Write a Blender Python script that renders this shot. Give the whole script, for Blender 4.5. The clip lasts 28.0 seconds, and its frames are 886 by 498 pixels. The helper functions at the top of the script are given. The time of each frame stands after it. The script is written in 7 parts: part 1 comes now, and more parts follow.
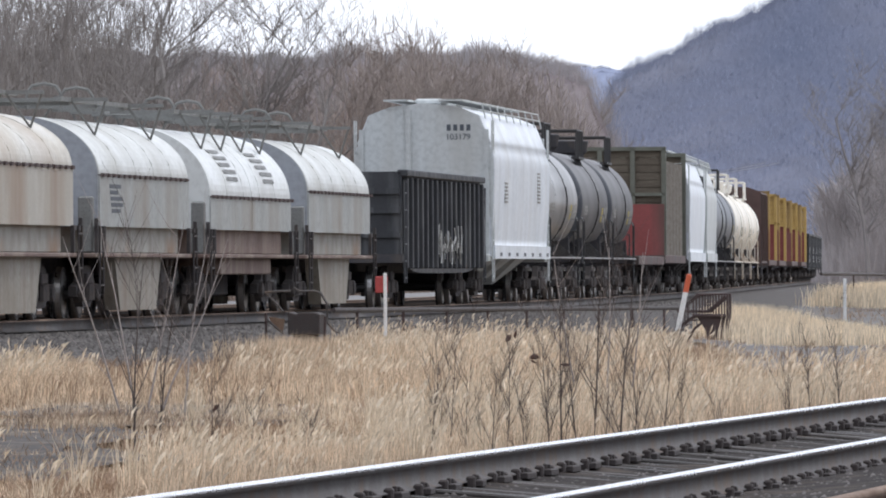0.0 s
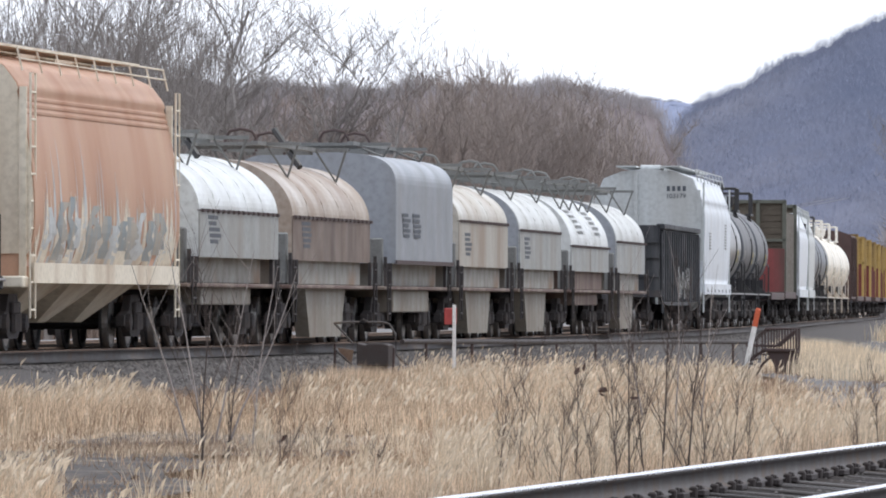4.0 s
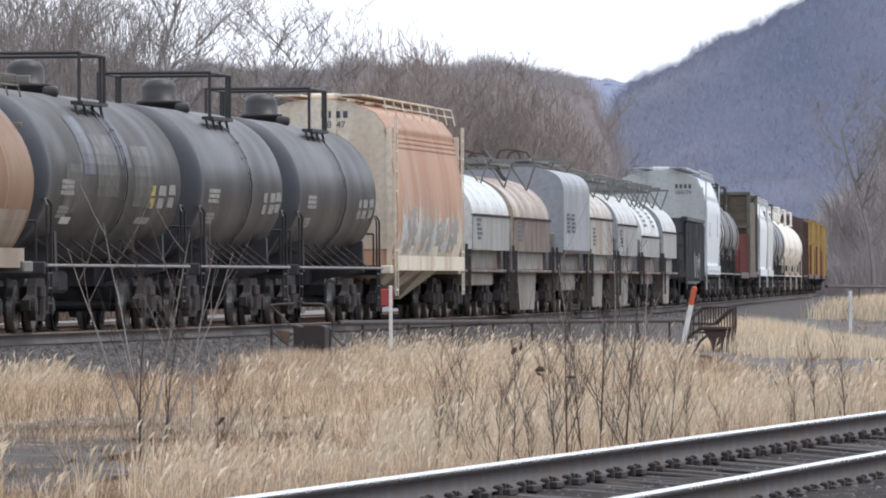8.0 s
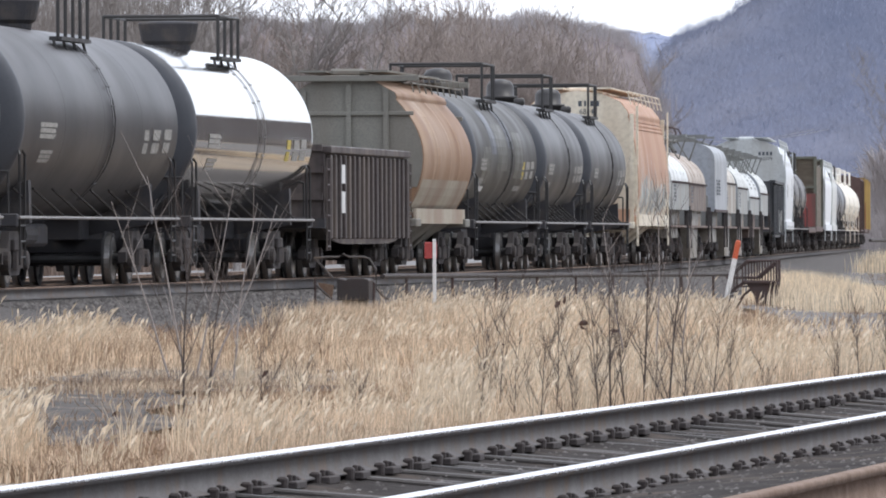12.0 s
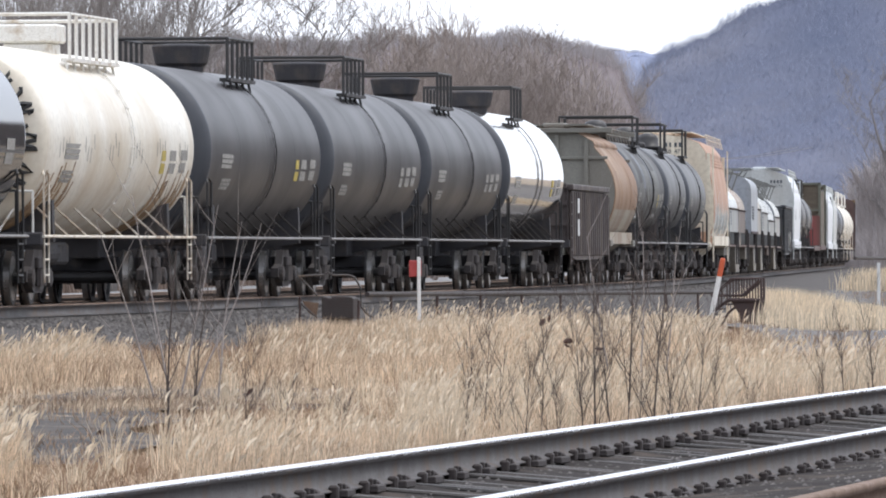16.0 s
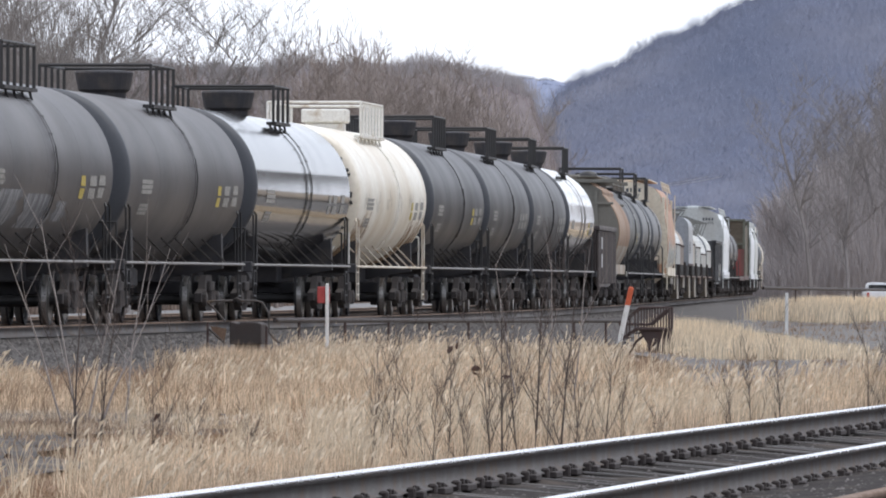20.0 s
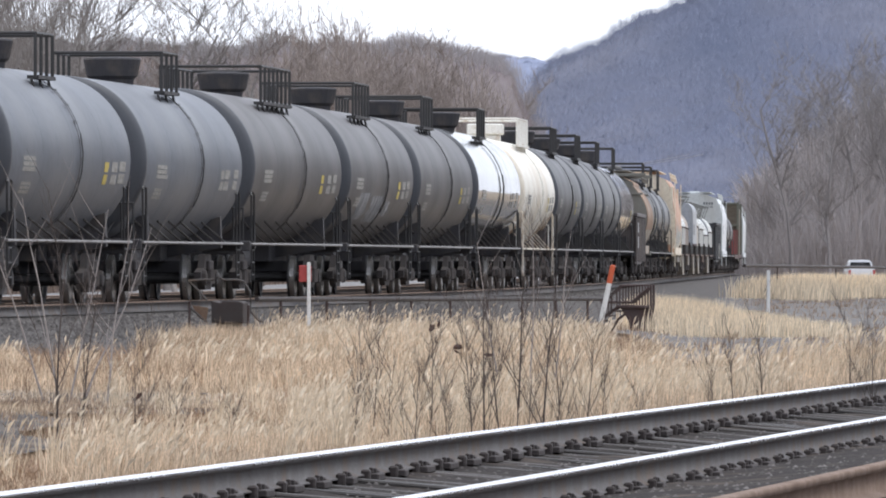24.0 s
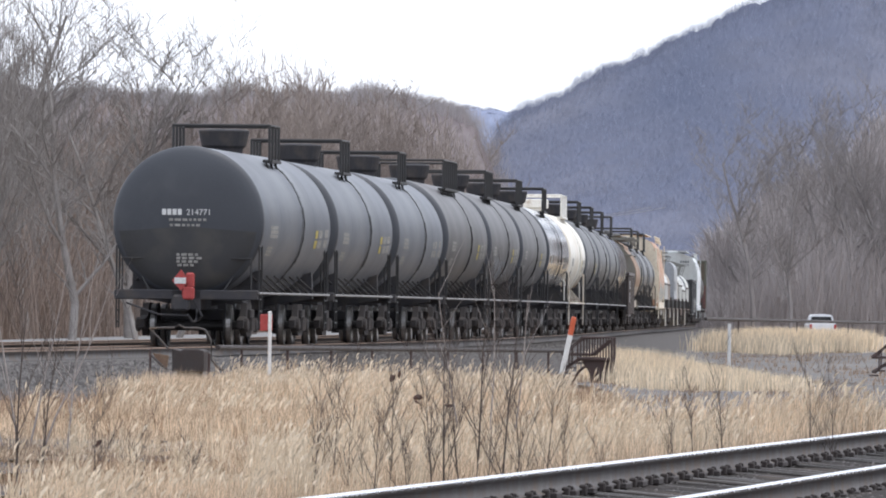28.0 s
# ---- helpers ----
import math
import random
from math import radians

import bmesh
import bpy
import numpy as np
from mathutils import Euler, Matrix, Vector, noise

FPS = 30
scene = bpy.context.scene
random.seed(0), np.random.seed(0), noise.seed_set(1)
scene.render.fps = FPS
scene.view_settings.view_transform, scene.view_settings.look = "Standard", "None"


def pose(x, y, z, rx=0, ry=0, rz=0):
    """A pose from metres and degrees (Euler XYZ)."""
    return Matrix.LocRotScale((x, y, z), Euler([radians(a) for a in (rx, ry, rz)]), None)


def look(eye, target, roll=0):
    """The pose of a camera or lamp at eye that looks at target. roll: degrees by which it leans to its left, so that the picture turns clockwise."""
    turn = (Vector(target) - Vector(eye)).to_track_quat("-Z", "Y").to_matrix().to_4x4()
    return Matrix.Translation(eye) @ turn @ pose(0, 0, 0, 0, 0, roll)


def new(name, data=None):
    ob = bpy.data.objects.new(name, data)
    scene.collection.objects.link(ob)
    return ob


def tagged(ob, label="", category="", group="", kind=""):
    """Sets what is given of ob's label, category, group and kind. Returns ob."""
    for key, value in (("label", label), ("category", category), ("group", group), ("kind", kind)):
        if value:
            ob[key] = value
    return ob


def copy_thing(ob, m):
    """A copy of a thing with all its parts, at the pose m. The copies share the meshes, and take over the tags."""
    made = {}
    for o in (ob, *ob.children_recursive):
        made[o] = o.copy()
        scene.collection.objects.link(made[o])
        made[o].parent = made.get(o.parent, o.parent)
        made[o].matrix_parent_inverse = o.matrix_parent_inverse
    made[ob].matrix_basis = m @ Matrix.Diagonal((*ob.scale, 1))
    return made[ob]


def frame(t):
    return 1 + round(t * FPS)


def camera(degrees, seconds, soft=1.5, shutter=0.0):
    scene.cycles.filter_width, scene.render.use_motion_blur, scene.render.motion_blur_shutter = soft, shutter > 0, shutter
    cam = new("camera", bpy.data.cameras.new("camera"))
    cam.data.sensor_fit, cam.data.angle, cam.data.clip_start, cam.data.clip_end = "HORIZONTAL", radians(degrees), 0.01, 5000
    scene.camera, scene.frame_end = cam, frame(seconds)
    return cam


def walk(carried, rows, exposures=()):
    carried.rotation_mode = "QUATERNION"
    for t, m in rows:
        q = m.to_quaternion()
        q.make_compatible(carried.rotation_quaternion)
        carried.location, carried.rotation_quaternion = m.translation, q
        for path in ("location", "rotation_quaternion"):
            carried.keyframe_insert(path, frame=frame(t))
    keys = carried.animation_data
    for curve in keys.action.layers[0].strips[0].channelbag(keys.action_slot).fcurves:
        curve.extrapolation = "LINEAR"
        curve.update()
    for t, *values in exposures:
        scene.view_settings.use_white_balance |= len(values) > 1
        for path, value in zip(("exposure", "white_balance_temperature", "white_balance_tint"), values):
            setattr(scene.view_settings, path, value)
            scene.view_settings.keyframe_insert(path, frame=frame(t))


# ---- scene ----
# A freight train passes a fixed spot, seen through a long lens; z = 0 is the top of the train's rails.
cam = camera(4.988, 28.0, soft=1.9)
EYE = 0.72
# seconds, turn to the left, tilt up, lean (degrees)
walk(cam, [(t, pose(0, 0, EYE, 90 + up, 0, left) @ pose(0, 0, 0, 0, 0, lean)) for t, left, up, lean in [
    (0, -0.1767, 0.1303, -0.33), (0.5, 0.0126, 0.0709, -0.21), (1, -0.045, 0.0619, -0.03),
    (1.5, -0.0777, 0.1259, 0.18), (2, -0.0536, 0.1817, 0.33), (2.5, -0.0387, 0.1841, 0.26), (3, 0.0759, 0.2715, 0.08),
    (3.5, 0.1842, 0.3112, 0.07), (5.5, 0.1413, 0.3099, 0.29), (6, 0.1768, 0.3555, 0.14), (6.5, 0.1521, 0.4158, 0.18),
    (7, 0.1966, 0.2884, 0.17), (7.5, -0.1624, 0.2648, -0.06), (8, -0.1462, 0.2015, -0.34),
    (8.5, 0.0563, 0.0361, -0.45), (9, 0.1538, -0.0815, -0.58), (9.5, 0.1637, 0.0117, -0.77),
    (10, 0.1489, 0.0249, -0.6), (10.5, 0.1863, 0.0282, -0.38), (11, 0.1845, 0.0055, -0.44),
    (11.5, 0.146, -0.0383, -0.44), (12, 0.1015, -0.0598, -0.26), (12.5, 0.098, -0.009, -0.4),
    (13, 0.0696, 0.0713, -0.31), (13.5, 0.1015, 0.0448, -0.44), (15.5, 0.0147, 0.0101, -0.39),
    (16, 0.0141, 0.0417, -0.31), (16.5, 0.0114, 0.0715, -0.15), (17, 0, 0.1054, 0), (17.5, -0.2242, 0.1785, -0),
    (18, -0.4578, 0.2626, 0.11), (18.5, -0.555, 0.2665, 0.18), (19, -0.5238, 0.2352, 0.26),
    (19.5, -0.4739, 0.2307, 0.31), (20, -0.5014, 0.1922, 0.16), (20.5, -0.523, 0.1489, 0.27),
    (22.5, -0.5838, 0.0704, 0.18), (23, -0.5708, -0.0121, 0.06), (23.5, -0.5802, 0.0235, -0.03),
    (24, -0.6053, 0.0711, 0.01), (24.5, -0.6221, 0.1342, -0.04), (25, -0.6312, 0.1552, 0.14),
    (25.5, -0.65, 0.1957, 0.18), (26, -0.6351, 0.2269, 0.25), (26.5, -0.6562, 0.2389, 0.3), (27, -0.653, 0.1756, 0.27),
    (27.5, -0.6857, 0.2022, 0.44), (28, -0.8202, 0.3564, 0.58),
]], exposures=[(t, 0.79 + d) for t, d in (
    (0, -0.10), (2, -0.06), (3, -0.02), (6, -0.09), (7, -0.11), (8, -0.04), (9, 0.08), (10, 0.13), (13, 0.12), (16, 0.13), (17, 0.08),
    (18, -0.06), (20, -0.13), (22.5, 0.0), (25, 0.06), (28, 0.07))])

# ---- light: a bright overcast sky with a veiled sun ----
SUN_UP, SUN_TURN = 60, 62   # degrees above the horizon, and from straight ahead round to the right
world = bpy.data.worlds.new("overcast")
scene.world = world
world.use_nodes = True
wn, wl = world.node_tree.nodes, world.node_tree.links
sky = wn.new("ShaderNodeTexSky")
sky.sky_type, sky.sun_disc = "NISHITA", False
sky.sun_elevation, sky.sun_rotation = radians(SUN_UP), radians(SUN_TURN)
sky.dust_density, sky.air_density, sky.ozone_density = 1.5, 1.0, 1.0
cloud = wn.new("ShaderNodeMix")
cloud.data_type = "RGBA"
cloud.inputs["Factor"].default_value = 0.85
cloud.inputs[7].default_value = (8.3, 8.8, 10.05, 1)
wl.new(sky.outputs["Color"], cloud.inputs[6])
wl.new(cloud.outputs[2], wn["Background"].inputs["Color"])
wn["Background"].inputs["Strength"].default_value = 0.10
sun_data = bpy.data.lights.new("sun", "SUN")
sun_data.energy, sun_data.angle, sun_data.color = 0.9, radians(20), (1.0, 0.98, 0.95)
sun = new("sun", sun_data)
sun.matrix_basis = look((90 * math.sin(radians(SUN_TURN)), 90 * math.cos(radians(SUN_TURN)), 100 * math.tan(radians(SUN_UP))), (0, 0, 0))

rng = np.random.default_rng(7)


# ---- materials ----
def material(name, base, rough=0.7, metal=0.0, second=None, scale=3.0, mix=0.5, bump=0.0, fine=40.0, streak=0.0,
             dirt=None, dirt_amount=0.0, dirt_scale=1.0, vary=0.0, island=False, spec=0.5, stretch=(1, 1, 1), even=1.0, soft=1.0, ragged=6.0):
    """A surface of two tones in noise, with an optional dirt tone, fine relief and a change from piece to piece."""
    m = bpy.data.materials.new(name)
    m.use_nodes = True
    nodes, links = m.node_tree.nodes, m.node_tree.links
    b = nodes["Principled BSDF"]
    b.inputs["Roughness"].default_value, b.inputs["Metallic"].default_value = rough, metal
    b.inputs["Specular IOR Level"].default_value = spec
    co = nodes.new("ShaderNodeTexCoord")
    mp = nodes.new("ShaderNodeMapping")
    mp.inputs["Scale"].default_value = stretch
    links.new(co.outputs["Object"], mp.inputs["Vector"])

    def tex(sc, detail=5.0, vector=mp.outputs["Vector"]):
        n = nodes.new("ShaderNodeTexNoise")
        n.inputs["Scale"].default_value, n.inputs["Detail"].default_value = sc, detail
        links.new(vector, n.inputs["Vector"])
        return n.outputs["Fac"]

    def ramp(fac, low, high):
        r = nodes.new("ShaderNodeMapRange")
        r.inputs["From Min"].default_value, r.inputs["From Max"].default_value = low, high
        links.new(fac, r.inputs["Value"])
        return r.outputs["Result"]

    def blend(fac, one, two):
        x = nodes.new("ShaderNodeMix")
        x.data_type = "RGBA"
        links.new(fac, x.inputs["Factor"])
        for slot, v in ((6, one), (7, two)):
            if isinstance(v, tuple):
                x.inputs[slot].default_value = (*v, 1)
            else:
                links.new(v, x.inputs[slot])
        return x.outputs[2]

    second = second or tuple(c * 0.75 for c in base)
    fac = ramp(tex(scale), 0.5 - mix / 2, 0.5 + mix / 2)
    col = blend(fac, base, second)
    grain = tex(fine, 3.0)
    col = blend(ramp(grain, 0.42, 0.75), col, tuple(c * 0.8 for c in second))
    if dirt:
        m2 = nodes.new("ShaderNodeMapping")
        m2.inputs["Scale"].default_value = (1, 1, 0.12) if streak else stretch
        links.new(co.outputs["Object"], m2.inputs["Vector"])
        d = tex(dirt_scale, ragged, m2.outputs["Vector"])
        low, high = 0.62 - dirt_amount * 0.4, 0.8 - dirt_amount * 0.3
        mid, wide = (low + high) / 2, (high - low) / 2 * soft
        col = blend(ramp(d, mid - wide, mid + wide), col, dirt)
    if vary:
        if island:
            src = nodes.new("ShaderNodeNewGeometry").outputs["Random Per Island"]
        else:
            src = nodes.new("ShaderNodeObjectInfo").outputs["Random"]
        hs = nodes.new("ShaderNodeHueSaturation")
        r = nodes.new("ShaderNodeMapRange")
        r.inputs["To Min"].default_value, r.inputs["To Max"].default_value = 1 - vary, 1 + vary
        links.new(src, r.inputs["Value"])
        links.new(r.outputs["Result"], hs.inputs["Value"])
        links.new(col, hs.inputs["Color"])
        col = hs.outputs["Color"]
    links.new(col, b.inputs["Base Color"])
    rr = nodes.new("ShaderNodeMapRange")
    rr.inputs["To Min"].default_value, rr.inputs["To Max"].default_value = max(rough - 0.12 * even, 0.03), min(rough + 0.15 * even, 1)
    links.new(fac, rr.inputs["Value"])
    links.new(rr.outputs["Result"], b.inputs["Roughness"])
    if bump:
        bp = nodes.new("ShaderNodeBump")
        bp.inputs["Strength"].default_value, bp.inputs["Distance"].default_value = bump, 0.02
        links.new(grain, bp.inputs["Height"])
        links.new(bp.outputs["Normal"], b.inputs["Normal"])
    return m


M = {
    "black": material("black tank paint", (0.045, 0.042, 0.041), 0.42, second=(0.034, 0.032, 0.032), scale=0.5, fine=7.0, dirt=(0.078, 0.072, 0.067), dirt_amount=0.28, streak=1, dirt_scale=0.6, soft=2.0, even=0.7, spec=0.32, ragged=3.0),
    "dull_silver": material("dull silver-grey tank steel", (0.24, 0.235, 0.23), 0.32, 0.35, second=(0.19, 0.18, 0.175), scale=0.6, fine=7.0, dirt=(0.085, 0.075, 0.068), dirt_amount=0.3, streak=1, dirt_scale=0.8, soft=1.8, even=0.6),
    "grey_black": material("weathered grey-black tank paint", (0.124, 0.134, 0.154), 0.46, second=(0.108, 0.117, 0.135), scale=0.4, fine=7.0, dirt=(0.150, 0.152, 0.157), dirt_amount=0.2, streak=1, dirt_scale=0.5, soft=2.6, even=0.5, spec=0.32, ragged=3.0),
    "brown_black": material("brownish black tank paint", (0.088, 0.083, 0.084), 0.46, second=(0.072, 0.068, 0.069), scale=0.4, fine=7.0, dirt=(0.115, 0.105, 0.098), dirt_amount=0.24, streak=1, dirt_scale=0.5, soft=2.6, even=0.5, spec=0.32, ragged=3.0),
    "patched": material("patched black tank paint", (0.042, 0.040, 0.039), 0.5, second=(0.062, 0.058, 0.051), scale=0.6, mix=0.2, fine=7.0, dirt=(0.092, 0.089, 0.080), dirt_amount=0.24, streak=1, dirt_scale=0.7, soft=1.6, even=0.6, spec=0.22, ragged=3.0),
    "patch_olive": material("olive paint patch", (0.085, 0.082, 0.066), 0.5, second=(0.07, 0.067, 0.055), scale=2.0, fine=9.0),
    "patch_blue": material("blue-grey paint patch", (0.085, 0.092, 0.11), 0.5, second=(0.062, 0.066, 0.078), scale=1.2, fine=9.0),
    "gloss": material("glossy new black tank paint", (0.010, 0.009, 0.009), 0.10, second=(0.014, 0.013, 0.013), scale=0.5, fine=3.0, dirt=(0.028, 0.024, 0.021), dirt_amount=0.14, dirt_scale=0.7, soft=2.5, spec=0.34, even=0.3),
    "mirror": material("polished metal jacket", (0.50, 0.485, 0.46), 0.07, 0.95, second=(0.47, 0.45, 0.42), scale=0.3, fine=1.5, even=0.25),
    "white_tank": material("dirty white tank paint", (0.83, 0.80, 0.72), 0.4, second=(0.78, 0.735, 0.63), scale=0.6, fine=8.0, dirt=(0.56, 0.47, 0.34), dirt_amount=0.34, streak=1, dirt_scale=0.9, soft=1.8, even=0.5, ragged=4.0),
    "stain": material("tan rust stain", (0.42, 0.29, 0.16), 0.7, second=(0.34, 0.22, 0.12), scale=2.0, dirt=(0.20, 0.12, 0.07), dirt_amount=0.3, dirt_scale=2.5),
    "white": material("white hopper paint", (0.70, 0.73, 0.76), 0.42, second=(0.65, 0.68, 0.71), scale=0.8, fine=9.0, dirt=(0.52, 0.52, 0.51), dirt_amount=0.22, streak=1, dirt_scale=1.2, soft=2.0),
    "pale_grey": material("pale grey hopper paint", (0.56, 0.58, 0.57), 0.5, second=(0.51, 0.53, 0.52), scale=0.8, fine=9.0, dirt=(0.40, 0.39, 0.36), dirt_amount=0.25, streak=1, dirt_scale=1.2, soft=1.8),
    "cream": material("dirty cream hopper paint", (0.78, 0.71, 0.58), 0.6, second=(0.71, 0.635, 0.50), scale=0.9, fine=10.0, dirt=(0.42, 0.31, 0.21), dirt_amount=0.18, streak=1, dirt_scale=1.0, soft=1.6, ragged=3.0),
    "orange": material("faded orange hopper side", (0.50, 0.275, 0.17), 0.6, second=(0.53, 0.35, 0.245), scale=0.7, dirt=(0.39, 0.20, 0.12), dirt_amount=0.32, streak=1, dirt_scale=0.8, soft=1.8, ragged=3.0),
    "tan_side": material("stained rust hopper side", (0.275, 0.155, 0.085), 0.6, second=(0.235, 0.13, 0.07), scale=0.6, mix=0.35, dirt=(0.36, 0.25, 0.16), dirt_amount=0.16, streak=1, dirt_scale=0.6, soft=1.8, ragged=2.0),
    "olive": material("olive grey hopper end", (0.215, 0.205, 0.172), 0.65, second=(0.175, 0.172, 0.150), scale=0.9, mix=0.35, dirt=(0.14, 0.115, 0.09), dirt_amount=0.3, streak=1, dirt_scale=1.0, soft=1.6, ragged=4.0),
    "silver_hood": material("dull silver coil hood", (0.62, 0.63, 0.60), 0.42, 0.1, second=(0.52, 0.52, 0.485), scale=0.7, mix=0.35, fine=9.0, dirt=(0.41, 0.40, 0.365), dirt_amount=0.26, streak=1, dirt_scale=0.4, soft=1.8, ragged=2.0),
    "white_hood": material("chalky white coil hood", (0.68, 0.70, 0.685), 0.40, 0.0, second=(0.60, 0.61, 0.585), scale=0.7, mix=0.35, fine=9.0, dirt=(0.48, 0.48, 0.455), dirt_amount=0.24, streak=1, dirt_scale=0.4, soft=1.8, ragged=2.0),
    "brown_hood": material("rust-brown coil hood", (0.50, 0.445, 0.38), 0.5, second=(0.36, 0.285, 0.22), scale=0.8, mix=0.3, fine=9.0, dirt=(0.24, 0.16, 0.11), dirt_amount=0.3, streak=1, dirt_scale=0.4, soft=1.6, ragged=2.0),
    "grey_hood": material("blue-grey coil hood", (0.30, 0.318, 0.345), 0.45, second=(0.28, 0.297, 0.32), scale=0.8, fine=9.0, dirt=(0.24, 0.24, 0.235), dirt_amount=0.18, streak=1, dirt_scale=1.2, soft=2.0, ragged=2.0),
    "beige_hood": material("beige grey coil hood", (0.58, 0.565, 0.515), 0.5, second=(0.48, 0.44, 0.37), scale=0.8, mix=0.35, fine=9.0, dirt=(0.38, 0.31, 0.24), dirt_amount=0.26, streak=1, dirt_scale=0.4, soft=1.6, ragged=2.0),
    "grey_body": material("grey coil car body", (0.27, 0.27, 0.25), 0.65, second=(0.215, 0.205, 0.185), scale=1.1, fine=10.0, dirt=(0.16, 0.10, 0.07), dirt_amount=0.3, streak=1, dirt_scale=1.3, soft=1.7),
    "rust_body": material("rusty brown car body", (0.165, 0.11, 0.09), 0.75, second=(0.12, 0.075, 0.062), scale=1.3, fine=10.0, dirt=(0.27, 0.225, 0.18), dirt_amount=0.26, streak=1, dirt_scale=1.8, soft=1.5),
    "gondola_black": material("black gondola paint", (0.036, 0.038, 0.043), 0.6, second=(0.024, 0.025, 0.028), scale=2.0, dirt=(0.10, 0.10, 0.10), dirt_amount=0.24, streak=1, dirt_scale=2.4),
    "gondola_brown": material("dark brown gondola steel", (0.080, 0.064, 0.060), 0.62, second=(0.058, 0.045, 0.042), scale=1.6, fine=10.0, dirt=(0.15, 0.12, 0.10), dirt_amount=0.3, streak=1, dirt_scale=1.8, soft=1.5),
    # underframe and trucks: grimy steel, base lifted slightly for haze under the cars
    "under": material("grimy underframe steel, haze in tone", (0.046, 0.045, 0.051), 0.8, second=(0.060, 0.057, 0.059), scale=4.0, dirt=(0.080, 0.070, 0.064), dirt_amount=0.3, dirt_scale=3.0, bump=0.4, spec=0.3),
    "truck": material("dusty truck castings, haze in tone", (0.052, 0.048, 0.049), 0.85, second=(0.066, 0.058, 0.056), scale=5.0, dirt=(0.088, 0.072, 0.062), dirt_amount=0.3, dirt_scale=4.0, bump=0.4, spec=0.3),
    "wheel": material("oily wheel steel", (0.032, 0.031, 0.033), 0.5, 0.2, second=(0.024, 0.023, 0.023), scale=8.0),
    "tread": material("bright wheel tread", (0.36, 0.35, 0.34), 0.35, 0.9, second=(0.28, 0.27, 0.26), scale=8.0),
    "rail_grey": material("worn grey handrail steel", (0.30, 0.29, 0.28), 0.5, 0.4, second=(0.2, 0.18, 0.17), scale=6.0),
    "black_steel": material("black platform steel", (0.022, 0.022, 0.024), 0.55, second=(0.035, 0.032, 0.03), scale=5.0),
    "white_steel": material("white platform steel", (0.80, 0.785, 0.74), 0.5, second=(0.72, 0.69, 0.62), scale=5.0, dirt=(0.42, 0.32, 0.22), dirt_amount=0.2, dirt_scale=4.0),
    "stencil": material("pale stencilled paint", (0.36, 0.35, 0.32), 0.7, second=(0.24, 0.23, 0.21), scale=12.0, mix=0.3),
    "letter": material("white lettering paint", (0.74, 0.74, 0.72), 0.6, second=(0.62, 0.62, 0.6), scale=14.0),
    "dark_letter": material("dark lettering paint", (0.05, 0.06, 0.075), 0.6, second=(0.09, 0.1, 0.115), scale=14.0),
    "yellow_mark": material("yellow mark", (0.55, 0.44, 0.09), 0.6, second=(0.45, 0.34, 0.07), scale=12.0),
    "blue_mark": material("faded blue spray paint", (0.20, 0.26, 0.29), 0.6, second=(0.42, 0.37, 0.30), scale=1.6, mix=0.2, stretch=(1, 2.2, 0.7)),
    "red": material("red signal paint", (0.45, 0.06, 0.055), 0.5, second=(0.36, 0.05, 0.045), scale=8.0),
    "red_panel": material("faded red steel", (0.26, 0.055, 0.05), 0.65, second=(0.2, 0.045, 0.04), scale=1.5, dirt=(0.1, 0.05, 0.04), dirt_amount=0.35, streak=1),
    "orange_paint": material("orange marker paint", (0.62, 0.12, 0.045), 0.5, second=(0.52, 0.10, 0.04), scale=9.0),
    "white_paint": material("white marker paint", (0.78, 0.77, 0.75), 0.55, second=(0.68, 0.67, 0.64), scale=9.0),
    "rusty_iron": material("dark rusty iron", (0.056, 0.041, 0.040), 0.8, second=(0.080, 0.050, 0.045), scale=5.0, bump=0.5),
    "yellow_car": material("yellow timber car", (0.46, 0.31, 0.09), 0.65, second=(0.38, 0.24, 0.07), scale=1.5, dirt=(0.18, 0.11, 0.05), dirt_amount=0.4, streak=1),
    "plank": material("weathered planks", (0.15, 0.125, 0.09), 0.85, second=(0.10, 0.08, 0.06), scale=2.0, stretch=(1, 0.3, 4)),
    "green_post": material("grey-green steel", (0.15, 0.155, 0.12), 0.65, second=(0.115, 0.115, 0.09), scale=2.0),
    "box_brown": material("dark brown box car", (0.10, 0.055, 0.045), 0.7, second=(0.075, 0.042, 0.036), scale=1.5, dirt=(0.05, 0.04, 0.035), dirt_amount=0.3, streak=1),
    "rail_head": material("polished rail head", (0.78, 0.78, 0.80), 0.22, 0.9, second=(0.66, 0.65, 0.65), scale=3.0, stretch=(8, 0.5, 1)),
    "rail_side": material("grey-brown rail side", (0.105, 0.095, 0.09), 0.75, second=(0.075, 0.066, 0.062), scale=3.0, bump=0.25, dirt=(0.12, 0.085, 0.06), dirt_amount=0.3, dirt_scale=3.0),
    "rail_rust": material("rusty rail", (0.22, 0.145, 0.10), 0.8, second=(0.14, 0.085, 0.055), scale=4.0, bump=0.3),
    "tie": material("wet grey timber sleeper", (0.062, 0.054, 0.049), 0.6, second=(0.040, 0.034, 0.030), scale=3.0, bump=0.5, vary=0.5, stretch=(0.6, 3, 3), spec=0.35),
    "ballast": material("grey crushed-stone ballast", (0.115, 0.105, 0.099), 0.95, second=(0.076, 0.069, 0.066), scale=9.0, bump=0.9, fine=22.0, dirt=(0.16, 0.15, 0.142), dirt_amount=0.35, dirt_scale=18.0, spec=0.1),
    "stones": material("ballast stones", (0.14, 0.131, 0.125), 0.95, second=(0.088, 0.08, 0.076), scale=14.0, vary=0.5, island=True, spec=0.1),
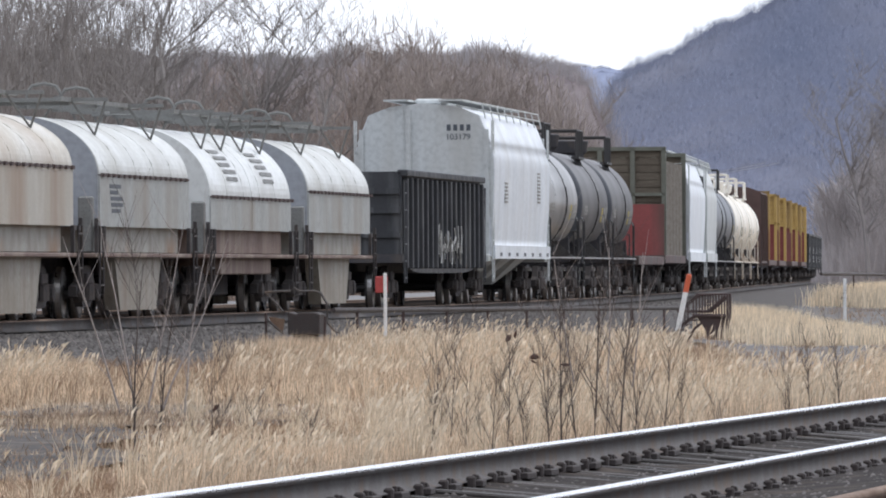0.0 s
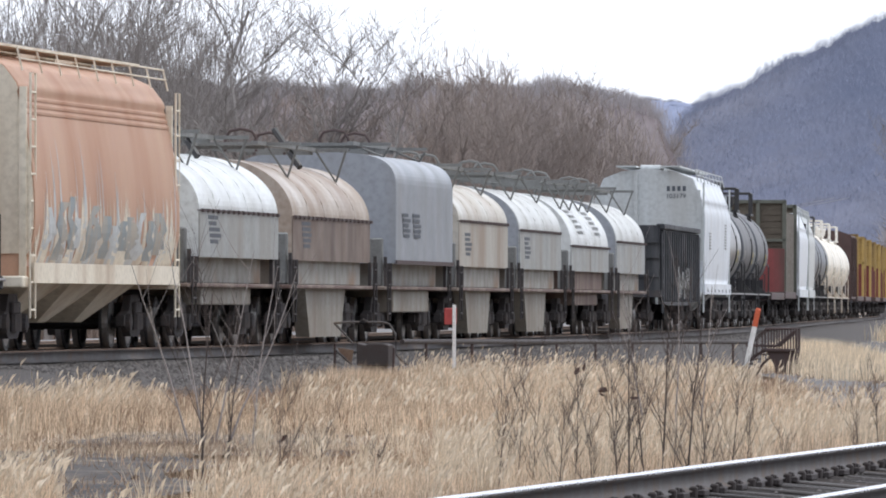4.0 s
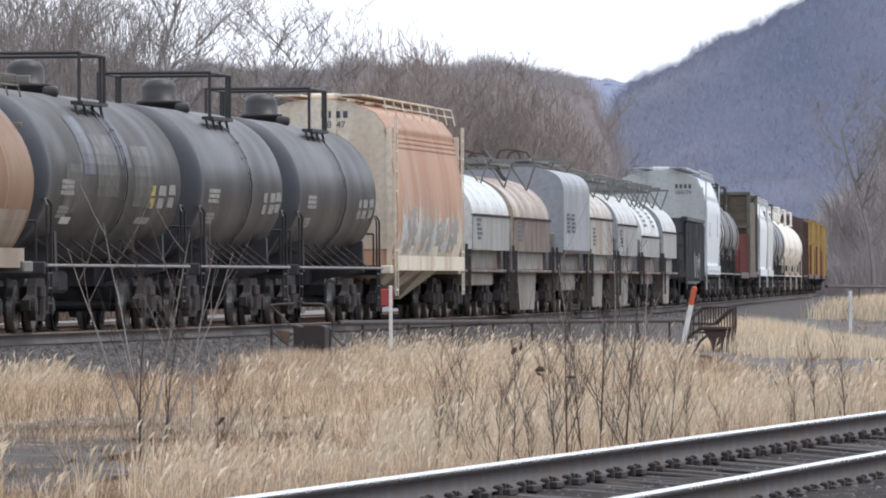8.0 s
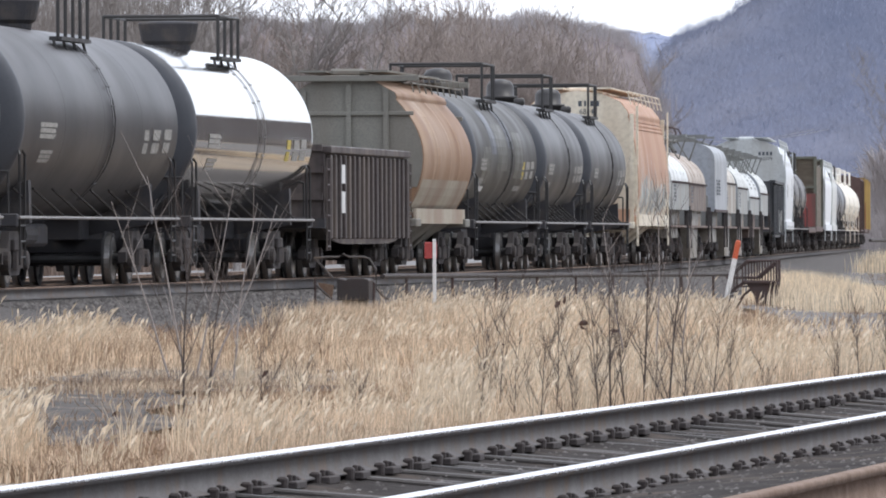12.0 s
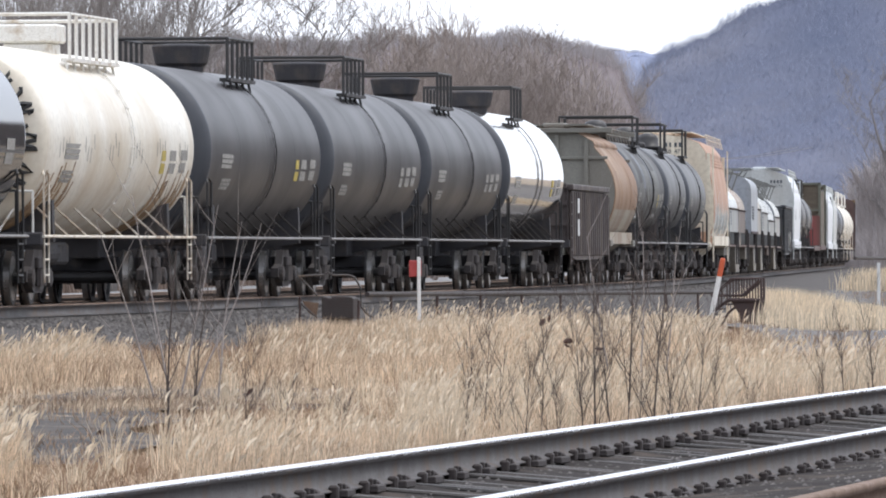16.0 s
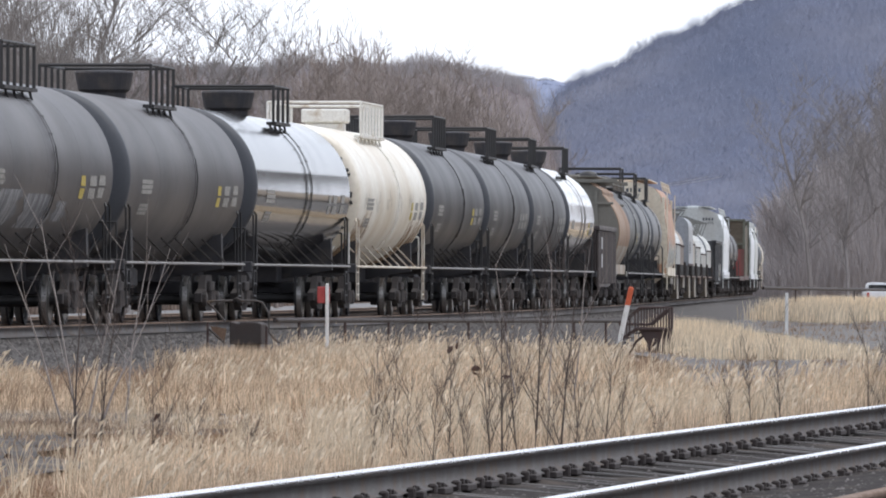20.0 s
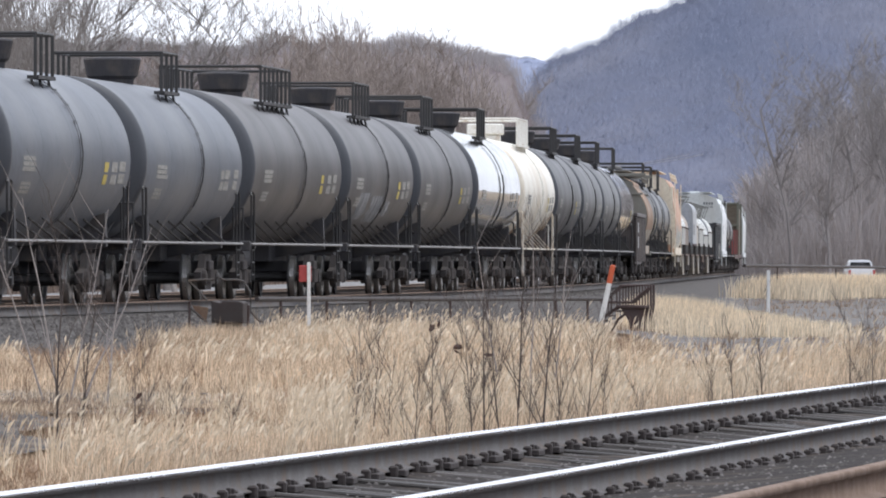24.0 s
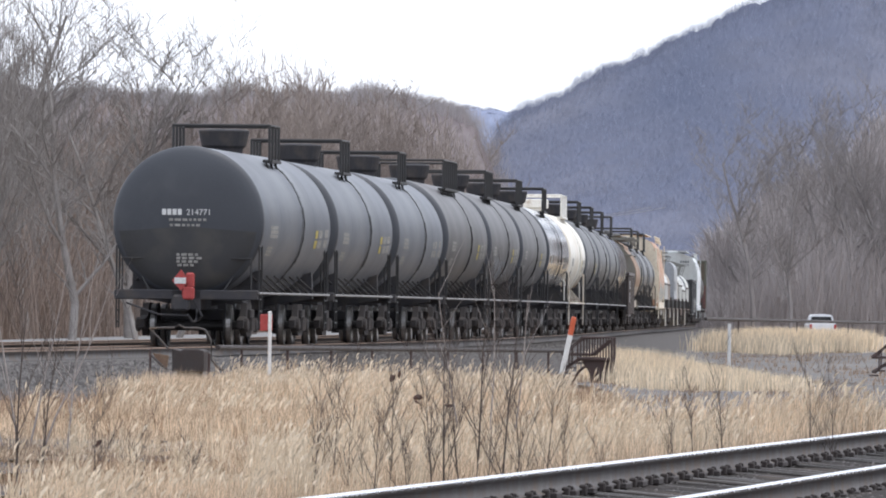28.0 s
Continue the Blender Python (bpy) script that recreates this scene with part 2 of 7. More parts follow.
    "yard": material("cindery dark yard soil", (0.050, 0.043, 0.040), 1.0, second=(0.030, 0.026, 0.024), scale=2.2, bump=0.9, fine=14.0, dirt=(0.085, 0.068, 0.056), dirt_amount=0.3, dirt_scale=1.7, spec=0.08),
    "soil": material("straw-littered field soil", (0.36, 0.285, 0.20), 0.95, second=(0.28, 0.215, 0.15), scale=0.5, bump=0.8, fine=9.0, dirt=(0.20, 0.17, 0.14), dirt_amount=0.3, dirt_scale=0.25),
    "asphalt": material("wet dark gravel", (0.080, 0.073, 0.069), 0.9, second=(0.052, 0.047, 0.045), scale=2.2, bump=0.8, fine=14.0, dirt=(0.20, 0.16, 0.12), dirt_amount=0.36, dirt_scale=1.5, spec=0.15),
    "gravel": material("grey crushed gravel", (0.175, 0.165, 0.157), 0.95, second=(0.125, 0.116, 0.111), scale=0.7, bump=0.5, fine=12.0, dirt=(0.24, 0.215, 0.185), dirt_amount=0.25, dirt_scale=0.5, spec=0.15),
    "pale_gravel": material("pale gravel beyond the tracks", (0.25, 0.245, 0.242), 0.95, second=(0.19, 0.185, 0.182), scale=0.4, fine=6.0, spec=0.15),
    "straw": material("dry straw grass", (0.77, 0.62, 0.455), 0.9, second=(0.59, 0.455, 0.32), scale=0.6, vary=0.45, island=True, spec=0.2),
    "pale_straw": material("pale dry grass of the islands", (0.88, 0.745, 0.55), 0.9, second=(0.74, 0.60, 0.43), scale=0.5, vary=0.36, island=True, spec=0.2),
    "plume": material("feathery seed heads", (0.79, 0.68, 0.525), 0.95, second=(0.68, 0.56, 0.41), scale=0.8, vary=0.2, island=True, spec=0.1),
    "brown_straw": material("brown bent grass", (0.42, 0.30, 0.21), 0.9, second=(0.29, 0.20, 0.135), scale=0.7, vary=0.35, island=True, spec=0.2),
    "twig": material("grey-brown twig bark", (0.105, 0.078, 0.066), 0.9, second=(0.07, 0.052, 0.045), scale=9.0),
    "pale_twig": material("pale twig bark", (0.40, 0.35, 0.32), 0.85, second=(0.3, 0.26, 0.24), scale=9.0),
    "leaf": material("withered leaf", (0.11, 0.055, 0.04), 0.9, second=(0.07, 0.04, 0.03), scale=9.0),
    "bark": material("grey-brown bark", (0.27, 0.22, 0.19), 0.95, second=(0.19, 0.155, 0.135), scale=2.0),
    "sycamore": material("pale blotched bark", (0.31, 0.285, 0.265), 0.9, second=(0.19, 0.165, 0.15), scale=0.8, mix=0.3),
    "brush": material("brown winter brush", (0.31, 0.238, 0.192), 0.95, second=(0.24, 0.193, 0.168), scale=0.05, vary=0.26, island=True, spec=0.1),
    # woods beyond the road: grey-brown, paled and evened out to carry haze
    "hazed_far_wood": material("grey-brown winter wood, haze in colour", (0.40, 0.362, 0.352), 0.95, second=(0.35, 0.32, 0.315), scale=0.04, vary=0.07, island=True, spec=0.05),
    # mountain woods in winter, with the blue distance haze mixed into the base colour
    "blue_haze_wood": material("winter forest with blue haze in its colour", (0.136, 0.147, 0.196), 0.98, second=(0.168, 0.172, 0.208), scale=0.014, mix=0.25, spec=0.0, fine=0.07, dirt=(0.096, 0.109, 0.152), dirt_amount=0.40, dirt_scale=0.010, stretch=(1, 0.25, 1.3), soft=1.8),
    "frame_grey": material("grey frame steel", (0.20, 0.205, 0.195), 0.6, second=(0.15, 0.148, 0.138), scale=4.0),
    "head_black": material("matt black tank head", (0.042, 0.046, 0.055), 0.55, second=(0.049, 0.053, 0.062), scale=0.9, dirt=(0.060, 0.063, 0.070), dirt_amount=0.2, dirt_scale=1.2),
    # roadside tree bark, its tone paled to sit in the same haze
    "hazed_bark": material("bark greyed with haze", (0.26, 0.238, 0.232), 0.95, second=(0.20, 0.183, 0.181), scale=1.0),
    # paler than the slope: haze in the colour, and upright blades catch less sky
    "hazed_crest": material("crest trees with haze in their colour", (0.27, 0.29, 0.37), 0.98, second=(0.225, 0.245, 0.315), scale=0.05, vary=0.1, island=True, spec=0.0),
    # bare crest trees of the low hill, lightened with haze in the base colour
    "hazed_crest_brown": material("bare trees on the low hill, haze in colour", (0.42, 0.39, 0.385), 0.98, second=(0.35, 0.325, 0.325), scale=0.05, vary=0.1, island=True, spec=0.0),
    "hill_wood": material("grey-brown wooded slope", (0.180, 0.152, 0.152), 0.98, second=(0.14, 0.122, 0.13), scale=0.08, spec=0.0, fine=0.6, dirt=(0.215, 0.19, 0.19), dirt_amount=0.35, dirt_scale=0.05, stretch=(1, 0.3, 1)),
    # hood sides: weathered paint, darkened further for the shade below the bright arch
    "hood_side": material("weathered grey hood side, shade in tone", (0.36, 0.37, 0.355), 0.55, second=(0.305, 0.312, 0.30), scale=0.8, fine=10.0, dirt=(0.25, 0.225, 0.19), dirt_amount=0.26, streak=1, dirt_scale=1.1, soft=1.7, ragged=2.5),
    "hood_rust": material("brown stained hood side, shade in tone", (0.24, 0.19, 0.155), 0.65, second=(0.16, 0.11, 0.085), scale=0.8, mix=0.3, dirt=(0.10, 0.068, 0.054), dirt_amount=0.42, streak=1, dirt_scale=1.2, soft=1.5, ragged=2.5),
    "hood_beige": material("stained beige hood side, shade in tone", (0.45, 0.43, 0.38), 0.6, second=(0.38, 0.35, 0.30), scale=1.0, dirt=(0.27, 0.20, 0.145), dirt_amount=0.28, streak=1, dirt_scale=1.0, soft=1.6, ragged=2.5),
    "black_spray": material("black spray paint", (0.02, 0.02, 0.022), 0.6, second=(0.035, 0.033, 0.03), scale=8.0),
    "shield": material("dull black head shield", (0.03, 0.031, 0.035), 0.6, second=(0.042, 0.041, 0.041), scale=1.5, dirt=(0.06, 0.056, 0.05), dirt_amount=0.3, dirt_scale=1.6),
    # far ridge: woods tinted pale blue to stand for haze
    "haze_wood": material("far ridge woods with haze in their colour", (0.27, 0.30, 0.40), 0.98, second=(0.24, 0.27, 0.36), scale=0.02, spec=0.0, fine=0.1),
    "belly": material("stained pale belly plate", (0.31, 0.295, 0.255), 0.65, second=(0.25, 0.228, 0.188), scale=1.1, mix=0.35, fine=10.0, dirt=(0.16, 0.11, 0.08), dirt_amount=0.34, streak=1, dirt_scale=1.6, soft=1.6, ragged=4.0),
    "rust_band": material("rust-streaked grey band", (0.31, 0.305, 0.275), 0.7, second=(0.24, 0.22, 0.19), scale=1.6, mix=0.3, dirt=(0.24, 0.135, 0.075), dirt_amount=0.24, dirt_scale=1.0, soft=1.5),
    "anchor": material("dark rail anchor iron", (0.038, 0.033, 0.032), 0.8, second=(0.055, 0.042, 0.038), scale=6.0, bump=0.4),
    "chalk": material("white chalk smear", (0.30, 0.30, 0.30), 0.8, second=(0.13, 0.13, 0.135), scale=2.6, mix=0.22, stretch=(1, 2.0, 0.5)),
    "stained_steel": material("tan-stained white steel", (0.60, 0.50, 0.375), 0.6, second=(0.72, 0.68, 0.60), scale=2.5, mix=0.3, dirt=(0.30, 0.19, 0.11), dirt_amount=0.3, dirt_scale=3.0),
    # brown twigs, greyed and lightened in the base colour for distance haze
    "hazed_low_wood": material("brown far twigs greyed with haze", (0.36, 0.305, 0.27), 0.95, second=(0.28, 0.24, 0.22), scale=0.05, vary=0.18, island=True, spec=0.05),
    "slate_black": material("dark slate tank paint", (0.054, 0.051, 0.052), 0.42, second=(0.043, 0.041, 0.042), scale=0.4, fine=7.0, dirt=(0.074, 0.069, 0.066), dirt_amount=0.24, streak=1, dirt_scale=0.5, soft=2.4, even=0.6, spec=0.26, ragged=3.0),
    "pale_band": material("worn tan lower side", (0.40, 0.36, 0.29), 0.65, second=(0.34, 0.29, 0.22), scale=1.0, dirt=(0.24, 0.16, 0.11), dirt_amount=0.26, streak=1, dirt_scale=1.0, soft=1.8, ragged=3.0),
    "barrel_pale": material("washed-out rust paint", (0.40, 0.29, 0.195), 0.65, second=(0.34, 0.215, 0.135), scale=1.0, mix=0.35),
    # out of view; darkened to deepen the band reflected in the tanks
    "unseen_wood": material("dark wood of the unseen slope", (0.085, 0.074, 0.070), 0.98, second=(0.062, 0.056, 0.056), scale=0.06, spec=0.0, fine=0.5),
    "glass": material("dark window glass", (0.02, 0.025, 0.03), 0.08, spec=0.8),
    "truck_white": material("white pickup paint", (0.74, 0.75, 0.77), 0.3, second=(0.7, 0.71, 0.73), scale=2.0),
    "pole": material("grey timber pole", (0.36, 0.35, 0.36), 0.9, second=(0.30, 0.29, 0.30), scale=2.0),
}


# ---- building helpers ----
def part(name, bm, mat, parent, label="", smooth=False):
    """Links a bmesh as one mesh object under a thing or part."""
    me = bpy.data.meshes.new(name)
    if smooth:
        for f in bm.faces:
            f.smooth = True
    bm.to_mesh(me)
    bm.free()
    return share(name, me, mat, parent, label)


def share(name, me, mat, parent, label=""):
    if mat and not me.materials:
        me.materials.append(M[mat])
    ob = new(name, me)
    ob.parent = parent
    return tagged(ob, label) if label else ob


def from_arrays(name, verts, faces, mat, smooth=False):
    """A mesh object from numpy arrays of vertices and equal-sided faces."""
    me = bpy.data.meshes.new(name)
    n, k = faces.shape
    me.vertices.add(len(verts))
    me.vertices.foreach_set("co", verts.astype(np.float32).ravel())
    me.loops.add(n * k)
    me.loops.foreach_set("vertex_index", faces.astype(np.int32).ravel())
    me.polygons.add(n)
    me.polygons.foreach_set("loop_start", np.arange(0, n * k, k, dtype=np.int32))
    me.update(calc_edges=True)
    if smooth:
        me.polygons.foreach_set("use_smooth", np.ones(n, dtype=bool))
    me.materials.append(M[mat])
    return new(name, me)


def block(bm, x0, x1, y0, y1, z0, z1, bevel=0.0):
    """A box with slightly broken edges."""
    made = bmesh.ops.create_cube(bm, size=1.0)["verts"]
    for v in made:
        v.co = Vector(((x0 + x1) / 2 + v.co.x * (x1 - x0), (y0 + y1) / 2 + v.co.y * (y1 - y0), (z0 + z1) / 2 + v.co.z * (z1 - z0)))
    if bevel:
        edges = {e for v in made for e in v.link_edges}
        bmesh.ops.bevel(bm, geom=list(edges), offset=bevel, segments=1, affect="EDGES")
    return bm


def tube(bm, points, r, sides=6, r_end=None):
    """A round bar through the points."""
    rings = []
    points = [Vector(p) for p in points]
    for i, p in enumerate(points):
        d = (points[min(i + 1, len(points) - 1)] - points[max(i - 1, 0)]).normalized()
        a = d.orthogonal().normalized()
        b = d.cross(a)
        rad = r if r_end is None else r + (r_end - r) * i / (len(points) - 1)
        rings.append([bm.verts.new(p + (a * math.cos(k * math.tau / sides) + b * math.sin(k * math.tau / sides)) * rad) for k in range(sides)])
    # keep rings untwisted
    for i in range(1, len(rings)):
        one = rings[i - 1][0].co
        k = min(range(sides), key=lambda j: (rings[i][j].co - one).length)
        rings[i] = rings[i][k:] + rings[i][:k]
    for one, two in zip(rings, rings[1:]):
        for k in range(sides):
            bm.faces.new((one[k], one[(k + 1) % sides], two[(k + 1) % sides], two[k]))
    bm.faces.new(rings[0][::-1])
    bm.faces.new(rings[-1])
    return bm


def lathe(bm, profile, axis="y", sides=48, centre=(0, 0, 0)):
    """Turns (along, radius) pairs about an axis through the centre."""
    rings = []
    for a, r in profile:
        ring = []
        for k in range(sides):
            c, s = math.cos(k * math.tau / sides) * r, math.sin(k * math.tau / sides) * r
            p = {"y": (c, a, s), "x": (a, c, s), "z": (c, s, a)}[axis]
            ring.append(bm.verts.new((p[0] + centre[0], p[1] + centre[1], p[2] + centre[2])))
        rings.append(ring)
    for one, two in zip(rings, rings[1:]):
        for k in range(sides):
            bm.faces.new((one[k], two[k], two[(k + 1) % sides], one[(k + 1) % sides]))
    bm.faces.new(rings[0])
    bm.faces.new(rings[-1][::-1])
    bmesh.ops.recalc_face_normals(bm, faces=bm.faces)
    return bm


def prism(bm, outline, y0, y1, y0s=None, y1s=None):
    """Draws an (x, z) outline out along y; y0s and y1s may give each corner its own end."""
    one = [bm.verts.new((x, y0s[i] if y0s else y0, z)) for i, (x, z) in enumerate(outline)]
    two = [bm.verts.new((x, y1s[i] if y1s else y1, z)) for i, (x, z) in enumerate(outline)]
    n = len(outline)
    for i in range(n):
        bm.faces.new((one[i], one[(i + 1) % n], two[(i + 1) % n], two[i]))
    bm.faces.new(one[::-1])
    bm.faces.new(two)
    bmesh.ops.recalc_face_normals(bm, faces=bm.faces)
    return bm


def B():
    return bmesh.new()


def words(name, text, size, mat, parent, m, label=""):
    """Flat painted lettering as a mesh, from the built-in font."""
    cu = bpy.data.curves.new(name, "FONT")
    cu.body, cu.size, cu.align_x, cu.extrude = text, size, "CENTER", 0.002
    tmp = bpy.data.objects.new(name, cu)
    scene.collection.objects.link(tmp)
    me = bpy.data.meshes.new_from_object(tmp.evaluated_get(bpy.context.evaluated_depsgraph_get()))
    bpy.data.objects.remove(tmp)
    bpy.data.curves.remove(cu)
    me.materials.clear()
    ob = share(name, me, mat, parent, label)
    ob.matrix_local = m
    return ob


# ---- the train's line in plan: heading (from straight ahead, to the right) along its length ----
LINE_S = [-150, -70, -20, 40, 100, 175, 280, 420, 480, 600, 800]
LINE_H = [0.135, 0.1194, 0.1023, 0.0762, 0.0590, 0.0493, 0.0535, 0.0520, 0.0450, -0.03, -0.22]
S = np.arange(-200.0, 1100.0, 2.0)
H_ = np.interp(S, LINE_S, LINE_H)
H_ = np.convolve(np.pad(H_, 10, "edge"), np.ones(21) / 21, "valid")
X_, Y_ = np.cumsum(np.sin(H_)) * 2, np.cumsum(np.cos(H_)) * 2
zero = int(np.argmin(abs(S)))
X_, Y_ = X_ - X_[zero] - 0.4245, Y_ - Y_[zero] + 222.52


def on_line(s, side=0.0):
    """A place on the line: x, y and heading, side metres to its right."""
    h = np.interp(s, S, H_)
    return np.interp(s, S, X_) + side * np.cos(h), np.interp(s, S, Y_) - side * np.sin(h), h


def line_x(y):
    return np.interp(y, Y_, X_)


def near_x(y):
    """The far rail of the foreground track."""
    return -1.745 + 0.1455 * (y - 53.8)


NEAR_Z, NEAR_DROP = -0.50, 0.125
GROUND = -0.80


def ground_z(x, y):
    """The lie of the land."""
    x, y = np.asarray(x, float), np.asarray(y, float)
    z = GROUND + 0.03 * np.sin(x * 0.7 + y * 0.11) * np.sin(y * 0.21) + 0.02 * np.sin(x * 1.9 - y * 0.3)
    bed = np.clip((x - (near_x(y) - 1.4)) / 0.8, 0, 1) * (y < 330)
    z = z * (1 - bed) - 1.05 * bed
    far = np.clip((y - 900) / 2000, 0, 1)
    return z + far * 1.0


# ---- ground: one sheet out to the hills ----
gy = np.concatenate([np.arange(-60, 60, 6), np.arange(60, 260, 1.25), np.arange(260, 700, 10), np.geomspace(700, 4900, 40)])
gu = np.linspace(-1, 1, 61)
gu = np.sign(gu) * (abs(gu) ** 1.6)
width = np.maximum(90, gy * 0.35)
GX, GY = gu[None, :] * width[:, None], np.repeat(gy[:, None], len(gu), 1)
GV = np.stack([GX, GY, ground_z(GX, GY)], -1).reshape(-1, 3)
nr, nc = GX.shape
idx = np.arange(nr * nc).reshape(nr, nc)
GF = np.stack([idx[:-1, :-1], idx[:-1, 1:], idx[1:, 1:], idx[1:, :-1]], -1).reshape(-1, 4)
ground = tagged(from_arrays("ground", GV, GF, "soil", True), "straw-coloured winter field beside the railway", "ground", kind="structure")


def ribbon(name, xs_left, xs_right, ys, z_left, z_right, mat, crown=0.0, steps=6):
    """A strip of ground from y to y, a little uneven."""
    u = np.linspace(0, 1, steps + 1)
    ys = np.asarray(ys, float)
    xx = xs_left[:, None] * (1 - u) + xs_right[:, None] * u
    yy = np.repeat(ys[:, None], steps + 1, 1)
    zz = np.broadcast_to(z_left, ys.shape)[:, None] * (1 - u) + np.broadcast_to(z_right, ys.shape)[:, None] * u + crown * np.sin(u * math.pi)
    zz = zz + 0.012 * np.sin(xx * 9.1 + yy * 3.3) * np.sin(yy * 1.7 - xx * 5.0)
    idx = np.arange(xx.size).reshape(xx.shape)
    f = np.stack([idx[:-1, :-1], idx[:-1, 1:], idx[1:, 1:], idx[1:, :-1]], -1).reshape(-1, 4)
    return from_arrays(name, np.stack([xx, yy, zz], -1).reshape(-1, 3), f, mat, True)


# wet gravel pad and the gravel roads across the field
py = np.linspace(72.5, 100, 40)
pad = ribbon("gravel_pad", -4.9 + 0.25 * np.sin(py * 0.7), -2.30 + 0.25 * np.sin(py * 0.55 + 1) - 0.016 * (py - 77), py, GROUND + 0.06, GROUND + 0.06, "asphalt")
tagged(pad, "dark wet gravel patch in the dry grass", "pavement", kind="structure")
for name, y0, y1, lab in (("gravel_road", 132, 220, "grey gravel road crossing the field"), ("far_road", 222, 415, "grey gravel yard beyond the field")):
    ry = np.linspace(y0, y1, 50)
    road = ribbon(name, ry * (0.0288 if y0 < 200 else 0.0315) + 0.25 * np.sin(ry * 0.2), ry * 0.082 + 1.5, ry, GROUND + 0.06, GROUND + 0.06, "gravel", steps=30)
    tagged(road, lab, "road", kind="structure")
wy = np.linspace(98, 114, 30)
pad = ribbon("gravel_pad", -4.2 + 0.2 * np.sin(wy * 0.8), -1.0 - 0.05 * (wy - 98) + 0.35 * np.sin(wy * 0.9), wy, GROUND + 0.055, GROUND + 0.055, "asphalt")
tagged(pad, "dark wet strip among flattened grass", "pavement", kind="structure")


# ---- the train's embankment, rails and sleepers ----
def bed_strip(name, s0, s1, offsets, heights, mat, step=2.0):
    ss = np.arange(s0, s1, step)
    rows = []
    for o, z in zip(offsets, heights):
        x, y, _ = on_line(ss, o)
        jig = 0.03 * np.sin(ss * 3.1 + o * 7) * (abs(z) > 0.3)
        rows.append(np.stack([x, y, z + jig + ss * 0], -1))
    v = np.stack(rows, 1)
    n, k = v.shape[:2]
    idx = np.arange(n * k).reshape(n, k)
    f = np.stack([idx[:-1, :-1], idx[:-1, 1:], idx[1:, 1:], idx[1:, :-1]], -1).reshape(-1, 4)
    return from_arrays(name, v.reshape(-1, 3), f, mat, True)


bank = bed_strip("track_bed", -110, 760, [-9.5, -7.6, -6.3, -1.9, 1.8, 2.3, 4.6], [-1.0, -0.5, -0.24, -0.24, -0.24, -0.33, -0.95], "ballast")
service = bed_strip("service_road", -110, 760, [-16.5, -12.0, -8.6, -8.0], [-0.30, -0.20, -0.22, -0.6], "pale_gravel")
tagged(service, "pale gravel service road beyond the tracks", "road", kind="structure")
tagged(bank, "grey stone ballast bank under two tracks", "track bed", kind="structure")

RAIL = [(-0.075, 0), (0.075, 0), (0.075, 0.012), (0.012, 0.035), (0.01, 0.135), (0.037, 0.147), (0.037, 0.178), (0.028, 0.186),
        (-0.028, 0.186), (-0.037, 0.178), (-0.037, 0.147), (-0.01, 0.135), (-0.012, 0.035), (-0.075, 0.012)]


def rail(name, pts, mat_side, mat_head, label):
    """A flat-bottomed rail along points at its head's top: foot and web, and the polished head cap as its part."""
    pts = np.asarray(pts, float)
    d = np.gradient(pts[:, :2], axis=0)
    d /= np.linalg.norm(d, axis=1)[:, None]
    nrm = np.stack([d[:, 1], -d[:, 0]], 1)
    prof = np.array(RAIL)
    v = np.zeros((len(pts), len(prof), 3))
    v[:, :, :2] = pts[:, None, :2] + nrm[:, None, :] * prof[None, :, 0, None]
    v[:, :, 2] = pts[:, None, 2] - 0.186 + prof[None, :, 1]
    n, k = v.shape[:2]
    idx = np.arange(n * k).reshape(n, k)
    nx = np.roll(idx, -1, 1)
    f = np.stack([idx[:-1], nx[:-1], nx[1:], idx[1:]], -1).reshape(-1, 4)
    ob = tagged(from_arrays(name, v.reshape(-1, 3), f, mat_side), label, "rail", kind="structure")
    cap = np.array([(-0.0395, 0.164), (-0.0395, 0.180), (-0.029, 0.1895), (0.029, 0.1895), (0.0395, 0.180), (0.0395, 0.164)])
    w = np.zeros((len(pts), 6, 3))
    w[:, :, :2] = pts[:, None, :2] + nrm[:, None, :] * cap[None, :, 0, None]
    w[:, :, 2] = pts[:, None, 2] - 0.186 + cap[None, :, 1]
    idx = np.arange(n * 6).reshape(n, 6)
    f = np.stack([idx[:-1, :-1], idx[:-1, 1:], idx[1:, 1:], idx[1:, :-1]], -1).reshape(-1, 4)
    head = from_arrays("rail_head", w.reshape(-1, 3), f, mat_head)
    head.parent = ob
    return ob


far_s = np.arange(-110, 700, 2.0)
for off, lab in ((0.7525, "main line"), (-0.7525, "main line"), (-3.6, "second line"), (-5.1, "second line")):
    x, y, _ = on_line(far_s, off)
    rail("train_rail", np.stack([x, y, far_s * 0 - 0.005], 1), "rail_side", "rail_rust", "steel rail of the " + lab + " on ballast")

near_y = np.arange(-30, 330, 1.0)
for off, z, side, head, lab in ((0.0, NEAR_Z, "rail_side", "rail_head", "worn steel rail with a bright head"),
                                (1.52, NEAR_Z - NEAR_DROP, "rail_side", "rail_head", "worn steel rail with a bright head"),
                                (4.24, -0.43, "rail_rust", "rail_rust", "brown rusty rail of a siding"),
                                (5.76, -0.46, "rail_rust", "rail_rust", "brown rusty rail of a siding")):
    rail("near_rail", np.stack([near_x(near_y) + off, near_y, near_y * 0 + z], 1), side, head, lab)

fy = np.arange(-30, 330, 0.6)
fo = np.array([-1.7, -0.9, -0.4, -0.1, 0.1, 0.4, 0.75, 1.1, 1.4, 1.6, 1.9, 2.4, 3.2, 3.9, 4.5, 5.3, 6.2, 8.0, 12.0, 20.0, 40.0])
